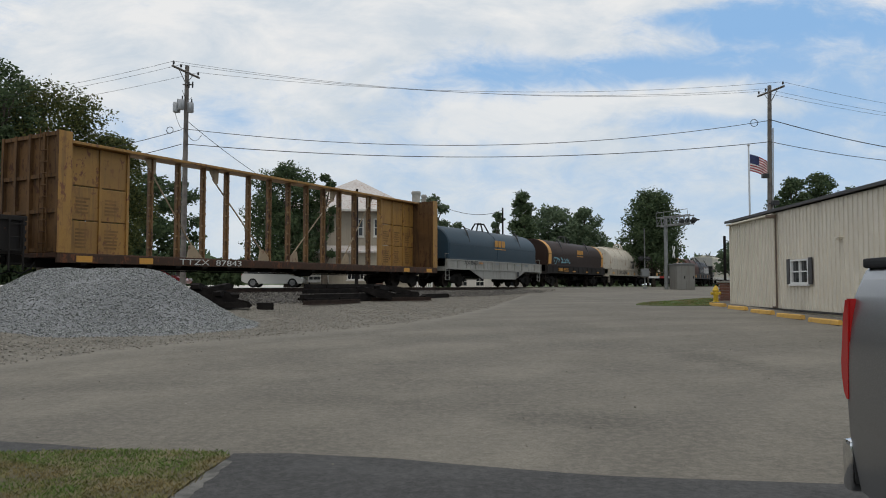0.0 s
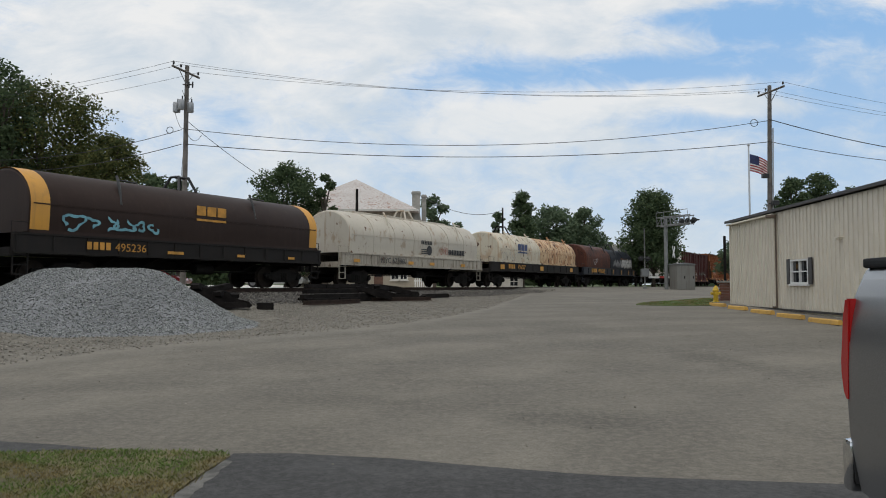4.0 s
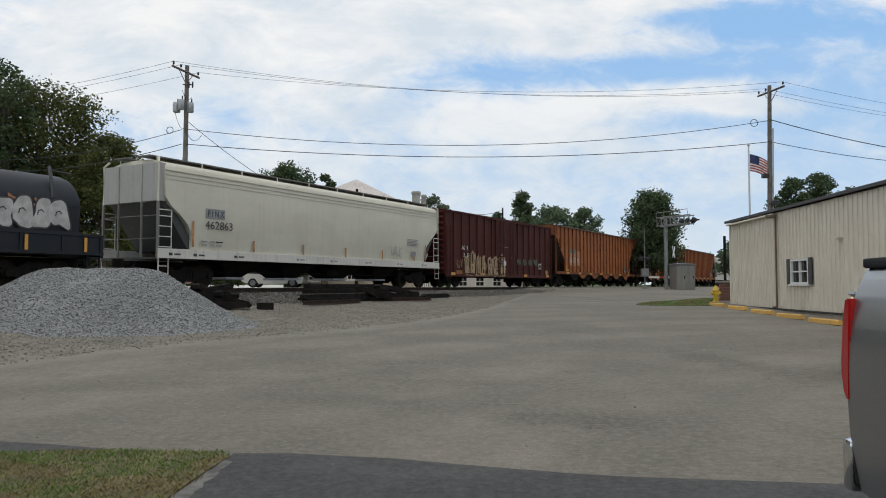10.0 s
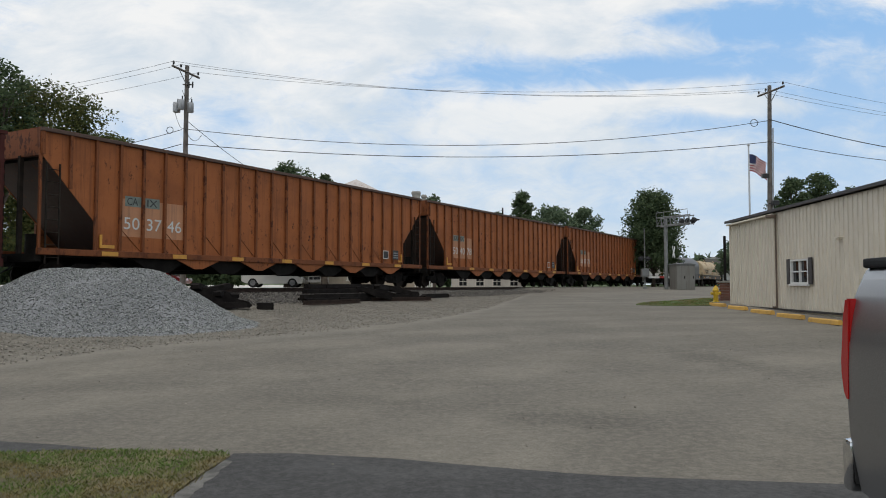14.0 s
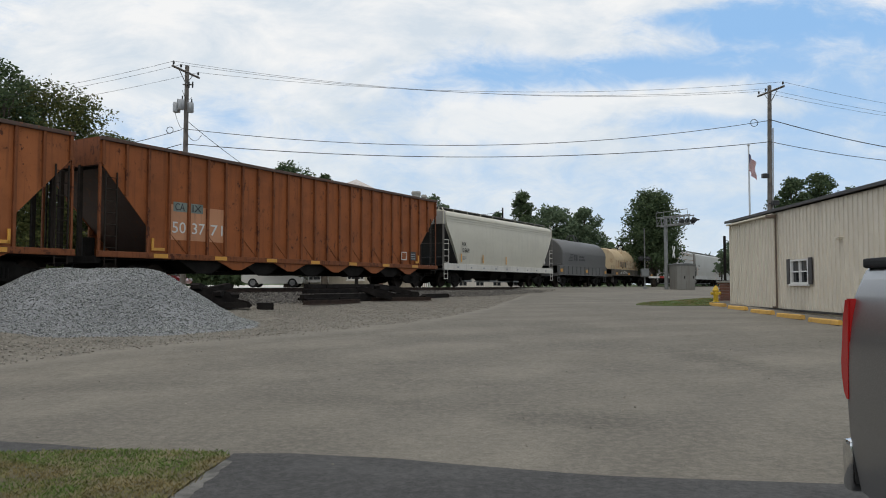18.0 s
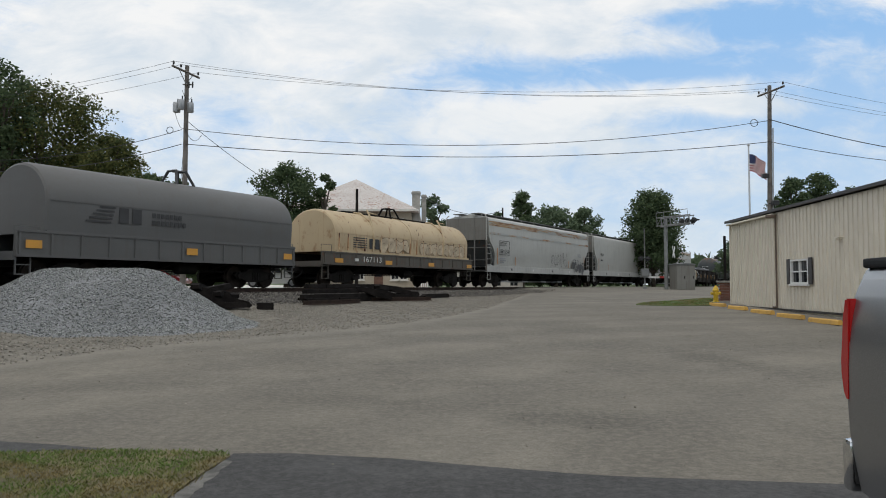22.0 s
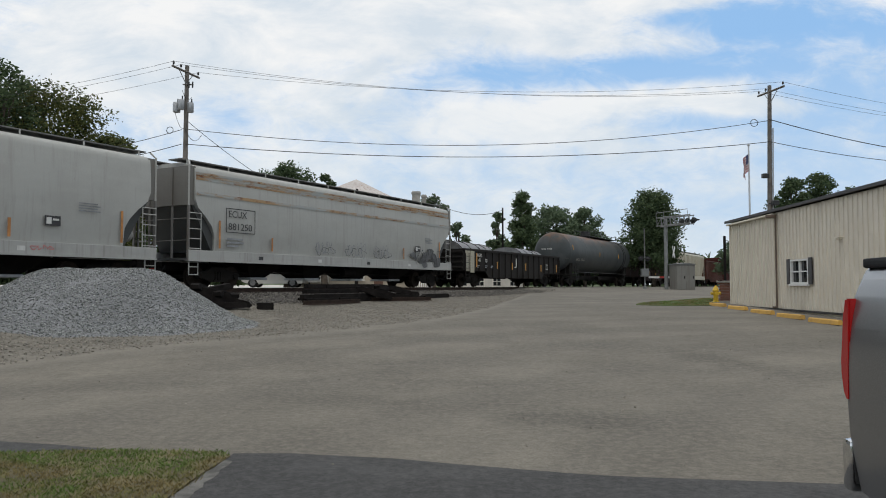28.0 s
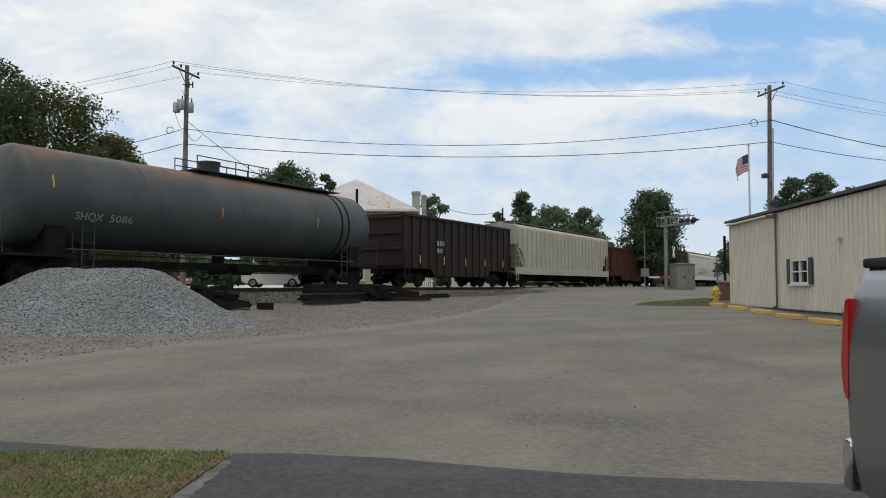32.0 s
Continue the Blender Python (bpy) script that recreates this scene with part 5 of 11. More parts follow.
# ---- box car ----
def box_car(name, s0, s1, mat, roof_mat, label, zb=0.80, ztop=4.62, door=3.0):
    car, hl = new_car(name, s0, s1, label, "boxcar")
    bm = bmesh.new()
    bm_loft(bm, [(1.50, zb), (1.50, ztop - 0.18)], lambda z: -hl + 0.12, lambda z: hl - 0.12)
    part("body", bm, mat, car)
    bm = bmesh.new()
    bm_prism(bm, ((-1.58, ztop - 0.20), (1.58, ztop - 0.20), (1.58, ztop - 0.10), (0, ztop + 0.04), (-1.58, ztop - 0.10)), "x", -hl + 0.06, hl - 0.06)
    part("roof", bm, roof_mat, car)
    n = 16
    for i in range(n + 1):
        x = -hl + 0.2 + (2 * hl - 0.4) * i / n
        if -door / 2 - 0.1 < x < door / 2 + 0.1:
            continue
        for y in (-1.575, 1.5):
            bm = bmesh.new()
            bm_box(bm, x - 0.06, x + 0.06, y, y + 0.075, zb + 0.05, ztop - 0.22)
            part("side_post", bm, mat, car)
    for y, s in ((-1.60, -1), (1.50, 1)):
        bm = bmesh.new()
        bm_box(bm, -door / 2, door / 2, y, y + 0.10, zb + 0.02, ztop - 0.26, 0.02)
        d = part("door", bm, mat, car)
        for k in range(14):
            z = zb + 0.22 + k * (ztop - zb - 0.7) / 13
            bm = bmesh.new()
            yy = y - 0.03 if s < 0 else y + 0.10
            bm_box(bm, -door / 2 + 0.12, door / 2 - 0.12, yy, yy + 0.03, z, z + 0.09)
            part("door_rib", bm, mat, d)
        bm = bmesh.new()
        for x in (-door / 2 + 0.5, -door / 2 + 0.95, door / 2 - 0.95, door / 2 - 0.5):
            yy = y - 0.07 if s < 0 else y + 0.17
            bm_tube(bm, ((x, yy, zb), (x, yy, ztop - 0.3)), 0.022, 6)
        part("lock_rod", bm, mat, d)
        bm = bmesh.new()
        bm_box(bm, -hl + 0.1, hl - 0.1, y + 0.0, y + 0.06, zb - 0.16, zb + 0.06)
        bm_box(bm, -door, door * 1.4, y - 0.04, y + 0.02, ztop - 0.26, ztop - 0.18)
        part("side_sill", bm, mat, car)
    for sgn in (-1, 1):
        xe = sgn * (hl - 0.12)
        for k in range(11):
            z = zb + 0.15 + k * 0.33
            bm = bmesh.new()
            bm_prism(bm, ((xe, z), (xe + sgn * 0.09, z + 0.06), (xe + sgn * 0.09, z + 0.14), (xe, z + 0.22)), "y", -1.44, 1.44)
            part("end_corrugation", bm, mat, car)
        ladders(car, ((sgn * (hl - 0.45), -1.60, 0.55), (sgn * (hl - 0.45), 1.60, 0.55)), mat, "ladder")
    return car, hl


# ---- tank car ----
def tank_car(name, s0, s1, mat, label, r=1.60, zc=2.88):
    car, hl = new_car(name, s0, s1, label, "tank car")
    a = hl - 0.42
    prof = [(0.02, -a)]
    for i in range(1, 7):
        k = math.pi / 2 * i / 6
        prof.append((r * math.sin(k), -a + 0.55 - 0.55 * math.cos(k)))
    prof += [(r, -a / 2), (r, 0), (r, a / 2)]
    for i in range(6, 0, -1):
        k = math.pi / 2 * i / 6
        prof.append((r * math.sin(k), a - 0.55 + 0.55 * math.cos(k)))
    prof.append((0.02, a))
    bm = bmesh.new()
    bm_lathe(bm, prof, "x", 44, (0, 0, zc))
    part("tank", bm, mat, car, smooth=30)
    for x in (-a + 0.62, -a / 2, 0.0, a / 2, a - 0.62):
        bm = bmesh.new()
        bm_lathe(bm, ((r + 0.006, x - 0.03), (r + 0.006, x + 0.03)), "x", 44, (0, 0, zc))
        part("weld_seam", bm, mat, car, smooth=30)
    for x in (a - 2.6, a - 2.1):
        bm = bmesh.new()
        bm_lathe(bm, ((r + 0.012, x - 0.06), (r + 0.012, x + 0.06)), "x", 44, (0, 0, zc))
        part("tank_band", bm, M_STEEL, car, smooth=30)
    bm = bmesh.new()
    bm_lathe(bm, ((0.02, 0), (0.42, 0), (0.42, 0.52), (0.46, 0.53), (0.46, 0.62), (0.02, 0.66)), "z", 20, (-0.35, 0, zc + r - 0.08))
    part("dome", bm, M_BLACK, car, "black manway dome", smooth=35)
    bm = bmesh.new()
    bm_box(bm, -1.5, hl - 2.0, -0.62, 0.62, zc + r + 0.06, zc + r + 0.10)
    part("walkway", bm, M_BLACK, car)
    lines = []
    for y in (-0.62, 0.62):
        for x in (-1.5, 0.5, 1.2, 2.4):
            lines.append(((x, y, zc + r), (x, y, zc + r + 0.62)))
        lines.append(((-1.5, y, zc + r + 0.6), (2.4, y, zc + r + 0.6)))
        lines.append(((-1.5, y, zc + r + 0.32), (2.4, y, zc + r + 0.32)))
        for x in (4.0, 5.6, 6.8):
            lines.append(((x, y, zc + r), (x, y, zc + r + 0.34)))
        lines.append(((2.4, y, zc + r + 0.34), (6.8, y, zc + r + 0.34)))
    rails_tube("safety_railing", car, lines, 0.022, M_BLACK)
    for x in (-a + 1.3, a - 1.3):
        bm = bmesh.new()
        bm_prism(bm, ((-1.25, 0.95), (1.25, 0.95), (1.30, 2.0), (0.9, 1.65), (0, 1.40), (-0.9, 1.65), (-1.30, 2.0)), "x", x - 0.35, x + 0.35)
        part("saddle", bm, M_STEEL, car)
    for sgn in (-1, 1):
        bm = bmesh.new()
        bm_box(bm, min(sgn * hl, sgn * (hl - 2.3)), max(sgn * hl, sgn * (hl - 2.3)), -1.45, 1.45, 0.98, 1.06)
        part("end_deck", bm, M_STEEL, car)
        lines = []
        for y in (-1.42, 1.42):
            lines += [((sgn * (hl - 0.05), y, 1.0), (sgn * (hl - 0.05), y, 2.3), (sgn * (hl - 1.1), y, 2.3)), ((sgn * (hl - 2.2), y, 1.0), (sgn * (hl - 2.2), y, 1.75))]
        rails_tube("handrail", car, lines, 0.02, M_BLACK)
        ladders(car, ((sgn * (hl - 2.7), -1.45, 0.5), (sgn * (hl - 2.7), 1.45, 0.5)), M_BLACK, "short_ladder")
    rails_tube("side_rail", car, [((-hl + 2, y, 1.22), (hl - 2, y, 1.22)) for y in (-1.46, 1.46)], 0.03, M_BLACK)
    # valve skid below
    bm = bmesh.new()
    bm_lathe(bm, ((0.25, 0.95), (0.25, 1.35)), "z", 12, (0.2, 0, 0))
    bm_box(bm, -0.2, 0.6, -0.2, 0.2, 0.55, 0.95, 0.05)
    part("bottom_valve", bm, M_STEEL, car)
    return car, hl


# ---- centre-beam flat car ----
# soot on the yellow, plus the shaded end's darkness put into the colour
P_SOOTSHADE = paint("rail_yellow_soot_shade", (0.115, 0.060, 0.022), 0.75, soil=0.75, rust=0.40, streak=0.75, dirt=(0.02, 0.014, 0.011), rust_color=(0.05, 0.022, 0.012), sheen=0.2)
P_ROD = paint("worn_pale_steel", (0.34, 0.26, 0.16), 0.6, soil=0.5, rust=0.35, streak=0.4)


def centre_beam(name, s0, s1, mat, label, post_mat=None, sill_mat=None):
    text = plain("faded_stencil", (0.20, 0.105, 0.03), 0.7)
    car, hl = new_car(name, s0, s1, label, "flat car", inset=2.3)
    ztop = 4.86
    bm = bmesh.new()
    bm_box(bm, -hl, hl, -1.50, 1.50, 0.96, 1.11, 0.02)
    part("deck", bm, sill_mat or mat, car)
    for y in (-1.54, 1.44):
        bm = bmesh.new()
        bm_box(bm, -hl, hl, y, y + 0.10, 0.80, 1.08, 0.015)
        part("side_sill", bm, sill_mat or mat, car)
    for sgn in (-1, 1):
        xe = sgn * (hl - 0.14)
        bm = bmesh.new()
        bm_box(bm, xe - 0.05, xe + 0.05, -1.50, 1.50, 1.11, ztop)
        bulk = part("bulkhead", bm, P_SOOTSHADE, car, "sooty yellow-brown end bulkhead with its shade painted in")
        for y in (-1.46, -0.75, 0.0, 0.75, 1.46):
            bm = bmesh.new()
            bm_box(bm, min(xe + sgn * 0.05, xe + sgn * 0.17), max(xe + sgn * 0.05, xe + sgn * 0.17), y - 0.06, y + 0.06, 1.11, ztop)
            part("stiffener", bm, P_SOOTSHADE, bulk)
        for z in (1.2, 2.4, 3.5, ztop - 0.08):
            bm = bmesh.new()
            bm_box(bm, min(xe + sgn * 0.05, xe + sgn * 0.14), max(xe + sgn * 0.05, xe + sgn * 0.14), -1.5, 1.5, z - 0.06, z + 0.06)
            part("stiffener", bm, P_SOOTSHADE, bulk)
        # side return of the bulkhead
        for y in (-1.53, 1.49):
            bm = bmesh.new()
            bm_box(bm, min(xe - sgn * 0.28, xe + sgn * 0.16), max(xe - sgn * 0.28, xe + sgn * 0.16), y, y + 0.04, 1.11, ztop)
            part("bulkhead_return", bm, mat, car)
        # ladder and brake wheel on the outer face
        lines = [((xe + sgn * 0.22, -1.05, 1.1), (xe + sgn * 0.22, -1.05, ztop + 0.1)), ((xe + sgn * 0.22, -0.65, 1.1), (xe + sgn * 0.22, -0.65, ztop + 0.1))]
        lines += [((xe + sgn * 0.22, -1.05, 1.4 + 0.36 * k), (xe + sgn * 0.22, -0.65, 1.4 + 0.36 * k)) for k in range(9)]
        rails_tube("bulkhead_ladder", car, lines, 0.016, P_SOOTSHADE)
    n = 18
    bay = (2 * hl - 0.4) / n
    # top chord, wide flange
    bm = bmesh.new()
    bm_box(bm, -hl + 0.2, hl - 0.2, -0.42, 0.42, ztop - 0.12, ztop - 0.02, 0.02)
    part("top_chord", bm, mat, car)
    # perforated tapering posts between the closed ends
    for i in range(3, n - 3):
        x = -hl + 0.2 + bay * (i + 0.5)
        bm = bmesh.new()
        bm_prism(bm, ((x - 0.10, 1.11), (x + 0.10, 1.11), (x + 0.065, 2.4), (x + 0.055, ztop - 0.12), (x - 0.055, ztop - 0.12), (x - 0.065, 2.4)), "y", -0.05, 0.05)
        bm_box(bm, x - 0.02, x + 0.02, -0.15, 0.15, 1.11, ztop - 0.12)
        post = part("post", bm, post_mat or mat, car)
        for k in range(7):
            z = 1.45 + 0.48 * k
            bm = bmesh.new()
            bm_box(bm, x - 0.115, x + 0.115, -0.075, -0.045, z, z + 0.07, 0.01)
            part("strap_lug", bm, plain("worn_lug", (0.26, 0.17, 0.08), 0.6), post)
    # closed panels at both ends
    for sgn in (-1, 1):
        long = bay * 2.62
        for k in range(3):
            x0, x1 = sgn * (hl - 0.25 - long * k / 3), sgn * (hl - 0.25 - long * (k + 1) / 3)
            for z0, z1 in ((1.13, 2.25), (2.29, 3.4), (3.44, ztop - 0.14)):
                bm = bmesh.new()
                bm_box(bm, min(x0, x1) + 0.04, max(x0, x1) - 0.04, -0.09, 0.09, z0, z1, 0.02)
                part("panel", bm, mat, car)
            bm = bmesh.new()
            bm_box(bm, x1 - 0.05, x1 + 0.05, -0.14, 0.14, 1.11, ztop - 0.12)
            part("panel_post", bm, mat, car)
            bars(car, min(x0, x1) + 0.2, 1.35, bay * 0.45, 0.7, 6, text, -0.095, seed=k + 3)
            bars(car, min(x0, x1) + 0.2, 2.5, bay * 0.45, 0.6, 5, text, -0.095, seed=k + 9)
    # diagonals with their end plates
    for sgn in (-1, 1):
        for b0, b1 in ((3.45, 5.2), (5.9, 8.3)):
            x0, x1 = sgn * (hl - 0.2 - bay * b0), sgn * (hl - 0.2 - bay * b1)
            lean = 1 if x0 > x1 else -1
            bm = bmesh.new()
            bm_tube(bm, ((x0, 0, ztop - 0.5), (x1, 0, 1.45)), 0.030, 6)
            part("diagonal", bm, P_ROD, car, "thin rusty tension rod")
            bm = bmesh.new()
            bm_prism(bm, ((x1 - 0.42, 1.12), (x1 + 0.42, 1.12), (x1 + 0.22 * lean + 0.10, 1.66), (x1 + 0.22 * lean - 0.10, 1.66)), "y", -0.07, -0.03)
            part("foot_plate", bm, P_ROD, car, "pale worn gusset plate")
            bm = bmesh.new()
            bm_prism(bm, ((x0 - 0.26, ztop - 0.13), (x0 + 0.26, ztop - 0.13), (x0 - 0.14 * lean + 0.09, ztop - 0.66), (x0 - 0.14 * lean - 0.09, ztop - 0.66)), "y", -0.07, -0.03)
            part("head_plate", bm, P_ROD, car, "pale worn gusset plate")
    # tie-down winches under the sill
    for i in range(n):
        x = -hl + 0.9 + (2 * hl - 1.8) * i / (n - 1)
        bm = bmesh.new()
        bm_lathe(bm, ((0.05, -0.12), (0.07, -0.10), (0.07, 0.10), (0.05, 0.12)), "x", 8, (x, -1.46, 0.77))
        part("winch", bm, M_STEEL, car)
    return car, hl
# ---- the train, from head to tail ----
P_TTX = paint("rail_yellow", (0.34, 0.180, 0.038), 0.6, soil=0.55, rust=0.38, streak=0.5, dirt=(0.10, 0.06, 0.03))
P_TTXPOST = paint("rail_yellow_worn", (0.19, 0.100, 0.034), 0.65, soil=0.6, rust=0.45, streak=0.6, dirt=(0.07, 0.04, 0.025), rust_color=(0.06, 0.03, 0.02))
P_TTXSILL = paint("rail_sill_rust", (0.055, 0.03, 0.018), 0.7, soil=0.5, rust=0.4, streak=0.5, dirt=(0.04, 0.024, 0.016), sheen=0.25)
P_BLUE = paint("hood_blue", (0.025, 0.049, 0.070), 0.5, sheen=0.25, soil=0.3, rust=0.03, streak=0.2, dirt=(0.05, 0.06, 0.07))
P_LGREY = paint("sill_grey", (0.30, 0.295, 0.265), 0.6, soil=0.5, rust=0.16, streak=0.4)
P_BROWN = paint("hood_brown", (0.026, 0.0145, 0.011), 0.55, soil=0.4, rust=0.14, streak=0.3, dirt=(0.05, 0.03, 0.022), rust_color=(0.07, 0.03, 0.018), sheen=0.18)
P_BLKCAR = paint("car_black", (0.016, 0.014, 0.013), 0.75, soil=0.4, rust=0.08, streak=0.3, dirt=(0.03, 0.022, 0.016), sheen=0.22)
P_CONRAIL = flaking("hood_white", (0.53, 0.485, 0.405), rust=(0.13, 0.07, 0.04), stain=(0.28, 0.18, 0.10), much=-0.01, wash=0.5)
P_CONSILL = paint("sill_dirty_white", (0.40, 0.36, 0.29), 0.6, soil=0.6, rust=0.34, streak=0.6, dirt=(0.09, 0.065, 0.045), rust_color=(0.10, 0.05, 0.028))
P_CREAM = flaking("hood_cream", (0.57, 0.52, 0.41), much=0.035, wash=0.34)
P_TANRUST = flaking("hood_tan_rust", (0.60, 0.43, 0.26), rust=(0.085, 0.030, 0.015), stain=(0.30, 0.12, 0.04), much=0.065, wash=0.6)
P_RUSTY = paint("hood_rust", (0.072, 0.026, 0.018), 0.6, soil=0.6, rust=0.50, streak=0.65, rust_color=(0.022, 0.011, 0.010), dirt=(0.17, 0.062, 0.03), sheen=0.2)
P_NAVY = paint("hood_navy", (0.010, 0.013, 0.019), 0.5, soil=0.3, rust=0.10, streak=0.2, dirt=(0.03, 0.024, 0.02), rust_color=(0.05, 0.024, 0.016), sheen=0.25)
P_WHOP = paint("hopper_white", (0.555, 0.53, 0.435), 0.5, soil=0.28, rust=0.04, streak=0.14, dirt=(0.30, 0.26, 0.20))
P_WSILL = paint("hopper_sill_white", (0.56, 0.54, 0.49), 0.55, soil=0.3, rust=0.08, streak=0.25)
P_BOXRED = paint("boxcar_red", (0.060, 0.013, 0.010), 0.65, soil=0.45, rust=0.16, streak=0.35, dirt=(0.035, 0.014, 0.011), rust_color=(0.10, 0.04, 0.02), sheen=0.18)
P_ORANGE = paint("hopper_orange", (0.34, 0.112, 0.036), 0.6, soil=0.65, rust=0.30, streak=0.42, dirt=(0.11, 0.04, 0.018), rust_color=(0.075, 0.024, 0.011), sheen=0.2)
P_ORANGE2 = paint("hopper_orange_deep", (0.285, 0.088, 0.026), 0.6, soil=0.65, rust=0.31, streak=0.42, dirt=(0.10, 0.036, 0.016), rust_color=(0.07, 0.022, 0.010), sheen=0.2)
P_ORIB = paint("hopper_orange_post", (0.19, 0.062, 0.022), 0.65, soil=0.5, rust=0.46, streak=0.4, dirt=(0.12, 0.045, 0.02), rust_color=(0.065, 0.022, 0.011), sheen=0.2)
P_AEX = paint("hopper_pale", (0.52, 0.495, 0.41), 0.5, soil=0.28, rust=0.02, streak=0.2, dirt=(0.30, 0.28, 0.24))
P_NSGREY = paint("hood_grey", (0.103, 0.103, 0.101), 0.5, sheen=0.3, soil=0.25, rust=0.03, streak=0.18)
P_TANSILL = paint("sill_dusty_grey", (0.098, 0.090, 0.078), 0.7, soil=0.55, rust=0.3, streak=0.5, dirt=(0.06, 0.045, 0.03), sheen=0.3)
P_NSTAN = flaking("hood_tan", (0.46, 0.36, 0.225), rust=(0.09, 0.045, 0.025), stain=(0.24, 0.12, 0.05), much=-0.02, wash=0.55)
P_ECUX = paint("hopper_bluegrey", (0.385, 0.385, 0.360), 0.5, soil=0.32, rust=0.05, streak=0.25, dirt=(0.22, 0.20, 0.17))
P_ECSILL = paint("hopper_bluegrey_sill", (0.375, 0.375, 0.355), 0.5, soil=0.35, rust=0.05, streak=0.3)
P_ENDGREY = paint("hopper_end_grey", (0.15, 0.145, 0.13), 0.6, soil=0.5, rust=0.2, streak=0.5)
# weathered grey, darkened to paint in the shade of the hopper end bays
P_BAYSHADE = paint("hopper_bay_shade", (0.052, 0.056, 0.056), 0.5, soil=0.5, rust=0.2, streak=0.35, dirt=(0.06, 0.045, 0.035), sheen=0.3)


def tank_shell():
    """Dull blue-grey paint, worn through to brown along the crown of the barrel."""
    m = blank("tank_shell")
    nt = m.node_tree
    v = coords(nt)
    f1, _ = noise_fac(nt, v, 0.7, 0.38, 0.66, detail=7)
    run, _ = noise_fac(nt, coords(nt, (5.0, 5.0, 0.3)), 1.0, 0.50, 0.70, detail=6)
    tc = node(nt, "ShaderNodeTexCoord")
    sep = node(nt, "ShaderNodeSeparateXYZ")
    nt.links.new(tc.outputs["Object"], sep.inputs[0])
    crown = node(nt, "ShaderNodeMapRange", interpolation_type="SMOOTHSTEP")
    crown.inputs["From Min"].default_value, crown.inputs["From Max"].default_value = 3.45, 4.45
    nt.links.new(sep.outputs["Z"], crown.inputs[0])
    torn, g = noise_fac(nt, coords(nt, (0.5, 0.5, 0.9)), 1.1, 0.42, 0.62, detail=9, rough=0.7)
    both = node(nt, "ShaderNodeMath", operation="MULTIPLY")
    nt.links.new(crown.outputs[0], both.inputs[0])
    nt.links.new(torn, both.inputs[1])
    half = node(nt, "ShaderNodeMath", operation="MULTIPLY")
    half.inputs[1].default_value = 0.35
    nt.links.new(run, half.inputs[0])
    c = mixc(nt, f1, (0.044, 0.051, 0.053), (0.064, 0.070, 0.070))
    c = mixc(nt, half.outputs[0], c, (0.038, 0.036, 0.033))
    c = mixc(nt, both.outputs[0], c, (0.155, 0.082, 0.045))
    finish(m, c, 0.5, g, 0.0, 0.15, 0.01)
    nt.nodes["Principled BSDF"].inputs["Specular IOR Level"].default_value = 0.3
    return m


P_SHELL = tank_shell()
P_GOND = paint("gondola_dark", (0.022, 0.013, 0.012), 0.7, soil=0.4, rust=0.2, streak=0.3, dirt=(0.03, 0.02, 0.016), rust_color=(0.06, 0.028, 0.018), sheen=0.25)
P_BEIGE = paint("hopper_beige", (0.42, 0.39, 0.30), 0.55, soil=0.3, rust=0.05, streak=0.35)
P_STRIPE = paint("reflector_yellow", (0.60, 0.29, 0.035), 0.5, soil=0.3, rust=0.03, streak=0.2)
P_TEXTW = paint("letter_white", (0.60, 0.60, 0.57), 0.6, soil=0.3, rust=0.0, streak=0.2)
P_TEXTB = plain("letter_black", (0.03, 0.03, 0.032), 0.6)
P_TEXTY = plain("letter_yellow", (0.52, 0.25, 0.035), 0.6)
P_GBLUE = plain("spray_pale_blue", (0.16, 0.36, 0.42), 0.6)
P_GPALE = plain("spray_pale", (0.55, 0.53, 0.48), 0.6)
P_GTAN = plain("spray_tan", (0.46, 0.33, 0.19), 0.6)
P_GTANH = plain("spray_beige", (0.30, 0.205, 0.115), 0.65, vary=0.5)
P_GGREY = plain("spray_grey", (0.24, 0.25, 0.26), 0.6)
P_GTEAL = plain("spray_teal", (0.085, 0.115, 0.080), 0.6)
P_GSOOT = plain("spray_soot", (0.10, 0.102, 0.104), 0.7, vary=0.5)
P_GDULL = plain("spray_dull_olive", (0.075, 0.055, 0.040), 0.7)
P_RUNORANGE = plain("stripe_orange", (0.45, 0.20, 0.06), 0.6, vary=0.35)
P_RUSTRUN = plain("rust_stain", (0.36, 0.18, 0.07), 0.7, vary=0.4)


def rusty_strip(name, cut):
    """Hopper paint with long tan and brown rust stains."""
    if name in MATS:
        return MATS[name]
    m = blank(name)
    nt = m.node_tree
    a, _ = noise_fac(nt, coords(nt, (0.55, 0.55, 2.5)), 0.8, cut, cut + 0.14, detail=9, rough=0.7)
    b, _ = noise_fac(nt, coords(nt, (1.6, 1.6, 3.0)), 1.0, 0.48, 0.60, detail=8, rough=0.75)
    c = mixc(nt, a, (0.33, 0.345, 0.335), (0.36, 0.235, 0.12))
    n = node(nt, "ShaderNodeMath", operation="MULTIPLY")
    nt.links.new(a, n.inputs[0])
    nt.links.new(b, n.inputs[1])
    c = mixc(nt, n.outputs[0], c, (0.17, 0.07, 0.03))
    MATS[name] = finish(m, c, 0.65)
    return MATS[name]


def stripes(car, xs, z, material=None, w=0.5, h=0.16, y=-1.56):
    for x in xs:
        patch(car, x - w / 2, z, w, h, material or P_STRIPE, y, "reflector", "yellow reflective strip")


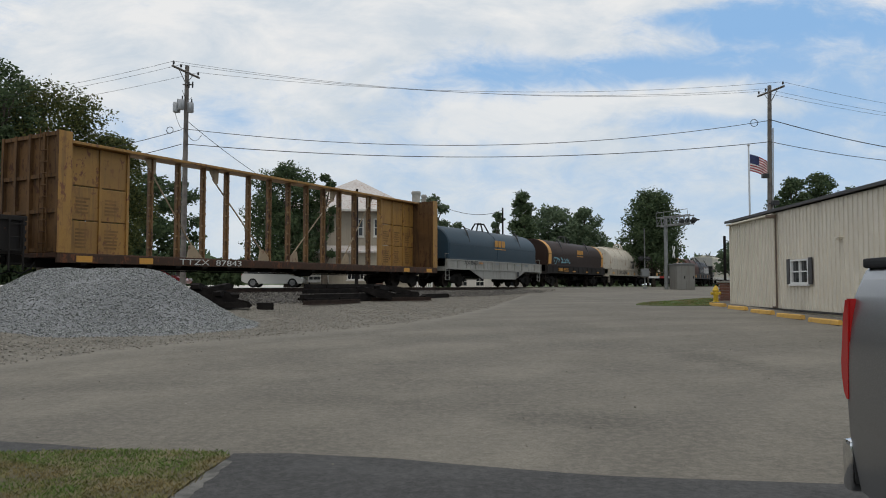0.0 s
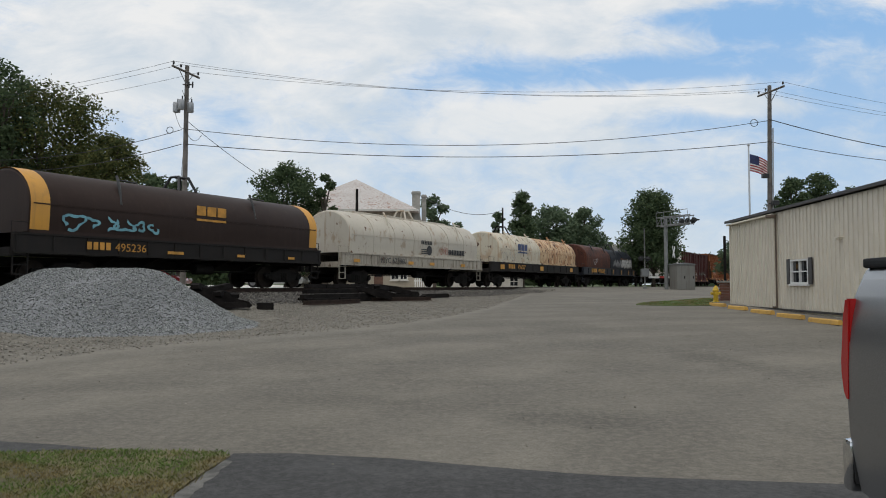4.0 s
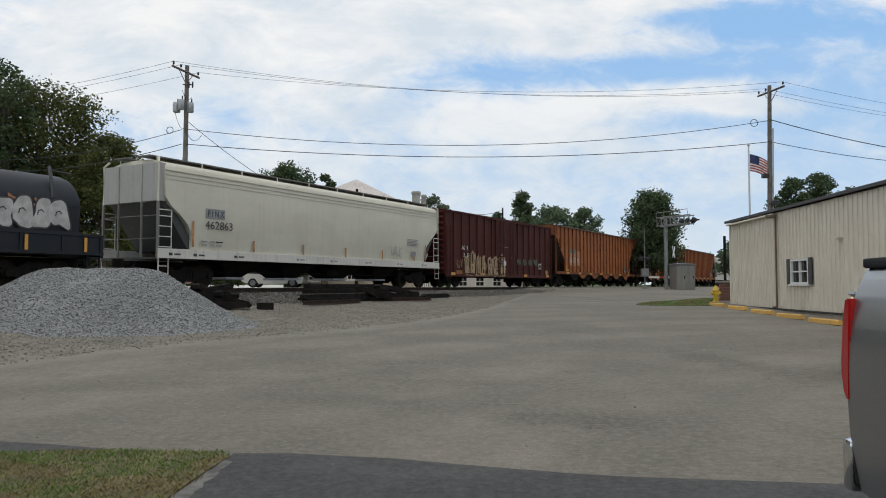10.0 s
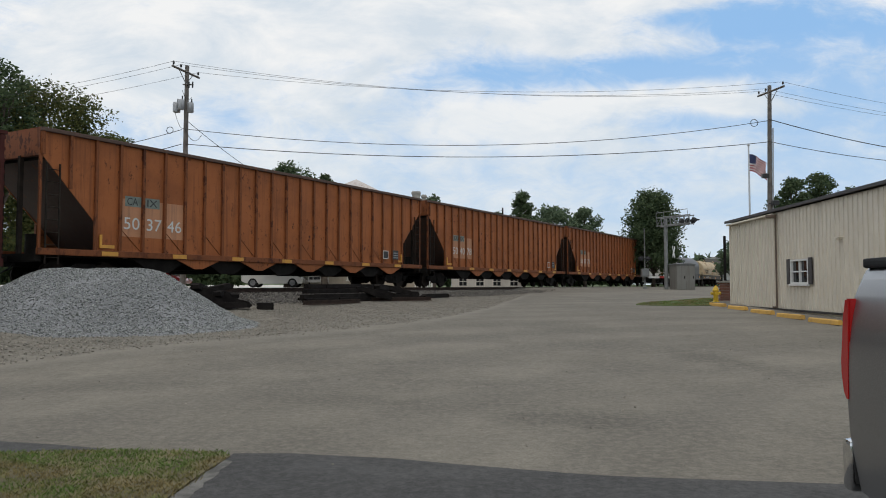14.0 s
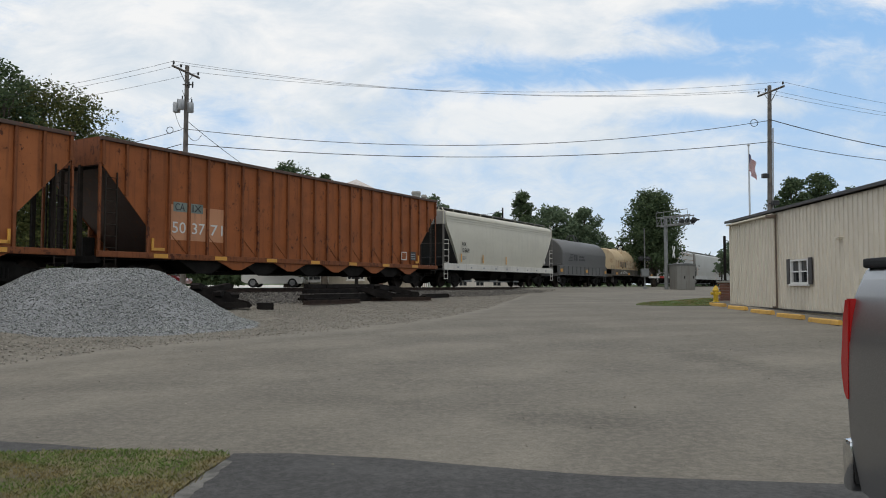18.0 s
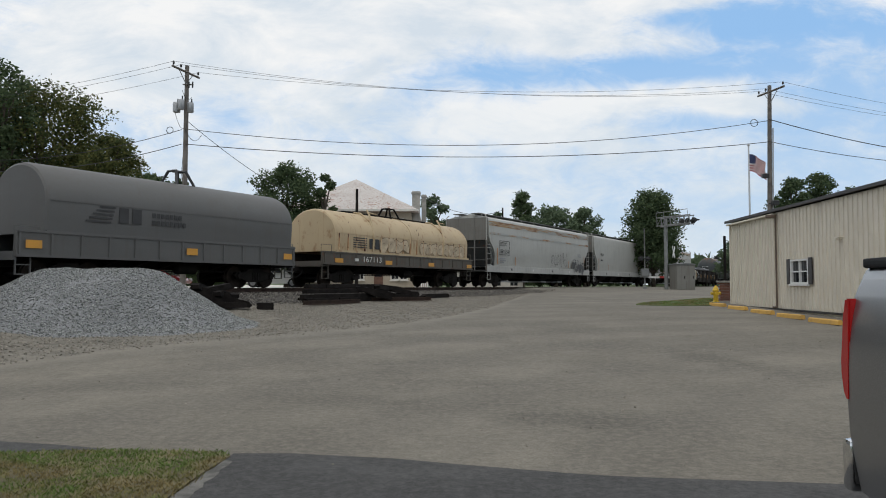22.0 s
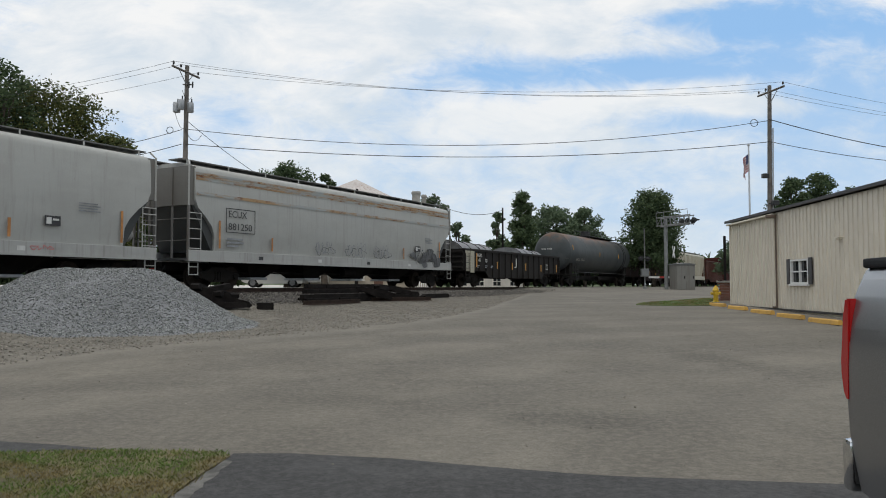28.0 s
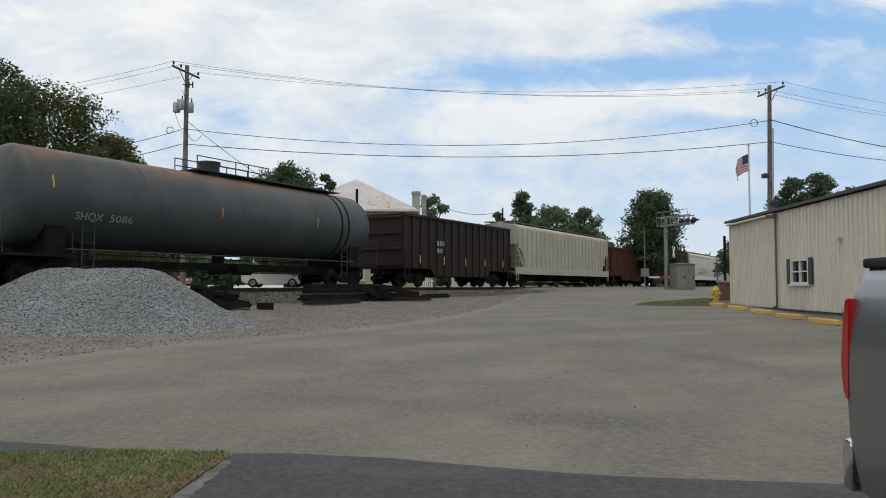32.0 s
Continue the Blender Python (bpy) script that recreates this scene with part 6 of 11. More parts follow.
def build_train():
    # centre-beam cars
    car, hl = gondola("gondola", -40.5, -24.3, P_BLKCAR, "low black gondola ahead of the lumber car", ztop=2.1, load=False)
    for s0, s1, num in ((-23.3, -0.57, True),):
        car, hl = centre_beam("centre_beam_car", s0, s1, P_TTX, "rusty yellow centre-beam lumber flat car, empty", P_TTXPOST, P_TTXSILL)
        stripes(car, (-hl + 0.9, -hl + 3.2, hl - 0.9, hl - 3.2), 0.83, w=0.55, h=0.2, y=-1.545)
        letters(car, "TTZX  87843", -hl + 4.6, 0.85, 0.21, P_TEXTW, -1.545, 3.0)
    # blue coil car
    car, hl = coil_car("coil_car", 0.56, 14.65, P_LGREY, "coil car with a blue hood and pale grey fishbelly sides", skirt=P_LGREY)
    hood(car, -hl + 0.35, hl - 0.85, P_BLUE, ribs=1)
    stacking_arm(car, -hl + 3.0, 3.45, M_BLACK)
    stacking_arm(car, hl - 3.6, 3.45, M_BLACK)
    lifting_bail(car, 0, 3.8, M_STEEL)
    bm = bmesh.new()
    for i, (w, z) in enumerate(((0.55, 2.62), (0.5, 2.62), (0.5, 2.62))):
        bm_box(bm, -0.67 + i * 0.55, -0.67 + i * 0.55 + w * 0.86, -1.487, -1.483, z, z + 0.42)
    bm_box(bm, -0.67, 0.98, -1.487, -1.483, 2.45, 2.5)
    part("emblem", bm, P_TEXTY, car, "yellow block emblem")
    letters(car, "AOK 494637", -hl + 2.05, 1.37, 0.25, P_TEXTB, -1.57, 1.75)
    for x in (-hl + 4.0, -hl + 6.3, hl - 4.6, hl - 3.0):
        patch(car, x, 1.44, 0.5, 0.11, P_RUSTRUN if x < -2 else P_GGREY, -1.57, "marking", "faded reflective strip")
    patch(car, hl - 4.4, 0.72, 0.30, 0.32, P_TEXTB, -1.57, "decal", "dark square decal")
    # brown coil car
    car, hl = coil_car("coil_car", 15.75, 29.55, P_BLKCAR, "coil car with a dark brown hood and yellow end bands")
    hood(car, -hl + 0.5, hl - 0.2, P_BROWN, ribs=0, band=P_STRIPE)
    stacking_arm(car, -hl + 3.6, 3.45, M_BLACK)
    stacking_arm(car, hl - 4.0, 3.45, M_BLACK)
    lifting_bail(car, 0.3, 3.8, M_BLACK)
    bm = bmesh.new()
    for i in range(3):
        bm_box(bm, -0.15 + i * 0.5, 0.28 + i * 0.5, -1.487, -1.483, 2.68, 3.03)
    bm_box(bm, -0.15, 1.28, -1.487, -1.483, 2.48, 2.56)
    part("emblem", bm, P_TEXTY, car, "yellow block emblem")
    scrawl(car, -hl + 1.6, 1.78, 3.6, 0.6, P_GBLUE, -1.478, 5, 6, 0.10)
    letters(car, "495236", -hl + 3.3, 1.22, 0.26, P_TEXTY, -1.57, 1.2)
    blocks(car, -hl + 2.3, 1.24, 0.9, 0.24, 4, P_TEXTY, -1.57)
    stripes(car, (-hl + 5.6, -1, 2, hl - 2), 1.2, P_STRIPE, 0.4, 0.1, -1.57)
    # white coil car
    car, hl = coil_car("coil_car", 31.0, 45.4, P_CONSILL, "long white coil car with a ribbed weathered hood")
    hood(car, -hl + 0.85, hl - 0.45, P_CONRAIL, ribs=6, zt=3.78)
    for x in (-hl + 4.2, hl - 2.8):
        stacking_arm(car, x, 3.55, P_CONRAIL)
    lifting_bail(car, 0.4, 3.86, P_CONRAIL)
    bm = bmesh.new()
    bm_box(bm, -hl + 2.4, hl - 2.4, -0.25, 0.25, 3.74, 3.86, 0.03)
    part("ridge_beam", bm, P_CONRAIL, car)
    for k in range(3):
        patch(car, 0.0, 1.84 + 0.11 * k, 0.95 - 0.1 * k, 0.05, P_TEXTB, -1.478, "emblem", "black stripe emblem")
    bm = bmesh.new()
    bm_lathe(bm, ((0.12, -1.484), (0.27, -1.484), (0.27, -1.480), (0.12, -1.480)), "y", 18, (0.85, 0, 2.05))
    part("emblem", bm, P_TEXTB, car, "black ring emblem")
    blocks(car, 0.0, 2.36, 1.2, 0.22, 7, P_TEXTB, -1.478)
    blocks(car, 3.0, 1.88, 2.0, 0.30, 10, P_TEXTB, -1.478)
    letters(car, "NYC 623860", -hl + 3.2, 1.24, 0.28, P_TEXTB, -1.57, 2.3)
    stripes(car, (-hl + 1.2, -hl + 6.0, 1.0, 4.6), 1.22, P_STRIPE, 0.5, 0.16, -1.57)
    scrawl(car, 2.0, 1.8, 0.9, 0.5, plain("spray_red", (0.35, 0.10, 0.07), 0.6), -1.479, 8, 4, 0.04)
    # cream two-hood coil car
    car, hl = coil_car("coil_car", 46.6, 63.1, P_BLKCAR, "coil car with two cream hoods flaking to rust")
    hood(car, -hl + 1.6, 0.26, P_CREAM, ribs=2, rib_mat=P_CREAM, zt=3.76)
    hood(car, 0.34, hl - 0.5, P_TANRUST, ribs=5, rib_mat=P_TANRUST, zt=3.70)
    for x in (-hl + 3.1, -1.6, 2.6, hl - 2.4):
        stacking_arm(car, x, 3.5, P_CREAM if x < 0 else P_TANRUST)
    lifting_bail(car, -hl + 4.7, 3.84, M_STEEL)
    bm = bmesh.new()
    for i in range(3):
        bm_box(bm, -3.85 + i * 0.55, -3.37 + i * 0.55, -1.487, -1.483, 2.55, 3.0)
    bm_box(bm, -3.85, -2.25, -1.487, -1.483, 2.36, 2.46)
    part("emblem", bm, plain("emblem_blue", (0.05, 0.07, 0.16), 0.6), car, "dark blue block emblem")
    scrawl(car, -hl + 1.7, 1.78, 2.6, 0.6, P_GGREY, -1.479, 12, 7, 0.02)
    letters(car, "496007", -4.1, 1.24, 0.3, P_TEXTY, -1.57, 1.3)
    blocks(car, -5.6, 1.26, 1.1, 0.28, 4, P_TEXTY, -1.57)
    stripes(car, (-hl + 1.7, 0.2, 6.4), 1.2, P_STRIPE, 0.6, 0.3, -1.57)
    # rust and navy two-hood coil car
    car, hl = coil_car("coil_car", 64.2, 80.0, P_NAVY, "coil car with a rust-red hood and a dark blue hood", zsill=(1.12, 1.72))
    hood(car, -hl + 1.2, -0.05, P_RUSTY, zt=3.74)
    hood(car, 0.05, hl - 0.75, P_NAVY, ribs=1, zt=3.62)
    for x in (-hl + 3.2, -1.3, 1.7, hl - 1.7):
        stacking_arm(car, x, 3.45, M_BLACK)
    lifting_bail(car, 3.7, 3.7, M_BLACK)
    scrawl(car, 3.2, 2.35, 2.6, 0.45, plain("spray_orange", (0.28, 0.12, 0.05), 0.7), -1.476, 5, 4, 0.10)
    bubbles(car, 3.3, 1.76, 3.4, 0.95, plain("spray_chalk", (0.42, 0.41, 0.39), 0.7), P_TEXTB, -1.480, 3, 6)
    throw_up(car, 0.7, 1.80, 2.5, 0.75, plain("spray_dull", (0.20, 0.20, 0.20), 0.7), P_TEXTB, -1.480, 9, 5, 0.36, 0.03)
    letters(car, "498606", -4.1, 1.25, 0.34, P_TEXTY, -1.57, 1.65)
    blocks(car, -5.6, 1.27, 1.25, 0.32, 4, P_TEXTY, -1.57)
    scrawl(car, -5.0, 1.95, 1.2, 0.55, P_TEXTW, -1.479, 15, 4, 0.035)
    for x in (-5.8, -2.3, 0.4, 2.9, 5.3, 7.2):
        patch(car, x, 1.15, 0.1, 0.45, P_STRIPE, -1.57, "reflector", "yellow reflective strip")
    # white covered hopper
    car, hl = covered_hopper("covered_hopper", 82.05, 101.4, P_WHOP, P_WSILL, "white covered hopper car with a smooth rounded side", cut=1.55, zcut=3.08, dark=P_BAYSHADE, sill_low=1.10)
    letters(car, "462863", -hl + 2.12, 2.20, 0.30, P_TEXTB, -1.575, 1.35)
    patch(car, -hl + 2.14, 2.60, 0.95, 0.36, P_GGREY, -1.570, "number_panel", "grey panel")
    letters(car, "P I N X", -hl + 2.22, 2.66, 0.24, P_TEXTB, -1.577, 0.80)
    for k, (x, w) in enumerate(((1.95, 0.30), (2.35, 0.25), (2.65, 0.35))):
        patch(car, -hl + x, 1.70, w, 0.05, P_GGREY if k < 2 else P_TEXTB, -1.56)
        patch(car, -hl + x + 0.03, 1.57, w * 0.8, 0.05, P_GGREY, -1.56)
    patch(car, -hl + 1.52, 1.50, 0.09, 0.95, P_RUNORANGE, -1.566, "stain", "orange painted stripe")
    patch(car, hl - 1.60, 1.50, 0.09, 0.80, P_RUNORANGE, -1.566, "stain", "orange painted stripe")
    for k in range(5):
        patch(car, hl - 3.45, 2.22 + 0.075 * k, 1.15 - 0.12 * (k % 2), 0.035, P_GGREY, -1.575)
    patch(car, hl - 3.0, 1.66, 0.42, 0.26, P_GGREY, -1.566, "placard_board", "faded placard board")
    for x in (0.5, 1.6, 3.6, 7.2, 9.5, 12.2, 15.0, 17.4):
        bm = bmesh.new()
        bm_box(bm, -hl + x, -hl + x + 0.16, -1.566, -1.561, 1.16, 1.26)
        bm_box(bm, -hl + x + 0.24, -hl + x + 0.52, -1.566, -1.561, 1.18, 1.24)
        part("marking", bm, P_GGREY if x > 4 else P_TEXTB, car)
    for k in range(5):
        patch(car, -hl + 4.6 + 3.0 * k, 1.42, 0.10, 0.45, P_RUSTRUN, -1.55, "stain")
    scrawl(car, -hl + 14.3, 1.55, 1.1, 0.62, P_GGREY, -1.56, 4, 6, 0.03)
    # boxcar
    car, hl = box_car("boxcar", 101.9, 118.4, P_BOXRED, P_BOXRED, "dark red boxcar with ribbed sides and graffiti")
    tall_letters(car, -5.75, 0.70, 5.3, 1.55, P_GTANH, P_GTAN, -1.582, 4)
    scrawl(car, -5.95, 0.66, 5.8, 0.18, P_GTANH, -1.606, 7, 9, 0.05)
    scrawl(car, -6.9, 1.15, 0.9, 0.5, P_GTANH, -1.58, 15, 4, 0.03)
    patch(car, -6.9, 0.78, 0.75, 0.24, plain("primer_orange", (0.20, 0.07, 0.02), 0.7), -1.606, "marking", "orange primer patch")
    bubbles(car, -1.05, 0.85, 0.85, 0.55, P_GTAN, P_BOXRED, -1.64, 8, 2, 0.02)
    bubbles(car, -0.62, 1.35, 0.50, 0.52, P_GPALE, P_BOXRED, -1.64, 9, 1, 0.02)
    scrawl(car, -1.4, 1.75, 0.9, 0.12, P_GPALE, -1.64, 6, 3, 0.025)
    for x, z, w in ((-1.2, 2.80, 0.35), (-0.35, 2.62, 0.5), (0.55, 1.95, 0.2)):
        patch(car, x, z, w, 0.035, P_GTANH, -1.64, "scratch", "pale scratch")
    for k in range(4):
        scrawl(car, 1.75 + k * 0.98, 1.45, 0.62, 0.58, P_GDULL, -1.582, 20 + k, 5, 0.10)
        scrawl(car, 1.75 + k * 0.98, 1.45, 0.66, 0.60, P_GTEAL, -1.592, 30 + k, 6, 0.035)
    patch(car, 5.6, 1.30, 0.45, 0.40, P_TEXTW, -1.58, "placard_board", "white placard board")
    patch(car, 5.65, 1.35, 0.35, 0.30, P_BOXRED, -1.5805)
    patch(car, 6.9, 0.92, 0.5, 0.3, P_RUSTRUN, -1.58, "marking", "faded patch")
    letters(car, "AG", -6.2, 2.24, 0.26, P_TEXTW, -1.58, 0.42)
    letters(car, "R", -5.55, 2.24, 0.26, P_TEXTW, -1.58, 0.15)
    letters(car, "3", -5.98, 1.83, 0.24, P_TEXTW, -1.58, 0.14)
    letters(car, "33", -5.6, 1.83, 0.24, P_TEXTW, -1.594, 0.30)
    stripes(car, (-hl + 1.0, -3.5, 3.2, hl - 1.0), 0.72, P_STRIPE, 0.5, 0.16, -1.605)
    # three orange hoppers
    for k, (s0, s1, mat, num) in enumerate(((119.3, 140.9, P_ORANGE, "503746"), (141.6, 162.6, P_ORANGE, "504078"), (163.4, 184.7, P_ORANGE2, "503771"))):
        car, hl = open_hopper("open_hopper", s0, s1, mat, "rust-streaked orange open hopper car with ribbed sides", ztop=4.84 if k < 2 else 4.90, rib_mat=P_ORIB)
        fade = paint("number_panel", (0.46, 0.21, 0.10), 0.6, soil=0.3, rust=0.1)
        bay = (2 * hl - 3.8) / 20
        for b in range(3):
            a = -hl + 1.9 + bay * (b + 1)
            patch(car, a + 0.06, 1.72, bay - 0.12, 1.25, fade, -1.524, "number_panel", "paler painted panel")
            letters(car, num[2 * b:2 * b + 2], a + 0.13, 1.97, 0.40, P_TEXTW, -1.534, bay - 0.28)
        for b, word in ((1, "CA"), (2, "IX")):
            a = -hl + 1.9 + bay * b
            patch(car, a + (0.20 if b == 1 else 0.06), 2.73, bay - 0.26, 0.34, plain("panel_dull_teal", (0.16, 0.19, 0.165), 0.7), -1.532, "number_panel", "dull teal panel")
            letters(car, word, a + (0.26 if b == 1 else 0.14), 2.78, 0.25, P_TEXTB, -1.538, 0.42)
        for b in range(0, 18, 2):
            lines = []
            a = -hl + 1.9 + bay * (b + 1)
            lines.append(((a + 0.06, -1.53, 1.95), (a + bay - 0.06, -1.53, 1.25)))
            rails_tube("side_brace", car, lines, 0.012, P_ORIB)
        patch(car, hl - 3.75, 1.44, 0.48, 0.42, P_TEXTW, -1.636, "placard_board", "white-framed placard board")
        patch(car, hl - 3.71, 1.48, 0.40, 0.34, mat if k else P_TEXTB, -1.6375)
        patch(car, hl - 2.88, 1.44, 0.52, 0.46, P_TEXTB, -1.636, "placard_board", "dark placard board")
        for z in (1.50, 1.62, 1.74):
            patch(car, hl - 2.82, z, 0.40, 0.05, P_GGREY, -1.6375)
        for i in range(7):
            patch(car, -hl + 2.4 + i * (2 * hl - 4.8) / 6 - 0.3, 1.05, 0.6, 0.14, P_STRIPE, -1.632, "reflector", "yellow reflective strip")
        for x0, x1, x2 in ((-hl + 2.02, -hl + 2.10, -hl + 2.55), (hl - 2.10, hl - 2.02, hl - 2.35)):
            bm = bmesh.new()
            bm_box(bm, min(x0, x1), max(x0, x1), -1.64, -1.60, 1.30, 1.72)
            bm_box(bm, min(x1, x2), max(x1, x2), -1.64, -1.60, 1.30, 1.40)
            part("hand_hold", bm, P_STRIPE, car, "yellow hand hold")
    # pale covered hopper
    car, hl = covered_hopper("covered_hopper", 185.5, 202.3, P_AEX, P_WSILL, "pale grey covered hopper car with a ribbed fascia", dark=P_BAYSHADE, cut=2.0, zcut=3.7, cut_shape="line", sill_low=1.06)
    letters(car, "AEX", -hl + 2.12, 2.48, 0.25, P_TEXTB, -1.58, 0.56)
    letters(car, "12868", -hl + 2.05, 2.10, 0.25, P_TEXTB, -1.58, 0.95)
    bars(car, -hl + 2.25, 1.66, 0.5, 0.22, 3, P_GGREY, -1.56)
    for x in (-hl + 2.05, -hl + 4.9, -hl + 8.3):
        patch(car, x, 1.5, 0.13, 0.5, P_STRIPE, -1.56, "stain", "yellow reflective strip")
    for k in range(9):
        patch(car, -hl + 1.6 + 1.7 * k, 1.14, 0.20, 0.10, P_GGREY, -1.562)
    # grey coil car
    car, hl = coil_car("coil_car", 203.6, 215.6, P_NSGREY, "coil car with a plain grey hood", zsill=(1.0, 1.75))
    hood(car, -hl + 0.9, hl - 0.1, P_NSGREY, zb=1.7, zs=2.7, zt=3.95, hw=1.5)
    for k in range(5):
        patch(car, -hl + 2.2 + 0.12 * k, 2.12 + 0.12 * k, 0.9 - 0.08 * k, 0.06, P_TEXTB, -1.51, "emblem", "black stripe emblem")
    blocks(car, -hl + 3.4, 2.15, 1.0, 0.5, 2, P_TEXTB, -1.51)
    blocks(car, -hl + 4.7, 2.42, 1.3, 0.16, 7, P_TEXTB, -1.51)
    blocks(car, -hl + 4.7, 2.17, 1.5, 0.16, 8, P_TEXTB, -1.51)
    lifting_bail(car, 1.0, 4.02, M_BLACK)
    stripes(car, (-hl + 0.5, hl - 0.5, 0.4), 1.2, P_STRIPE, 0.5, 0.24, -1.57)
    # tan coil car
    car, hl = coil_car("coil_car", 217.5, 231.85, P_TANSILL, "coil car with a weathered tan hood and graffiti")
    hood(car, -hl + 1.0, hl - 0.45, P_NSTAN, ribs=1, zt=3.74)
    for x in (-hl + 4.0, hl - 3.4):
        stacking_arm(car, x, 3.55, P_NSTAN)
        bm = bmesh.new()
        pts = [(x - 0.1, -1.49, 1.75), (x - 0.05, -1.49, 2.6), (x, -1.2, 3.3), (x, -0.6, 3.72), (x, 0, 3.79)]
        bm_tube(bm, pts, 0.05, 6)
        part("hood_strap", bm, P_NSTAN, car)
    lifting_bail(car, 0.2, 3.84, M_STEEL)
    bm = bmesh.new()
    bm_box(bm, -hl + 3.2, hl - 3.0, -0.22, 0.22, 3.72, 3.82, 0.03)
    part("ridge_beam", bm, M_STEEL, car)
    for k in range(5):
        patch(car, -hl + 2.3, 1.92 + 0.11 * k, 1.1, 0.05, P_TEXTB, -1.478, "emblem", "black stripe emblem")
    blocks(car, -hl + 3.6, 1.9, 1.0, 0.5, 2, P_TEXTB, -1.478)
    bubbles(car, -2.6, 1.74, 2.6, 0.80, plain("spray_sand", (0.45, 0.365, 0.25), 0.7), plain("spray_umber", (0.13, 0.085, 0.05), 0.7), -1.474, 23, 4, 0.03)
    bubbles(car, 1.2, 1.74, 5.0, 0.72, MATS["spray_sand"], MATS["spray_umber"], -1.474, 27, 8, 0.03)
    for k in range(19):
        bm = bmesh.new()
        bm_box(bm, -hl + 1.2 + 0.68 * k, -hl + 1.24 + 0.68 * k, -1.485, -1.43, 1.74, 2.56)
        part("hood_stake", bm, P_TANRUST, car)
    letters(car, "167113", -hl + 2.9, 1.24, 0.26, P_TEXTW, -1.57, 1.5)
    bars(car, -hl + 2.3, 1.26, 0.45, 0.24, 1, P_TEXTW, -1.57)
    stripes(car, (-hl + 1.1, -2.0, 2.2, hl - 0.5), 1.16, P_STRIPE, 0.6, 0.2, -1.57)
    # three blue-grey covered hoppers
    for k, (s0, s1, num) in enumerate(((233.8, 253.5, "881251"), (254.5, 274.1, ""), (275.4, 294.8, "881250"))):
        car, hl = covered_hopper("covered_hopper", s0, s1, P_ECUX, P_ECSILL, "pale blue-grey covered hopper car with rust-stained fascia", ztop=4.52, cut=1.32, zcut=3.06, seam=False, dark=P_BAYSHADE, end_mat=P_ENDGREY, sill_low=1.02)
        if num:
            for z, y, h, mt in ((3.98, -1.522, 0.30, rusty_strip("rusty_fascia", 0.40)), (3.42, -1.565, 0.16, rusty_strip("rusty_seam", 0.47))):
                for j in range(3 if h > 0.2 else 1):
                    patch(car, -hl + 0.36, z + 0.105 * j, 2 * hl - 0.72, 0.085 if h > 0.2 else 0.12, mt, y - 0.012, "fascia_strip", "rust-stained strip below the eaves")
            letters(car, "ECUX", -hl + 1.90, 2.72, 0.26, P_TEXTB, -1.590, 0.95)
            letters(car, num, -hl + 1.90, 2.24, 0.26, P_TEXTB, -1.590, 1.25)
            bm = bmesh.new()
            for a, b, c, d in ((1.80, 3.35, 2.13, 2.16), (1.80, 3.35, 3.04, 3.07), (1.80, 1.83, 2.13, 3.07), (3.32, 3.35, 2.13, 3.07)):
                bm_box(bm, -hl + a, -hl + b, -1.584, -1.580, c, d)
            part("marking", bm, P_TEXTB, car, "thin black frame")
            bars(car, -hl + 1.85, 1.58, 0.95, 0.4, 3, P_GGREY, -1.572)
            if k == 0:
                scrawl(car, 1.0, 1.42, 3.4, 1.25, P_TEXTB, -1.577, 31, 12, 0.03)
            else:
                for x, w in ((-2.6, 1.3), (-0.5, 1.6), (1.8, 1.4)):
                    scrawl(car, x, 1.42, w, 0.7, P_GGREY, -1.577, int(40 + x), 6, 0.035)
                    scrawl(car, x, 1.42, w, 0.5, P_TEXTB, -1.579, int(50 + x), 3, 0.02)
            # dark piece at the far end
            blots(car, hl - 4.3, 1.12, 2.9, 1.0, P_GSOOT, -1.582, 41 + k)
            scrawl(car, hl - 4.1, 1.2, 2.6, 0.95, P_TEXTB, -1.590, 35 + k, 7, 0.05)
            patch(car, hl - 4.05, 1.92, 0.50, 0.30, P_TEXTB, -1.600, "placard_board", "black placard with white marks")
            patch(car, hl - 4.0, 1.97, 0.16, 0.20, P_TEXTW, -1.602)
            patch(car, hl - 3.8, 2.08, 0.20, 0.06, P_TEXTW, -1.602)
        else:
            letters(car, "ECUX", -hl + 2.0, 2.75, 0.26, P_TEXTB, -1.582, 0.8)
            bars(car, -hl + 2.0, 2.3, 0.85, 0.26, 1, P_TEXTB, -1.582)
            patch(car, hl - 4.1, 1.90, 0.50, 0.30, P_TEXTB, -1.582, "placard_board", "black placard with white marks")
            patch(car, hl - 4.05, 1.95, 0.16, 0.20, P_TEXTW, -1.584)
            patch(car, hl - 3.85, 2.06, 0.20, 0.06, P_TEXTW, -1.584)
            scrawl(car, hl - 4.5, 1.14, 0.7, 0.16, plain("spray_pink", (0.50, 0.17, 0.16), 0.6), -1.566, 14, 4, 0.03)
        for q in range(4):
            patch(car, hl - 3.0, 2.42 + 0.08 * q, 0.75 - 0.1 * (q % 2), 0.035, P_GGREY, -1.578)
        for x, z1 in ((-hl + 1.45, 2.55), (-hl + 4.3, 2.05), (hl - 5.2, 2.05), (hl - 1.50, 2.55)):
            patch(car, x, 1.5, 0.09, z1 - 1.5, P_RUNORANGE, -1.576, "stain", "orange painted stripe")
        for i in range(4):
            patch(car, -hl + 3.6 + 3.7 * i, 1.12, 0.24, 0.14, P_TEXTB if i % 2 == 0 else P_TEXTW, -1.562)
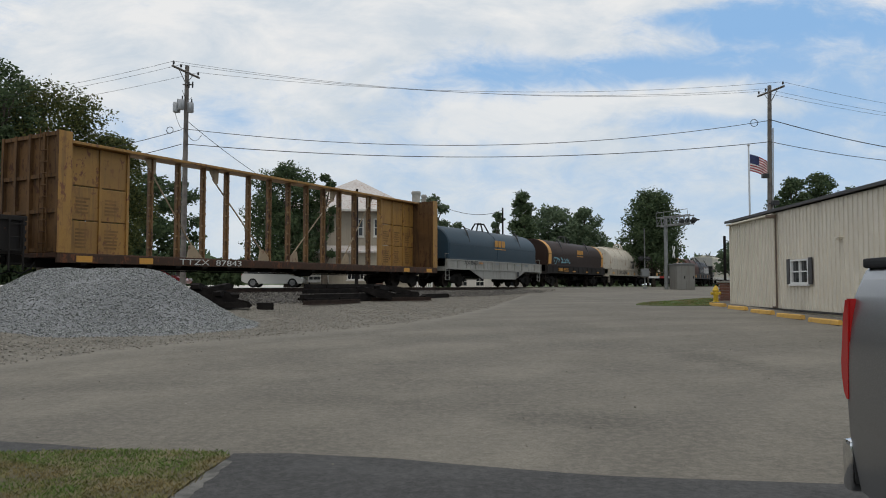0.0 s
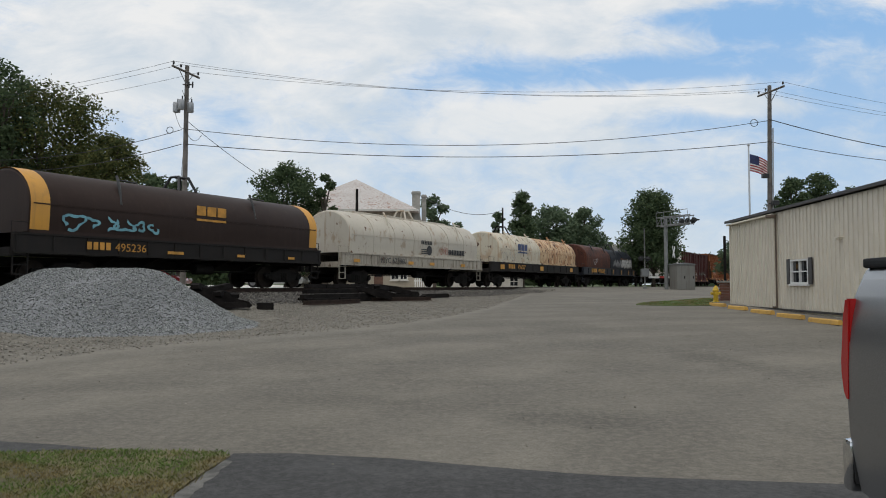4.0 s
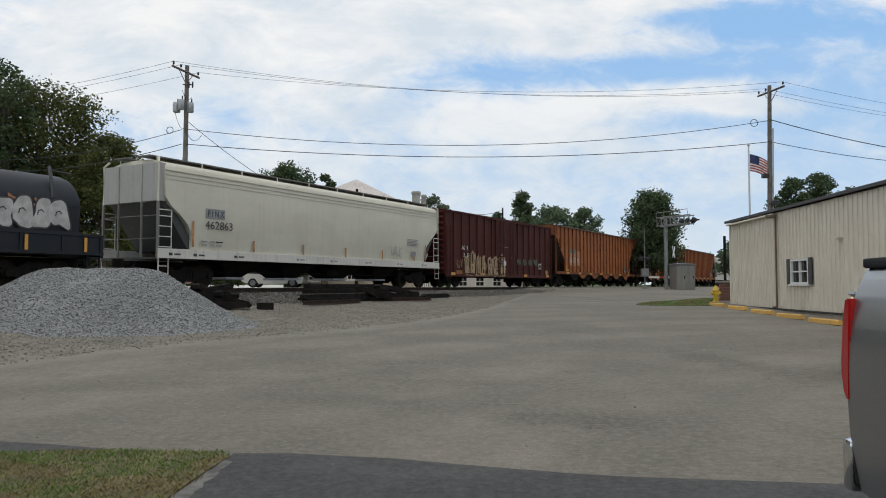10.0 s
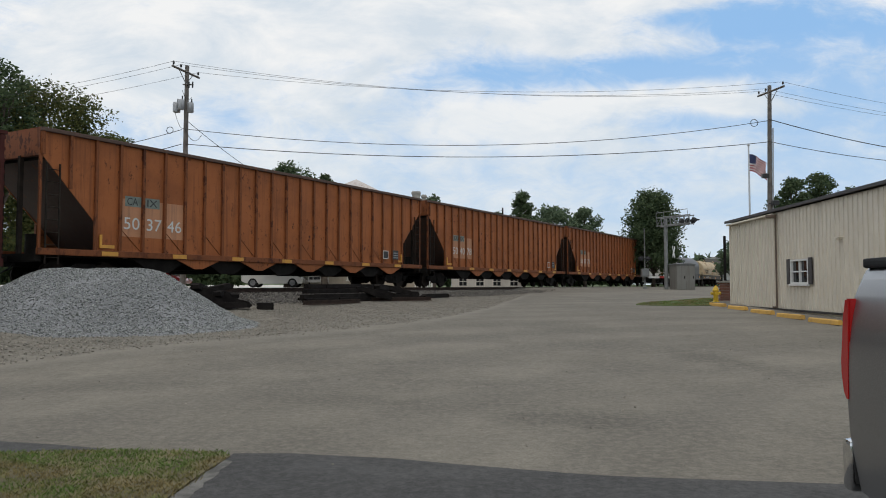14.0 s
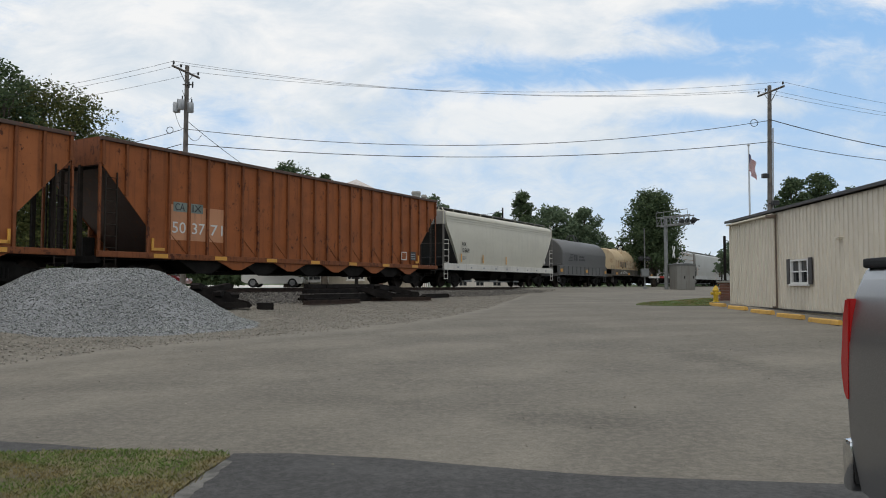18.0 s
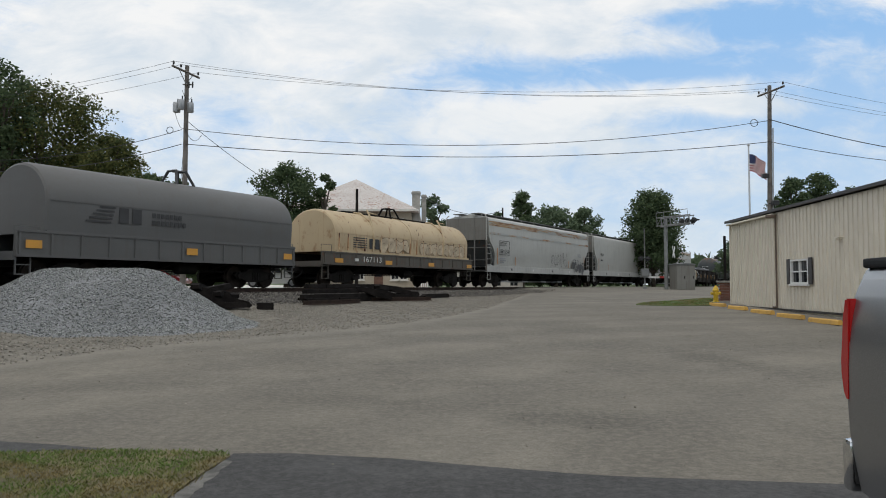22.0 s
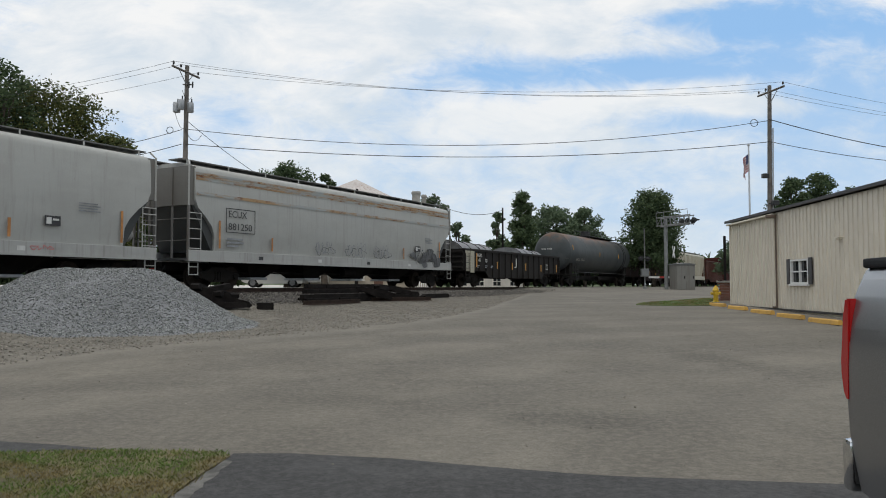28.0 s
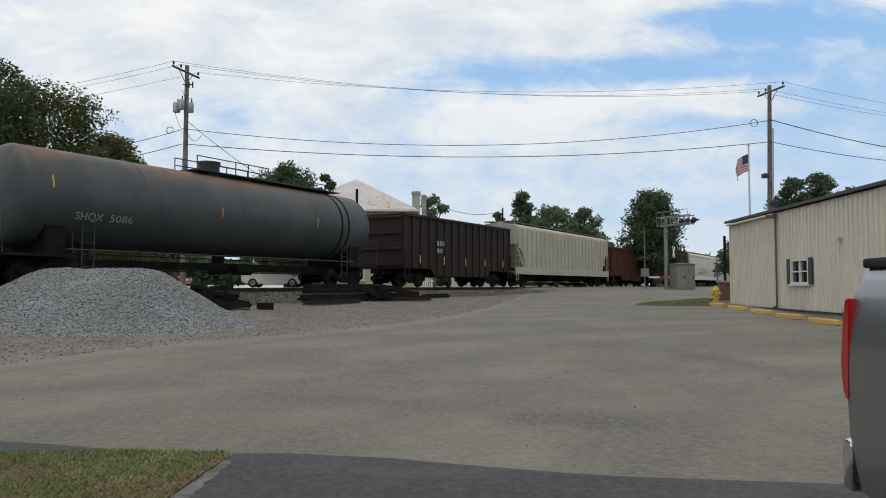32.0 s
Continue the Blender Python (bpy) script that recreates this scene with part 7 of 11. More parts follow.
    # black gondola with two covers
    car, hl = gondola("gondola", 296.35, 311.95, P_BLKCAR, "black steel gondola with curved covers", zb=0.60, ztop=2.34, ribs=16)
    for x0, x1, rise in ((-hl + 0.15, -hl + 2.6, 0.76), (-hl + 2.64, -hl + 4.5, 0.70), (-hl + 9.0, -hl + 11.2, 0.72), (-hl + 11.24, -hl + 12.9, 0.66)):
        bm = bmesh.new()
        n = 16
        rings = []
        for x in (x0, x1):
            rings.append([bm.verts.new((x, -1.34 * math.cos(math.pi * i / n), 2.12 + rise * math.sin(math.pi * i / n))) for i in range(n + 1)])
        for j in range(n):
            bm.faces.new((rings[0][j], rings[1][j], rings[1][j + 1], rings[0][j + 1]))
        bm.faces.new(rings[0])
        bm.faces.new(rings[1][::-1])
        cover = part("cover", bm, plain("cover_metal", (0.20, 0.20, 0.202), 0.45, 0.4), car, "silvery arched cover", smooth=30)
        for x in (x0 + 0.05, 0.5 * (x0 + x1), x1 - 0.05):
            bm = bmesh.new()
            bm_tube(bm, [(x, -1.35 * math.cos(math.pi * i / n), 2.12 + (rise + 0.012) * math.sin(math.pi * i / n)) for i in range(n + 1)], 0.02, 5)
            part("cover_strap", bm, M_STEEL, cover)
    # cream panel boards at the end, split by a post
    for x, w in ((0.08, 0.58), (0.72, 0.52)):
        bm = bmesh.new()
        bm_box(bm, -hl + x, -hl + x + w, -1.60, -1.585, 0.98 if x < 0.5 else 0.90, 2.22, 0.006)
        board = part("panel_board", bm, P_BEIGE, car, "worn cream panel board")
        bm = bmesh.new()
        bm_box(bm, -hl + x + w - 0.10, -hl + x + w - 0.07, -1.606, -1.60, 1.10, 2.10)
        part("batten", bm, P_BEIGE, board)
        for q in range(6):
            patch(car, -hl + x + 0.10, 1.2 + 0.13 * q, 0.26 - 0.05 * (q % 3), 0.03, P_GGREY, -1.602)
    letters(car, "WSAX", -hl + 1.62, 1.88, 0.22, P_TEXTW, -1.59, 0.66)
    letters(car, "41", -hl + 1.78, 1.56, 0.24, P_TEXTW, -1.59, 0.28)
    letters(car, "40", -hl + 2.66, 1.56, 0.24, P_TEXTW, -1.59, 0.34)
    for x, q in ((1.62, 2), (2.68, 2), (3.5, 2)):
        bars(car, -hl + x, 1.22, 0.36, 0.2, q, P_GGREY, -1.59)
    for x, z0, z1 in ((1.50, 1.24, 2.11), (4.42, 1.19, 1.64), (6.74, 1.18, 1.64), (9.0, 1.16, 1.64), (11.78, 1.15, 1.62), (14.83, 1.15, 1.70)):
        patch(car, -hl + x, z0, 0.12, z1 - z0, P_STRIPE, -1.59, "reflector", "yellow reflective strip")
    letters(car, "J", -hl + 7.25, 1.46, 0.50, P_TEXTW, -1.59, 0.36)
    patch(car, -hl + 12.78, 1.30, 0.40, 0.36, P_TEXTW, -1.59, "placard_board", "white-framed placard board")
    patch(car, -hl + 12.82, 1.34, 0.32, 0.28, P_BLKCAR, -1.592)
    # tank car
    car, hl = tank_car("tank_car", 313.6, 332.2, P_SHELL, "dull grey tank car with railings and a black dome")
    for text, x, dz, h, w in (("SHQX", -hl + 2.2, -0.72, 0.25, 0.95), ("5086", -hl + 3.4, -0.72, 0.25, 0.85)):
        z = 2.88 + dz
        y = -math.sqrt(1.604 ** 2 - (dz + h / 2) ** 2)
        lean = math.degrees(math.asin((dz + h / 2) / 1.60))
        lettering(text, h, P_LGREY, car, pose(x, y - 0.012, z, 90 - lean, 0, 0), w)
    for x, top in ((-hl + 1.45, 0.35), (-hl + 8.2, 0.12), (-hl + 13.8, 0.12)):
        pts = [(x, -1.608 * math.cos(a), 2.88 + 1.608 * math.sin(a)) for a in (top - 0.24, top - 0.12, top)]
        bm = bmesh.new()
        bm_tube(bm, pts, 0.028, 4)
        part("reflector", bm, P_STRIPE, car, "yellow reflective strip")
    for text, y, x in (("SHQX", 0.80, -hl + 0.425), ("5086", 0.27, -hl + 0.412)):
        lettering(text, 0.12, P_TEXTW, car, pose(x, y, 3.04, 90, 0, -90), 0.42)
    # tall dark gondola
    car, hl = gondola("gondola", 334.4, 347.7, P_GOND, "tall dark brown ribbed gondola", zb=0.62, ztop=3.92, ribs=15)
    blocks(car, -3.2, 2.35, 0.9, 0.26, 3, P_GGREY, -1.60)
    blocks(car, -3.2, 1.95, 0.7, 0.24, 2, P_GGREY, -1.60)
    for i in range(5):
        patch(car, -hl + 1.6 + 2.6 * i, 1.3, 0.12, 0.45, P_STRIPE, -1.59, "reflector", "yellow reflective strip")
    # beige ribbed covered hopper
    car, hl = covered_hopper("covered_hopper", 348.6, 369.3, P_BEIGE, P_BEIGE, "beige covered hopper car with ribbed sides", ztop=4.35, cut=1.7, zcut=3.0, bulge=0.0, seam=False)
    for i in range(25):
        x = -hl + 0.5 + (2 * hl - 1.0) * i / 24
        d = hl - abs(x)
        low = 1.4 if d > 1.75 else 3.0 - (d - 0.3) * 1.1
        bm = bmesh.new()
        bm_box(bm, x - 0.05, x + 0.05, -1.57, -1.49, max(1.4, low), 4.1)
        part("side_post", bm, P_BEIGE, car)
    # rusty gondola, dark red boxcar and two pale hoppers at the tail
    car, hl = gondola("gondola", 370.3, 383.6, P_RUSTY, "rusty brown ribbed gondola", zb=0.62, ztop=3.75, ribs=15)
    car, hl = box_car("boxcar", 384.7, 403.0, P_BOXRED, P_BOXRED, "dark red boxcar with corrugated ends")
    car, hl = covered_hopper("covered_hopper", 404.1, 423.5, P_AEX, P_WSILL, "pale grey covered hopper car at the train's tail", cut=1.75, zcut=3.0)
    scrawl(car, -4, 1.5, 5, 1.2, P_TEXTB, -1.577, 61, 8, 0.07)
    car, hl = covered_hopper("covered_hopper", 424.6, 444.0, P_ECUX, P_ECSILL, "pale covered hopper car at the train's tail", cut=1.75, zcut=3.0)


build_train()
# ---- places along a line of sight ----
def sight(x, depth):
    """World X at a depth along a line of sight."""
    return (x - 784) / 1330.0 * depth


def height_at(y, depth):
    return EYE + (505.8 - y) / 1330.0 * depth


def beside_track(x, w):
    """The u at which a line beside the track, w metres across, crosses a line of sight."""
    k = (x - 784) / 1330.0
    return (k * (OY + w * WY) - (OX + w * WX)) / (UX - k * UY)


# ---- metal building ----
M_SIDING = paint("tan_siding", (0.70, 0.645, 0.535), 0.5, soil=0.15, rust=0.0, streak=0.12, dirt=(0.25, 0.22, 0.17))
M_FASCIA = plain("dark_fascia", (0.038, 0.035, 0.035), 0.5)
M_WINGLASS = glass("window_glass", (0.02, 0.022, 0.025))
M_BRICK = plain("brick_face", (0.17, 0.075, 0.055), 0.85, vary=0.35, scale=1.5)
BX, BY, BM = 12.65, 33.0, 0.049
BDIR = math.degrees(math.atan2(1.0, BM))


def build_shed():
    """Local x runs along the near wall towards the camera, y into the building."""
    m = pose(BX, BY, 0.40, 0, 0, BDIR + 180)
    L, W, H = 24.0, 12.0, 3.62
    shed = thing("metal_building", m, "tan ribbed metal building with a dark low-pitched roof", "building")
    bm = bmesh.new()
    # core walls with the window opening cut through the long wall
    wx0, wx1, wz0, wz1 = 6.42, 7.86, 0.96, 1.81
    t = 0.18
    for a, b, c, d in ((0, wx0, 0, H), (wx1, L, 0, H), (wx0, wx1, 0, wz0), (wx0, wx1, wz1, H)):
        bm_box(bm, a, b, 0.03, t, c - (0.6 if c == 0 else 0), d)
    bm_box(bm, 0.03, t, t, W, -0.6, H)
    bm_box(bm, L - t, L, t, W, -0.6, H)
    bm_box(bm, t, L - t, W - t, W, -0.6, H)
    part("wall", bm, M_SIDING, shed)
    # ribbed panels, each with its raised rib
    def panel(width, z0, z1, axis):
        bm = bmesh.new()
        r = 0.032
        prof = ((0.0, 0.03), (0.0, 0.028), (0.034, 0.028), (0.037, -r), (0.066, -r), (0.072, 0.004), (width, 0.004), (width, 0.03))
        bm_prism(bm, prof, "z", z0, z1)
        return mesh_of("panel", bm, M_SIDING)
    w = 0.285
    full, low, high = panel(w, 0.02, H - 0.03, "x"), panel(w, 0.02, wz0 - 0.02, "x"), panel(w, wz1 + 0.02, H - 0.03, "x")
    for i in range(int(L / w)):
        x = i * w
        mid = x + w / 2
        if wx0 - 0.1 < mid < wx1 + 0.1:
            share("panel", low, shed, pose(x, 0, 0))
            share("panel", high, shed, pose(x, 0, 0))
        else:
            share("panel", full, shed, pose(x, 0, 0))
    for i in range(int(W / w)):
        share("panel", full, shed, pose(0, W - i * w, 0, 0, 0, -90))
    # trims, fascia, gutter, downspout
    for x, y in ((-0.05, -0.05), (L - 0.05, -0.05), (-0.05, W - 0.05)):
        bm = bmesh.new()
        bm_box(bm, x, x + 0.12, y, y + 0.12, -0.02, H - 0.02, 0.01)
        part("corner_trim", bm, M_SIDING, shed)
    bm = bmesh.new()
    bm_box(bm, -0.05, L, -0.07, -0.03, 0.0, 0.07)
    part("base_trim", bm, M_FASCIA, shed)
    bm = bmesh.new()
    pitch = 0.085
    bm_prism(bm, ((-0.16, H + 0.02), (-0.16, H + 0.12), (W / 2, H + 0.16 + pitch * (W / 2 + 0.55)), (W + 0.5, H + 0.16), (W + 0.5, H + 0.03), (W / 2, H + 0.03 + pitch * (W / 2 + 0.55))), "x", -0.32, L + 0.3)
    part("roof", bm, M_FASCIA, shed)
    bm = bmesh.new()
    bm_box(bm, -0.1, 5.1, -0.16, -0.05, H - 0.10, H - 0.03, 0.01)
    part("soffit_trim", bm, M_SIDING, shed, "pale soffit trim")
    bm = bmesh.new()
    bm_box(bm, 5.22, 5.265, -0.11, -0.05, 0.12, H - 0.12, 0.015)
    bm_box(bm, 5.18, 5.30, -0.42, -0.05, H - 0.22, H - 0.10, 0.02)
    bm_box(bm, 5.21, 5.275, -0.24, -0.05, 0.08, 0.14, 0.015)
    part("downspout", bm, paint("downspout_brown", (0.13, 0.095, 0.07), 0.5), shed, "brown downspout")
    # window: frame, four panes, sill, shutters
    win = part("window", frame_mesh(wx0, wx1, wz0, wz1), M_WHITE, shed, "white window frame")
    xm, zm = 0.5 * (wx0 + wx1), 0.5 * (wz0 + wz1)
    for a, b in ((wx0 + 0.07, xm - 0.03), (xm + 0.03, wx1 - 0.07)):
        for c, d in ((wz0 + 0.06, zm - 0.02), (zm + 0.02, wz1 - 0.06)):
            bm = bmesh.new()
            bm_box(bm, a, b, 0.03, 0.04, c, d)
            part("pane", bm, M_WINGLASS, win)
    bm = bmesh.new()
    bm_box(bm, wx0 - 0.05, wx1 + 0.05, -0.10, 0.0, wz0 - 0.07, wz0, 0.01)
    part("window_sill", bm, M_WHITE, win)
    for a, b in ((wx0 - 0.30, wx0 - 0.03), (wx1 + 0.03, wx1 + 0.32)):
        bm = bmesh.new()
        bm_box(bm, a, b, -0.065, -0.03, wz0 - 0.02, wz1 + 0.03, 0.008)
        sh = part("shutter", bm, M_FASCIA, shed, "dark louvred shutter")
        for k in range(10):
            bm = bmesh.new()
            z = wz0 + 0.05 + k * (wz1 - wz0 - 0.08) / 10
            bm_prism(bm, ((-0.075, z), (-0.063, z + 0.06), (-0.055, z + 0.06), (-0.063, z)), "x", a + 0.04, b - 0.04)
            part("louvre", bm, M_FASCIA, sh)
    # floodlight bracket on the wall
    bm = bmesh.new()
    bm_box(bm, 10.0, 10.3, -0.16, -0.03, 2.36, 2.39, 0.008)
    bm_box(bm, 10.08, 10.18, -0.20, -0.12, 2.28, 2.36, 0.015)
    part("wall_lamp", bm, M_SIDING, shed, "small tan wall lamp")
    # dark room behind the window
    bm = bmesh.new()
    bm_box(bm, wx0 - 0.3, wx1 + 0.3, 1.4, 1.45, wz0 - 0.5, wz1 + 0.4)
    part("inner_partition", bm, M_DARK_IN, shed)
    return shed


def frame_mesh(x0, x1, z0, z1):
    bm = bmesh.new()
    for a, b, c, d in ((x0, x1, z0, z0 + 0.06), (x0, x1, z1 - 0.06, z1), (x0, x0 + 0.07, z0 + 0.06, z1 - 0.06), (x1 - 0.07, x1, z0 + 0.06, z1 - 0.06)):
        bm_box(bm, a, b, -0.06, 0.08, c, d)
    xm, zm = 0.5 * (x0 + x1), 0.5 * (z0 + z1)
    bm_box(bm, xm - 0.03, xm + 0.03, -0.045, 0.07, z0 + 0.06, z1 - 0.06)
    bm_box(bm, x0 + 0.07, xm - 0.03, -0.045, 0.07, zm - 0.02, zm + 0.02)
    bm_box(bm, xm + 0.03, x1 - 0.07, -0.045, 0.07, zm - 0.02, zm + 0.02)
    return bm


build_shed()


# ---- parking stops, hydrant, low brick wall ----
def build_forecourt():
    bm = bmesh.new()
    bm_prism(bm, ((-0.075, 0), (0.075, 0), (0.06, 0.11), (0.03, 0.135), (-0.03, 0.135), (-0.06, 0.11)), "x", -0.85, 0.85)
    first = None
    for x, y in ((10.5, 20.75), (10.62, 23.05), (10.78, 25.45), (10.95, 28.0), (11.15, 30.6)):
        m = pose(x, y, ground_z(x, y), 0, 0, BDIR + 1.5)
        if first is None:
            first = solo("parking_stop", bm, M_STOP, "chipped yellow concrete parking stop on the lot", "parking stop", "parking stops", m=m)
        else:
            copy_thing(first, m)
    hx, hy = sight(1266, 34.6), 34.6
    hyd = thing("fire_hydrant", pose(hx, hy, ground_z(hx, hy) - 0.02), "yellow fire hydrant beside the building", "hydrant")
    bm = bmesh.new()
    bm_lathe(bm, ((0.17, 0), (0.17, 0.05), (0.11, 0.07), (0.11, 0.50), (0.15, 0.52), (0.15, 0.57), (0.12, 0.60), (0.09, 0.70), (0.04, 0.74)), "z", 16)
    part("barrel", bm, M_YEL, hyd, smooth=40)
    bm = bmesh.new()
    bm_lathe(bm, ((0.035, 0.72), (0.035, 0.80)), "z", 6)
    part("operating_nut", bm, M_YEL, hyd)
    for ax, s in (("x", -1), ("x", 1), ("y", -1)):
        bm = bmesh.new()
        bm_lathe(bm, ((0.065, s * 0.08), (0.065, s * 0.17), (0.08, s * 0.17), (0.08, s * 0.22)), ax, 12, (0, 0, 0.42))
        part("outlet_cap", bm, M_YEL, hyd, smooth=40)
    # brick planter wall, brick by brick on a mortar core
    px, py = sight(1274, 36.2), 36.2
    wall = thing("brick_wall", pose(px, py, ground_z(px, py) - 0.05), "low red-brown brick wall by the building's corner", "wall")
    bm = bmesh.new()
    bm_box(bm, 0.01, 1.6, 0.012, 0.2, 0, 0.92)
    part("mortar_core", bm, M_CONC, wall)
    bm = bmesh.new()
    bm_box(bm, 0, 0.195, 0, 0.09, 0, 0.062, 0.004)
    me = mesh_of("brick", bm, M_BRICK)
    for r in range(12):
        for c in range(8):
            share("brick", me, wall, pose(c * 0.207 - (0.10 if r % 2 else 0.0), -0.004, 0.02 + r * 0.074))
    bm = bmesh.new()
    bm_box(bm, -0.08, 1.7, -0.06, 0.26, 0.92, 1.0, 0.01)
    part("coping", bm, M_CONC, wall)
    # slim dark post behind it
    qx = sight(1283, 48)
    bm = bmesh.new()
    bm_tube(bm, ((qx, 48, 0.6), (qx, 48, height_at(418, 48))), 0.09, 8)
    solo("wooden_post", bm, M_TIE, "slim dark wooden post near the crossing", "post")


build_forecourt()


# ---- crossing signals ----
M_SIGNAL = plain("dull_aluminium", (0.21, 0.215, 0.21), 0.5, 0.4, vary=0.15)


def signal_head(parent, x, y, z, face):
    bm = bmesh.new()
    bm_lathe(bm, ((0.02, 0), (0.20, 0), (0.20, 0.02), (0.02, 0.03)), "y", 18, (x, y, z))
    part("target_disc", bm, M_BLACK, parent)
    bm = bmesh.new()
    bm_lathe(bm, ((0.10, -0.24 * face), (0.11, -0.24 * face), (0.11, 0.0), (0.05, 0.12 * face)), "y", 14, (x, y, z))
    part("hooded_lamp", bm, M_BLACK, parent)


def build_signals():
    d = 57.0
    x0, g = sight(1179, d), 0.86
    base = pose(x0, d, g, 0, 0, 0)
    cant = thing("crossing_cantilever", base, "aluminium railway crossing cantilever with black signal lamps", "crossing signal")
    top = height_at(383, d) - g
    bm = bmesh.new()
    bm_lathe(bm, ((0.20, 0), (0.20, 0.04), (0.15, 0.06), (0.135, top)), "z", 14)
    part("mast", bm, M_SIGNAL, cant, smooth=40)
    # truss arm pointing over the road
    ax, ay = 1.50, -1.6
    def along(k, z, off=0.0):
        return (ax * k - 0.25 * off, ay * k - 0.32 * off, z)
    z0 = top - 0.75
    for off in (-1, 1):
        for dz in (0.0, 0.62):
            bm = bmesh.new()
            bm_tube(bm, (along(-0.28, z0 + dz, off), along(1.0, z0 + dz + 0.10, off)), 0.045, 6)
            part("truss_chord", bm, M_SIGNAL, cant)
        for i in range(8):
            k = -0.25 + 1.22 * i / 7
            bm = bmesh.new()
            bm_tube(bm, (along(k, z0, off), along(k, z0 + 0.66, off)), 0.025, 5)
            part("truss_post", bm, M_SIGNAL, cant)
            if i < 7:
                bm = bmesh.new()
                bm_tube(bm, (along(k, z0, off), along(k + 1.22 / 7, z0 + 0.66, off)), 0.02, 5)
                part("truss_brace", bm, M_SIGNAL, cant)
    bm = bmesh.new()
    bm_tube(bm, (along(-0.28, z0 + 1.0, 1), along(0.9, z0 + 1.15, 1)), 0.025, 5)
    for k in (-0.28, 0.0, 0.3, 0.6, 0.9):
        bm_tube(bm, (along(k, z0 + 0.6, 1), along(k, z0 + 1.06, 1)), 0.02, 5)
    part("walkway_railing", bm, M_SIGNAL, cant)
    for k in (0.55, 0.78, 1.0):
        p = along(k, z0 + 0.30)
        signal_head(cant, p[0], p[1] - 0.4, p[2], 1)
        signal_head(cant, p[0] + 0.2, p[1] + 0.4, p[2], -1)
    bm = bmesh.new()
    p = along(1.05, z0 + 0.35)
    bm_lathe(bm, ((0.10, 0), (0.13, 0.12), (0.02, 0.45)), "x", 12, p)
    part("bell", bm, M_BLACK, cant)
    # crossbuck boards
    for tilt in (40, -40):
        bm = bmesh.new()
        bm_box(bm, -0.6, 0.6, -0.015, 0.015, -0.11, 0.11, 0.01)
        ob = part("crossbuck_board", bm, M_WHITE, cant, "white crossbuck board")
        ob.matrix_basis = pose(0.7, 0.35 + (0.02 if tilt > 0 else 0), 3.0, 0, tilt, 62)
    # gate mast with lamps and its lowered arm
    gx = sight(1141, 59)
    mast = thing("crossing_gate", pose(gx, 59, 0.88), "slim crossing gate mast with lamps and striped arm", "crossing gate")
    hm = height_at(406, 59) - 0.88
    bm = bmesh.new()
    bm_lathe(bm, ((0.16, 0), (0.16, 0.3), (0.055, 0.34), (0.048, hm), (0.07, hm + 0.05)), "z", 12)
    part("mast", bm, M_SIGNAL, mast, smooth=40)
    signal_head(mast, -0.36, -0.25, 2.55, 1)
    signal_head(mast, 0.30, 0.25, 2.55, -1)
    bm = bmesh.new()
    bm_tube(bm, ((-0.5, -0.1, 2.55), (0.5, -0.1, 2.55)), 0.04, 6)
    part("lamp_crossarm", bm, M_BLACK, mast)
    bm = bmesh.new()
    bm_box(bm, -0.28, 0.28, -0.3, 0.22, 1.12, 1.75, 0.04)
    part("gate_mechanism", bm, M_SIGNAL, mast)
    stripe_red = plain("gate_red", (0.42, 0.04, 0.03), 0.5)
    for i in range(5):
        bm = bmesh.new()
        bm_box(bm, 0.3 + 0.42 * i, 0.3 + 0.42 * (i + 1), -0.03, 0.03, 1.0, 1.16)
        part("gate_arm", bm, stripe_red if i == 2 else M_WHITE, mast)
    # relay cabinet
    d = 56.5
    cx = sight(1207, d)
    cab = thing("relay_cabinet", pose(cx, d, 0.82, 0, 0, 12), "grey aluminium relay cabinet beside the crossing", "relay cabinet")
    bm = bmesh.new()
    bm_box(bm, -0.75, 0.75, -0.55, 0.55, 0.12, 2.05, 0.03)
    part("body", bm, paint("cabinet_grey", (0.185, 0.18, 0.16), 0.5, soil=0.3, rust=0.05, streak=0.4), cab)
    bm = bmesh.new()
    bm_prism(bm, ((-0.82, 2.05), (0.82, 2.05), (0.82, 2.09), (0, 2.18), (-0.82, 2.09)), "y", -0.62, 0.62)
    part("roof", bm, M_SIGNAL, cab)
    for a, b in ((-0.70, -0.015), (0.015, 0.70)):
        bm = bmesh.new()
        bm_box(bm, a, b, -0.575, -0.55, 0.2, 1.98, 0.01)
        dr = part("door", bm, MATS["cabinet_grey"], cab)
        bm = bmesh.new()
        bm_box(bm, (a + b) / 2 + 0.2, (a + b) / 2 + 0.25, -0.61, -0.575, 1.0, 1.2)
        part("handle", bm, M_STEEL, dr)
    bm = bmesh.new()
    bm_box(bm, -1.0, 1.0, -0.7, 0.7, -0.3, 0.12, 0.01)
    part("footing", bm, M_CONC, cab)


build_signals()


# ---- power line ----
def sag_line(a, b, drop, n=22):
    pts = []
    for i in range(n + 1):
        k = i / n
        p = [a[j] + (b[j] - a[j]) * k for j in range(3)]
        p[2] -= drop * 4 * k * (1 - k)
        pts.append(tuple(p))
    return pts


def wire(a, b, drop, r, n=22, label="black overhead wire between the poles"):
    bm = bmesh.new()
    bm_tube(bm, sag_line(a, b, drop, n), r, 5)
    return solo("overhead_wire", bm, M_WIRE, label, "wire", "overhead wires")


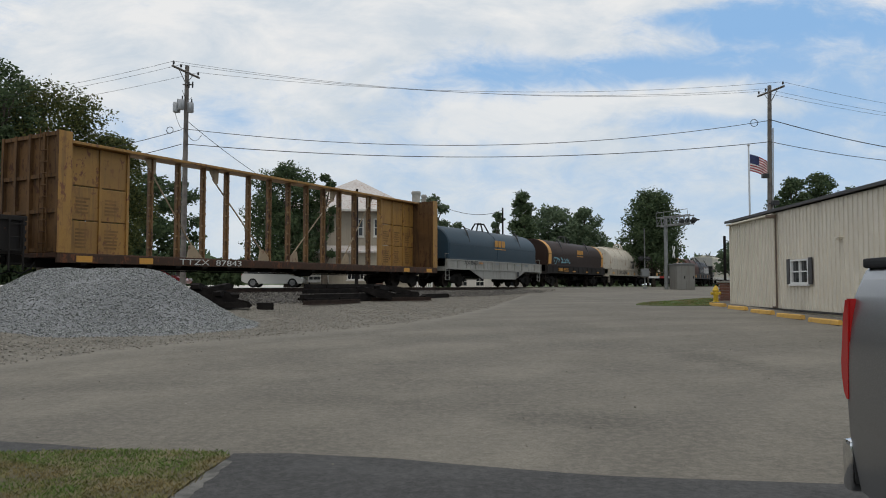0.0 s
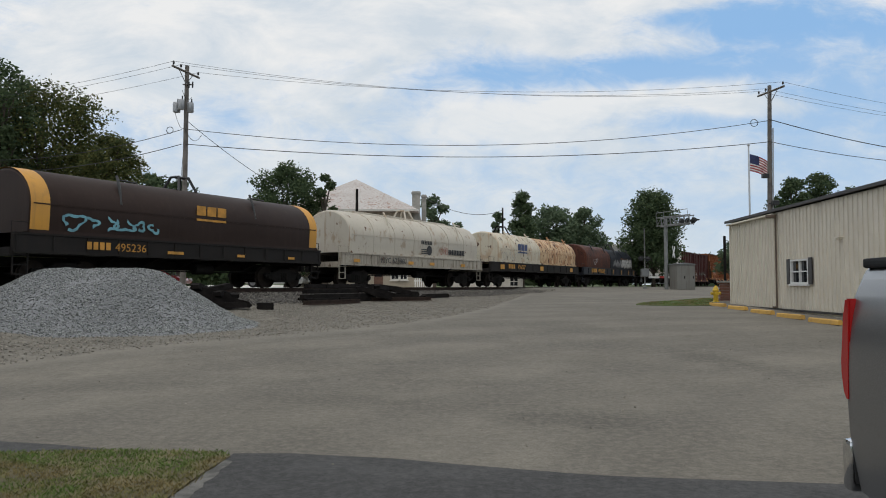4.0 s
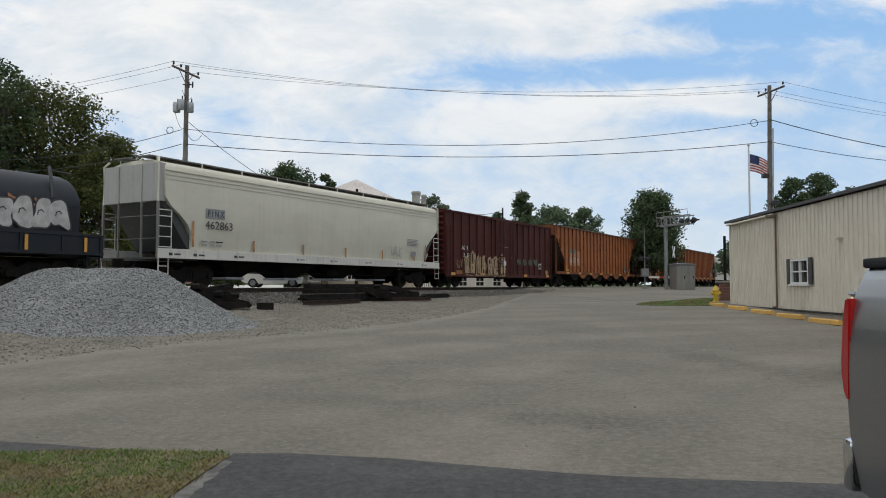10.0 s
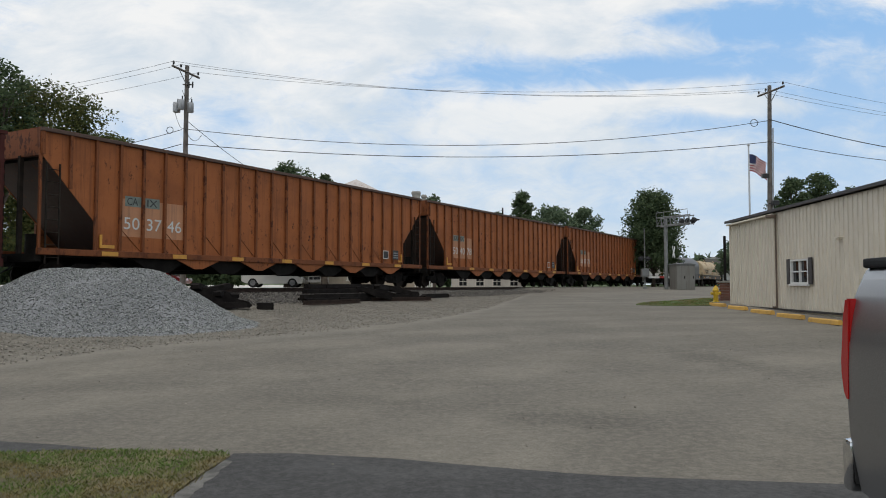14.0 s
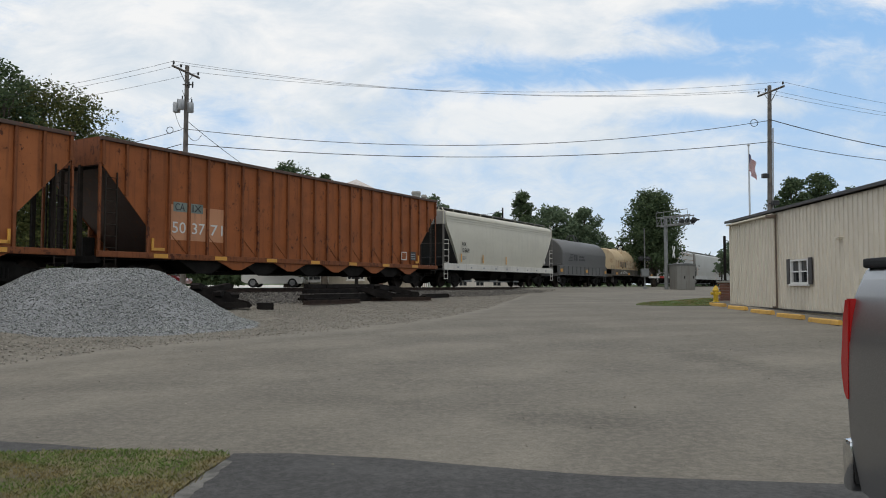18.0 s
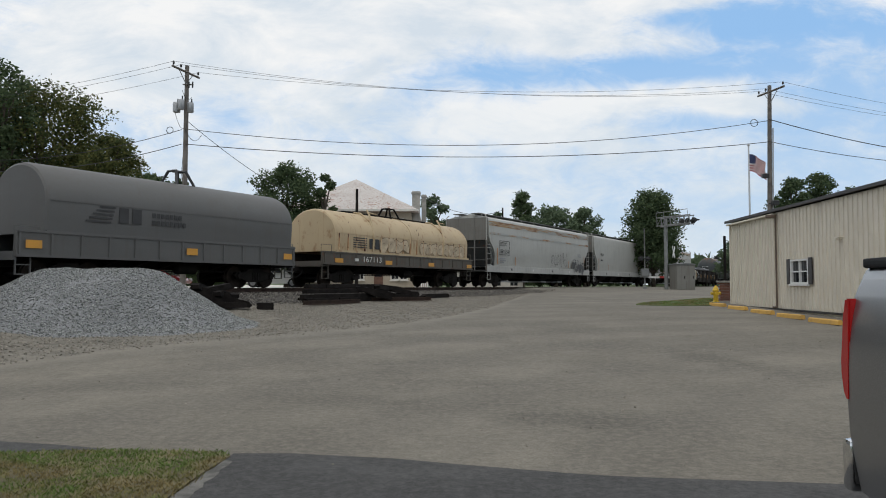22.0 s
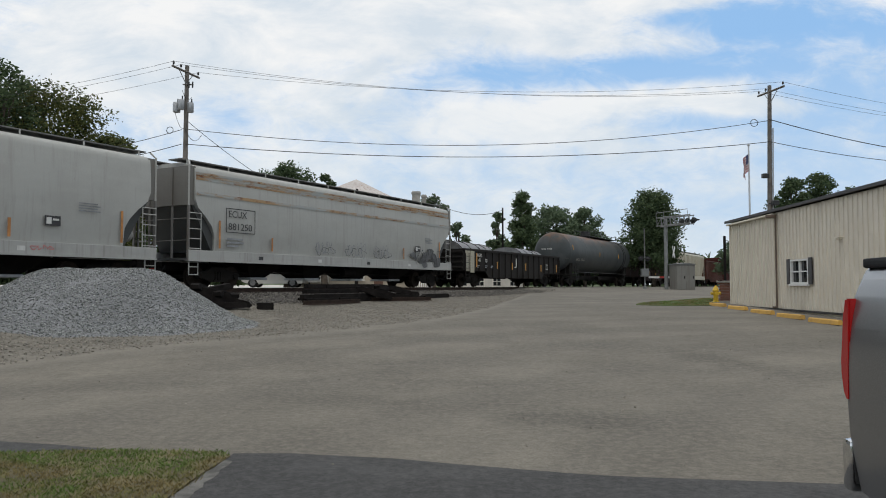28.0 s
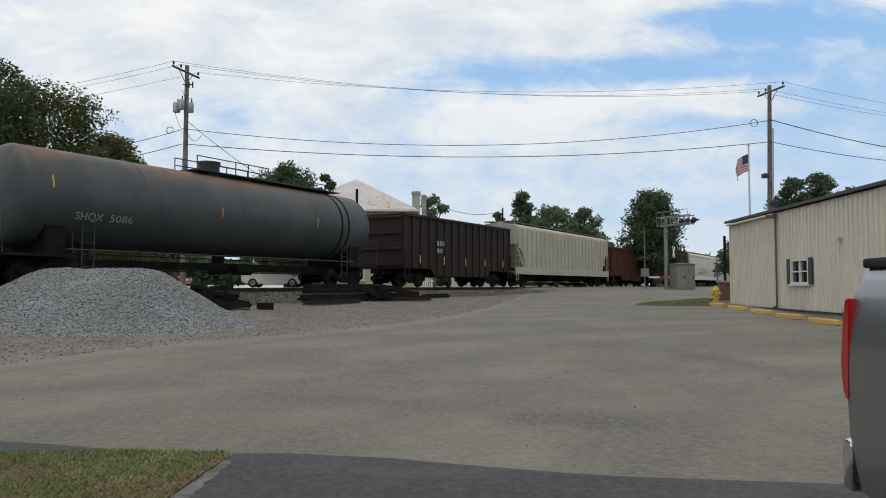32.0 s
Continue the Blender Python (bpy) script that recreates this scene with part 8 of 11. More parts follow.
def utility_pole(x, d, top, lean, arm_dir, label, cans):
    base = ground_z(x, d) - 0.3
    pole = thing("utility_pole", pose(x, d, base), label, "utility pole", "utility poles")
    h = top - base
    bm = bmesh.new()
    bm_tube(bm, [(lean * k, 0, h * k) for k in (0, 0.25, 0.5, 0.75, 1.0)], 0.15, 12, 0.10)
    part("shaft", bm, M_POLE, pole, smooth=40)
    ux, uy = arm_dir
    ends = []
    bm = bmesh.new()
    bm_tube(bm, ((lean - 1.1 * ux, -1.1 * uy - 0.14, h - 0.35), (lean + 1.1 * ux, 1.1 * uy - 0.14, h - 0.35)), 0.06, 4)
    part("crossarm", bm, M_POLE, pole)
    for k in (-1.0, -0.42, 1.0):
        p = (lean + k * ux, k * uy - 0.14, h - 0.29)
        bm = bmesh.new()
        bm_lathe(bm, ((0.02, 0), (0.02, 0.07), (0.06, 0.08), (0.05, 0.13), (0.06, 0.15), (0.03, 0.21)), "z", 8, p)
        part("insulator", bm, M_BLACK, pole)
        ends.append((x + p[0], d + p[1], base + p[2] + 0.19))
    for s in (-1, 1):
        bm = bmesh.new()
        bm_tube(bm, ((lean + 0.55 * s * ux, 0.55 * s * uy - 0.14, h - 0.38), (lean, -0.12, h - 0.95)), 0.022, 5)
        part("arm_brace", bm, M_GALV, pole)
    if cans:
        for dx, dy, dz, s in ((-0.40, -0.1, -2.10, 0.18), (0.24, 0.0, -2.08, 0.16), (-0.1, -0.34, -2.02, 0.15)):
            bm = bmesh.new()
            bm_lathe(bm, ((s * 0.9, -0.24), (s, -0.22), (s, 0.20), (s * 0.85, 0.25), (0.03, 0.28)), "z", 14, (dx, dy, h + dz))
            can = part("transformer", bm, M_GALV, pole, "grey transformer can", smooth=40)
            bm = bmesh.new()
            bm_lathe(bm, ((0.03, 0.24), (0.045, 0.29), (0.03, 0.34), (0.04, 0.39), (0.015, 0.44)), "z", 8, (dx + 0.06, dy, h + dz))
            part("bushing", bm, M_BLACK, can)
        bm = bmesh.new()
        bm_tube(bm, ((-0.10, -0.16, h - 0.98), (0.42, -0.16, h - 0.98)), 0.035, 4)
        part("lower_arm", bm, M_POLE, pole)
        for dx in (0.22, 0.40):
            bm = bmesh.new()
            bm_lathe(bm, ((0.04, 0), (0.04, 0.3)), "z", 8, (dx, -0.2, h - 1.15))
            part("cutout", bm, M_BLACK, pole)
    else:
        for z, s in ((height_at(312, d) - base, -1), (height_at(360, d) - base, 1)):
            bm = bmesh.new()
            bm_box(bm, s * 0.25 - 0.17, s * 0.25 + 0.17, -0.42, -0.16, z - 0.12, z + 0.12, 0.03)
            bm_tube(bm, ((0, -0.1, z), (s * 0.22, -0.26, z)), 0.03, 5)
            part("floodlight", bm, M_BLACK, pole, "small floodlight")
        bm = bmesh.new()
        bm_tube(bm, ((0.12, -0.14, 0.5), (0.12 + lean * 0.8, -0.14, h * 0.8)), 0.035, 6)
        part("conduit", bm, M_GALV, pole)
    return ends


def build_power():
    dl, dr = 36.5, 40.0
    xl, xr = sight(323.5, dl), sight(1362, dr)
    left = utility_pole(xl, dl, height_at(112, dl), 0.05, (0.27, 0.963), "weathered wooden utility pole with transformers behind the track", True)
    right = utility_pole(xr, dr, height_at(148, dr), 0.2, (0.22, -0.975), "weathered wooden utility pole with floodlights behind the building", False)
    for a, b, drop in zip(left, right, (0.85, 0.85, 0.75)):
        wire(a, b, drop, 0.008)
        wire(a, (a[0] - 26, a[1] + 9, a[2] - 0.3), 0.7, 0.008)
        wire(b, (b[0] + 30, b[1] + 12, b[2] + 0.2), 0.7, 0.008)
    za, zb = height_at(228, dl), height_at(213, dr)
    wire((xl + 0.1, dl - 0.2, za), (xr, dr - 0.2, zb), 1.05, 0.016, 26)
    zc, zd = height_at(255, dl), height_at(251, dr)
    wire((xl + 0.1, dl - 0.2, zc), (xr, dr - 0.2, zd), 0.72, 0.019, 26)
    wire((xl - 0.1, dl - 0.2, height_at(229, dl)), (xl - 14, dl + 5.0, height_at(229, dl) - 0.6), 0.5, 0.016)
    wire((xl - 0.1, dl - 0.2, zc), (xl - 14, dl + 5.0, zc - 0.5), 0.5, 0.018)
    wire((xr, dr - 0.2, height_at(210, dr)), (sight(1640, 42), 42, height_at(270, 42)), 0.15, 0.024)
    wire((xr, dr - 0.2, height_at(250, dr)), (sight(1640, 42), 42, height_at(289, 42)), 0.15, 0.018)
    # service drop to the house and a guy wire
    wire((xl + 0.1, dl, height_at(212, dl)), (sight(560, 57), 57, height_at(362, 57)), 0.5, 0.016)
    wire((xl, dl, height_at(225, dl)), (xl - 1.6, dl + 3.0, 0.9), 0.0, 0.012, 4, "thin guy wire of the pole")
    # drop wires hanging below the transformers
    for x0, z0, x1, z1, sag in ((-0.4, 196, 0.1, 226, 0.35), (0.25, 198, 0.08, 232, 0.3), (0.1, 226, 0.9, 240, 0.45), (-0.05, 160, 0.4, 172, 0.25)):
        wire((xl + x0, dl - 0.35, height_at(z0, dl)), (xl + x1, dl - 0.3, height_at(z1, dl)), sag, 0.012, 10, "thin drop wire below the transformers")
    # slack loops lashed to the cable
    for x, y, d, r in ((299, 230, dl, 0.16), (1337, 217, dr, 0.19)):
        bm = bmesh.new()
        cx, cz = sight(x, d), height_at(y, d)
        bm_tube(bm, [(cx + r * math.cos(a), d - 0.2, cz + r * math.sin(a)) for a in [2 * math.pi * i / 16 for i in range(17)]], 0.018, 5)
        solo("cable_loop", bm, M_WIRE, "coiled slack loop hanging from the cable", "cable loop", "cable loops")
    # distant poles
    for x, d, top in ((631, 52, 334), (890, 88, 368)):
        bm = bmesh.new()
        px = sight(x, d)
        bm_tube(bm, ((px, d, ground_z(px, d) - 0.2), (px, d, height_at(top, d))), 0.13, 8, 0.09)
        solo("street_pole", bm, M_TIE, "dark slim wooden pole along the street beyond", "pole", "street poles")
    wire((sight(742, 62), 62, height_at(345, 62)), (sight(890, 88), 88, height_at(372, 88)), 1.0, 0.025)


build_power()

# ---- flagpole ----
FLAG = []


def build_flag():
    d = 43.0
    x = sight(1329, d)
    g = ground_z(x, d)
    pole = thing("flagpole", pose(x, d, g - 0.1), "slim white flagpole behind the building", "flagpole")
    top = height_at(254, d) - g
    bm = bmesh.new()
    bm_tube(bm, ((0, 0, 0), (0, 0, top)), 0.07, 10, 0.045)
    part("shaft", bm, M_ALU, pole, smooth=40)
    bm = bmesh.new()
    bm_lathe(bm, ((0.02, -0.08), (0.08, -0.03), (0.08, 0.03), (0.02, 0.08)), "z", 10, (0, 0, top + 0.05))
    part("finial", bm, M_ALU, pole, smooth=40)
    flag = thing("flag", pose(x, d, height_at(272, d)), "striped red, white and blue flag hanging from the pole", "flag")
    red, white, blue = plain("flag_red", (0.30, 0.03, 0.04), 0.8), plain("flag_white", (0.66, 0.64, 0.62), 0.8), plain("flag_blue", (0.03, 0.04, 0.11), 0.8)
    H, L, n = 0.98, 1.35, 14

    def at(k, j):
        # j: rows down from the top, k: along the fly; the fly end droops and ripples
        s = k / n
        y = 0.10 * math.sin(s * 8.0) * s + 0.05 * math.sin(s * 15 + j * 0.5) * s
        return (0.06 + L * s * 0.86, y, -H * j / 13 - 0.52 * s * s - 0.18 * s)
    for j in range(13):
        bm = bmesh.new()
        k0 = 6 if j < 7 else 0
        a = [bm.verts.new(at(k, j)) for k in range(k0, n + 1)]
        b = [bm.verts.new(at(k, j + 1)) for k in range(k0, n + 1)]
        for i in range(len(a) - 1):
            bm.faces.new((a[i], a[i + 1], b[i + 1], b[i]))
        part("stripe", bm, red if j % 2 == 0 else white, flag)
    bm = bmesh.new()
    grid = [[bm.verts.new(at(k, j)) for k in range(7)] for j in range(8)]
    for j in range(7):
        for k in range(6):
            bm.faces.new((grid[j][k], grid[j][k + 1], grid[j + 1][k + 1], grid[j + 1][k]))
    part("canton", bm, blue, flag, "dark blue canton")
    FLAG.append((flag, x, d, height_at(272, d)))


build_flag()
# ---- trees ----
def make_tree(x, d, top, half, leaf, label, seed, crown_base=0.3, leaves=5200, size=0.28, lobes=16, airy=0.0, trunk_r=0.28, cone=0.0):
    rng = random.Random(seed)
    g = ground_z(x, d) - 0.1
    h = top - g
    tree = thing("tree", pose(x, d, g), label, "tree")
    zb = h * crown_base
    bm = bmesh.new()
    bm_tube(bm, [(0, 0, 0), (rng.gauss(0, 0.1), rng.gauss(0, 0.1), h * 0.3), (rng.gauss(0, 0.2), rng.gauss(0, 0.2), h * 0.6), (0, 0, h * 0.88)], trunk_r, 9, trunk_r * 0.2)
    part("trunk", bm, M_BARK, tree, smooth=60)
    blobs = []
    for i in range(lobes):
        k = (i + 0.5) / lobes
        a = i * 2.399 + rng.uniform(-0.4, 0.4)
        z = zb + (h - zb) * (0.12 + 0.80 * k)
        env = math.sin(math.pi * min(1.0, 0.10 + 0.86 * (z - zb) / (h - zb))) ** 0.7
        if cone:
            env = env * (1 - cone) + cone * (1.05 - (z - zb) / (h - zb))
        r = half * env * rng.uniform(0.45, 0.80)
        s = half * rng.uniform(0.30, 0.46) * (0.65 + 0.35 * env)
        p = Vector((r * math.cos(a), r * math.sin(a), min(z, h - s * 0.7)))
        blobs.append((p, s))
    blobs.append((Vector((0, 0, h - half * 0.30)), half * 0.32))
    blobs.append((Vector((0, 0, zb + (h - zb) * 0.5)), half * 0.55))
    for p, s in blobs[:lobes]:
        bm = bmesh.new()
        st = Vector((0, 0, max(h * 0.18, p.z - abs(p.x) - abs(p.y)) * 0.8))
        mid = st.lerp(p, 0.55) + Vector((0, 0, 0.25 * s))
        bm_tube(bm, (st, mid, p), trunk_r * 0.32, 5, 0.03)
        part("limb", bm, M_BARK, tree)
    total = sum(s ** 2 for _, s in blobs)
    nrg = np.random.RandomState(seed)
    V, F = [], []
    base = 0
    for p, s in blobs:
        n = int(leaves * s ** 2 / total)
        dirs = nrg.normal(size=(n, 3))
        dirs /= np.linalg.norm(dirs, axis=1)[:, None]
        rad = s * (1 - (0.55 + 0.35 * airy) * nrg.rand(n) ** 1.6)
        rag = 1 + 0.28 * np.sin(dirs[:, 0] * 5 + seed) * np.cos(dirs[:, 2] * 6 + p.x) + 0.12 * nrg.normal(size=n)
        c = np.array(p)[None] + dirs * (rad * rag)[:, None] * np.array([1.0, 1.0, 0.85])
        t1 = nrg.normal(size=(n, 3))
        t1[:, 2] *= 0.6
        t1 /= np.linalg.norm(t1, axis=1)[:, None]
        t2 = np.cross(t1, dirs + 0.4 * nrg.normal(size=(n, 3)))
        t2 /= np.linalg.norm(t2, axis=1)[:, None] + 1e-6
        k = (size * (0.6 + 0.8 * nrg.rand(n)))[:, None]
        q = np.stack([c - t1 * k * 0.5, c + t2 * k * 0.32 - t1 * k * 0.05, c + t1 * k * 0.55, c - t2 * k * 0.32 + t1 * k * 0.05], 1).reshape(-1, 3)
        V.append(q)
        idx = base + np.arange(n * 4).reshape(-1, 4)
        F.append(idx)
        base += n * 4
    V, F = np.concatenate(V), np.concatenate(F)
    ob = new("crown", fast_mesh("crown", V.tolist(), F.tolist(), leaf))
    ob.parent = tree
    return tree


def build_trees():
    # left group behind the track
    make_tree(sight(70, 47), 47, height_at(138, 47), 4.6, M_LEAF_B, "large broadleaf tree with warm green summer foliage", 1, 0.08, 36000, 0.20, 34, 0.25)
    make_tree(sight(-12, 43), 43, height_at(93, 43), 2.3, M_LEAF_A, "tall broadleaf tree with a ragged open top", 2, 0.4, 9000, 0.20, 26, 0.7)
    make_tree(sight(185, 46), 46, height_at(228, 46), 2.7, M_LEAF_B, "broadleaf tree with yellowing leaves", 3, 0.12, 20000, 0.185, 20)
    make_tree(sight(262, 60), 60, height_at(300, 60), 2.7, M_LEAF_A, "small dark green tree by the street", 4, 0.08, 4200, 0.36, 12, 0.3)
    make_tree(sight(318, 64), 64, height_at(312, 64), 2.1, M_LEAF_A, "thin green tree by the street", 5, 0.12, 2200, 0.34, 10, 0.6)
    # by the house
    make_tree(sight(508, 54), 54, height_at(287, 54), 3.0, M_LEAF_A, "rounded dark green tree beside the house", 6, 0.10, 26000, 0.185, 24)
    make_tree(sight(574, 53), 53, height_at(306, 53), 1.05, M_LEAF_A, "slim dark green tree beside the house", 7, 0.2, 4500, 0.2, 9)
    make_tree(sight(768, 80), 80, height_at(345, 80), 1.9, M_LEAF_HAZY, "green tree behind the house", 8, 0.3, 5000, 0.28, 10, 0.3)
    make_tree(sight(810, 82), 82, height_at(392, 82), 1.5, M_LEAF_HAZY, "small green tree behind the house", 9, 0.2, 1500, 0.36, 8, 0.3)
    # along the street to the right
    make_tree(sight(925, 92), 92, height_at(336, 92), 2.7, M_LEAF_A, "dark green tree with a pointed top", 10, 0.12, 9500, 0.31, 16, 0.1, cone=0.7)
    make_tree(sight(880, 94), 94, height_at(374, 94), 1.7, M_LEAF_HAZY, "slim green tree along the street", 11, 0.15, 1800, 0.42, 9, 0.2, cone=0.6)
    make_tree(sight(985, 98), 98, height_at(362, 98), 3.9, M_LEAF_HAZY, "wide green tree along the street", 12, 0.12, 12500, 0.33, 18)
    make_tree(sight(1035, 100), 100, height_at(366, 100), 3.3, M_LEAF_HAZY, "broad green tree along the street", 13, 0.12, 10000, 0.33, 16)
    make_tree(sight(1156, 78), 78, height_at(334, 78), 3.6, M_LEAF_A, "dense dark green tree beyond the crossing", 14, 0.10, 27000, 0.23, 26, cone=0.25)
    make_tree(sight(1300, 70), 70, height_at(424, 70), 1.6, M_LEAF_HAZY, "small green tree behind the building", 15, 0.2, 1600, 0.36, 8)
    make_tree(sight(1405, 52), 52, height_at(312, 52), 1.5, M_LEAF_A, "open-branched tree behind the building", 16, 0.5, 4200, 0.21, 9, 0.5)
    make_tree(sight(1462, 53), 53, height_at(304, 53), 1.7, M_LEAF_A, "tree with gaps in its crown behind the building", 17, 0.5, 4600, 0.21, 10, 0.6)
    make_tree(sight(1510, 53), 53, height_at(330, 53), 1.2, M_LEAF_A, "low spreading tree behind the building", 18, 0.55, 2600, 0.21, 8, 0.5)
    # hedges and the far woods
    rng = np.random.RandomState(5)
    for name, x0, x1, d, y0, n, size, label in (("hedge", -200, 250, 51, 395, 12000, 0.30, "dark green bushes behind the railway"), ("hedge", 120, 440, 72, 452, 9000, 0.34, "dark green hedge along the street"), ("hedge", 750, 1100, 104, 430, 6000, 0.6, "dark bushes beyond the street")):
        xs = rng.uniform(sight(x0, d), sight(x1, d), n)
        zt = height_at(y0, d)
        zz = 1.45 + (zt - 1.45) * rng.rand(n) * (0.85 + 0.22 * np.sin(xs * 1.3) * np.cos(xs * 0.37))
        ys = d + rng.normal(size=n) * 0.8
        c = np.stack([xs, ys, zz], 1)
        t1 = rng.normal(size=(n, 3)) * size * 0.5
        t2 = rng.normal(size=(n, 3)) * size * 0.35
        q = np.stack([c - t1, c - t2, c + t1, c + t2], 1).reshape(-1, 3)
        ob = new(name, fast_mesh(name, q.tolist(), np.arange(n * 4).reshape(-1, 4).tolist(), M_LEAF_A))
        tagged(ob, label, "hedge", kind="stuff")
    # the woods also run unseen behind the camera, added to darken reflections
    n = 52000
    a = rng.uniform(-math.pi, math.pi, n)
    r = 260 + 70 * rng.rand(n)
    xs, ys = r * np.sin(a), r * np.cos(a)
    top = 10 + 3.0 * np.sin(a * 31) + 2.5 * np.sin(a * 77 + 1)
    zz = 1.0 + top * rng.rand(n) ** 0.8
    c = np.stack([xs, ys, zz], 1)
    t1, t2 = rng.normal(size=(n, 3)) * 1.3, rng.normal(size=(n, 3)) * 0.9
    q = np.stack([c - t1, c - t2, c + t1, c + t2], 1).reshape(-1, 3)
    ob = new("far_woods", fast_mesh("far_woods", q.tolist(), np.arange(n * 4).reshape(-1, 4).tolist(), M_LEAF_HAZY))
    tagged(ob, "distant woods along the horizon, carried on unseen behind the camera", "woods", kind="stuff")


build_trees()
# ---- house and shop front beyond the street ----
M_HWALL = paint("house_wall", (0.36, 0.315, 0.245), 0.8, soil=0.3, rust=0.0, streak=0.2)
M_HROOF = paint("tin_roof", (0.54, 0.51, 0.485), 0.6, soil=0.45, rust=0.40, streak=0.45, rust_color=(0.30, 0.17, 0.125), dirt=(0.28, 0.20, 0.16), sheen=0.3)
M_HTRIM = paint("house_trim", (0.62, 0.60, 0.55), 0.6, soil=0.3, rust=0.0, streak=0.2)
M_HDOOR = plain("door_brown", (0.11, 0.055, 0.035), 0.6)


def sash_window(parent, x, z, w, h, y):
    """Upright window on a wall that faces -y."""
    bm = bmesh.new()
    t = 0.09
    for a, b, c, d in ((x - t, x + w + t, z + h, z + h + t), (x - t, x + w + t, z - t, z), (x - t, x, z, z + h), (x + w, x + w + t, z, z + h)):
        bm_box(bm, a, b, y - 0.05, y + 0.02, c, d)
    bm_box(bm, x, x + w, y - 0.03, y + 0.0, z + h / 2 - 0.025, z + h / 2 + 0.025)
    bm_box(bm, x + w / 2 - 0.02, x + w / 2 + 0.02, y - 0.028, y, z, z + h)
    win = part("window", bm, M_HTRIM, parent, "pale window trim")
    for c, d in ((z, z + h / 2 - 0.025), (z + h / 2 + 0.025, z + h)):
        bm = bmesh.new()
        bm_box(bm, x, x + w, y - 0.012, y - 0.004, c, d)
        part("pane", bm, M_WINGLASS, win)
    bm = bmesh.new()
    bm_box(bm, x - 0.14, x + w + 0.14, y - 0.10, y, z - 0.16, z - t)
    part("sill", bm, M_HTRIM, win)


def build_house():
    d = 58.0
    x0, x1 = -12.1, -2.45
    g = 0.7
    eave = height_at(372, d)
    house = thing("house", pose(0, 0, 0), "two-storey tan house with a pale rusty hipped tin roof", "house")
    bm = bmesh.new()
    bm_box(bm, x0, x1, d, d + 9.5, g, eave)
    part("wall", bm, M_HWALL, house)
    ov = 0.55
    apex = height_at(315, d + 4)
    bm = bmesh.new()
    c = [bm.verts.new((x, y, eave)) for x, y in ((x0 - ov, d - ov), (x1 + ov, d - ov), (x1 + ov, d + 9.5 + ov), (x0 - ov, d + 9.5 + ov))]
    low = [bm.verts.new((v.co.x, v.co.y, eave - 0.12)) for v in c]
    xm = 0.5 * (x0 + x1)
    r = [bm.verts.new((xm, d + 4.6, apex)), bm.verts.new((xm, d + 4.9, apex))]
    for f in ((c[0], c[1], r[0]), (c[1], c[2], r[1], r[0]), (c[2], c[3], r[1]), (c[3], c[0], r[0], r[1])):
        bm.faces.new(f)
    for i in range(4):
        bm.faces.new((c[i], low[i], low[(i + 1) % 4], c[(i + 1) % 4]))
    bm.faces.new(low)
    part("roof", bm, M_HROOF, house)
    bm = bmesh.new()
    bm_box(bm, x0 - ov, x1 + ov, d - ov - 0.1, d - ov, eave - 0.12, eave + 0.02)
    part("gutter", bm, M_HTRIM, house)
    for px in (627, 663, 699):
        sash_window(house, sight(px, d), height_at(417, d), 0.62, height_at(389, d) - height_at(417, d), d)
    # chimney stacks
    for px, w, y0, dd in ((729, 0.62, 338, 59), (746, 0.36, 344, 60)):
        bm = bmesh.new()
        xx = sight(px, dd)
        bm_box(bm, xx, xx + w, dd, dd + 0.5, 4.0, height_at(y0, dd), 0.02)
        bm_box(bm, xx - 0.06, xx + w + 0.06, dd - 0.06, dd + 0.56, height_at(y0, dd) - 0.2, height_at(y0, dd) - 0.08)
        part("chimney", bm, M_CONC, house, "grey chimney")
    # one-storey shop front
    sd = 55.0
    shop = thing("shop_front", pose(0, 0, 0), "low beige shop front with white-trimmed windows", "shop")
    sx0, sx1 = sight(541, sd), sight(757, sd)
    top = height_at(448, sd)
    bm = bmesh.new()
    bm_box(bm, sx0, sx1, sd, sd + 2.9, 0.6, top)
    part("wall", bm, M_HWALL, shop)
    bm = bmesh.new()
    bm_prism(bm, ((sd - 0.4, top), (sd + 2.9, top + 0.6), (sd + 2.9, top + 0.7), (sd - 0.4, top + 0.12)), "x", sx0 - 0.3, sx1 + 0.3)
    part("roof", bm, M_HROOF, shop)
    for a, b in ((616, 628), (632, 643), (693, 705), (709, 720)):
        sash_window(shop, sight(a, sd), height_at(494, sd), sight(b, sd) - sight(a, sd), 0.95, sd)
    bm = bmesh.new()
    bm_box(bm, sight(662, sd), sight(678, sd), sd - 0.05, sd, 0.8, height_at(475, sd), 0.01)
    dr = part("door", bm, M_HDOOR, shop, "brown panelled door")
    bm = bmesh.new()
    bm_box(bm, sight(664, sd), sight(676, sd), sd - 0.058, sd - 0.05, height_at(490, sd), height_at(478, sd))
    part("pane", bm, M_WINGLASS, dr)
    # sign board with unreadable writing
    sign = thing("sign_board", pose(sight(545, 54), 54, 0.75), "white sign board with dark lettering on posts", "sign")
    w = sight(582, 54) - sight(545, 54)
    z0 = height_at(500, 54) - 0.75
    bm = bmesh.new()
    bm_box(bm, 0, w, 0, 0.06, z0, z0 + 0.55, 0.01)
    part("board", bm, M_HTRIM, sign)
    for k, (a, b) in enumerate(((0.1, 0.35), (0.4, 0.9), (0.95, w - 0.12))):
        bm = bmesh.new()
        bm_box(bm, a, b, -0.006, 0, z0 + 0.2, z0 + 0.4)
        part("lettering", bm, M_BLACK, sign)
    for x in (0.05, w - 0.13):
        bm = bmesh.new()
        bm_box(bm, x, x + 0.08, 0.06, 0.12, 0, z0 + 0.5)
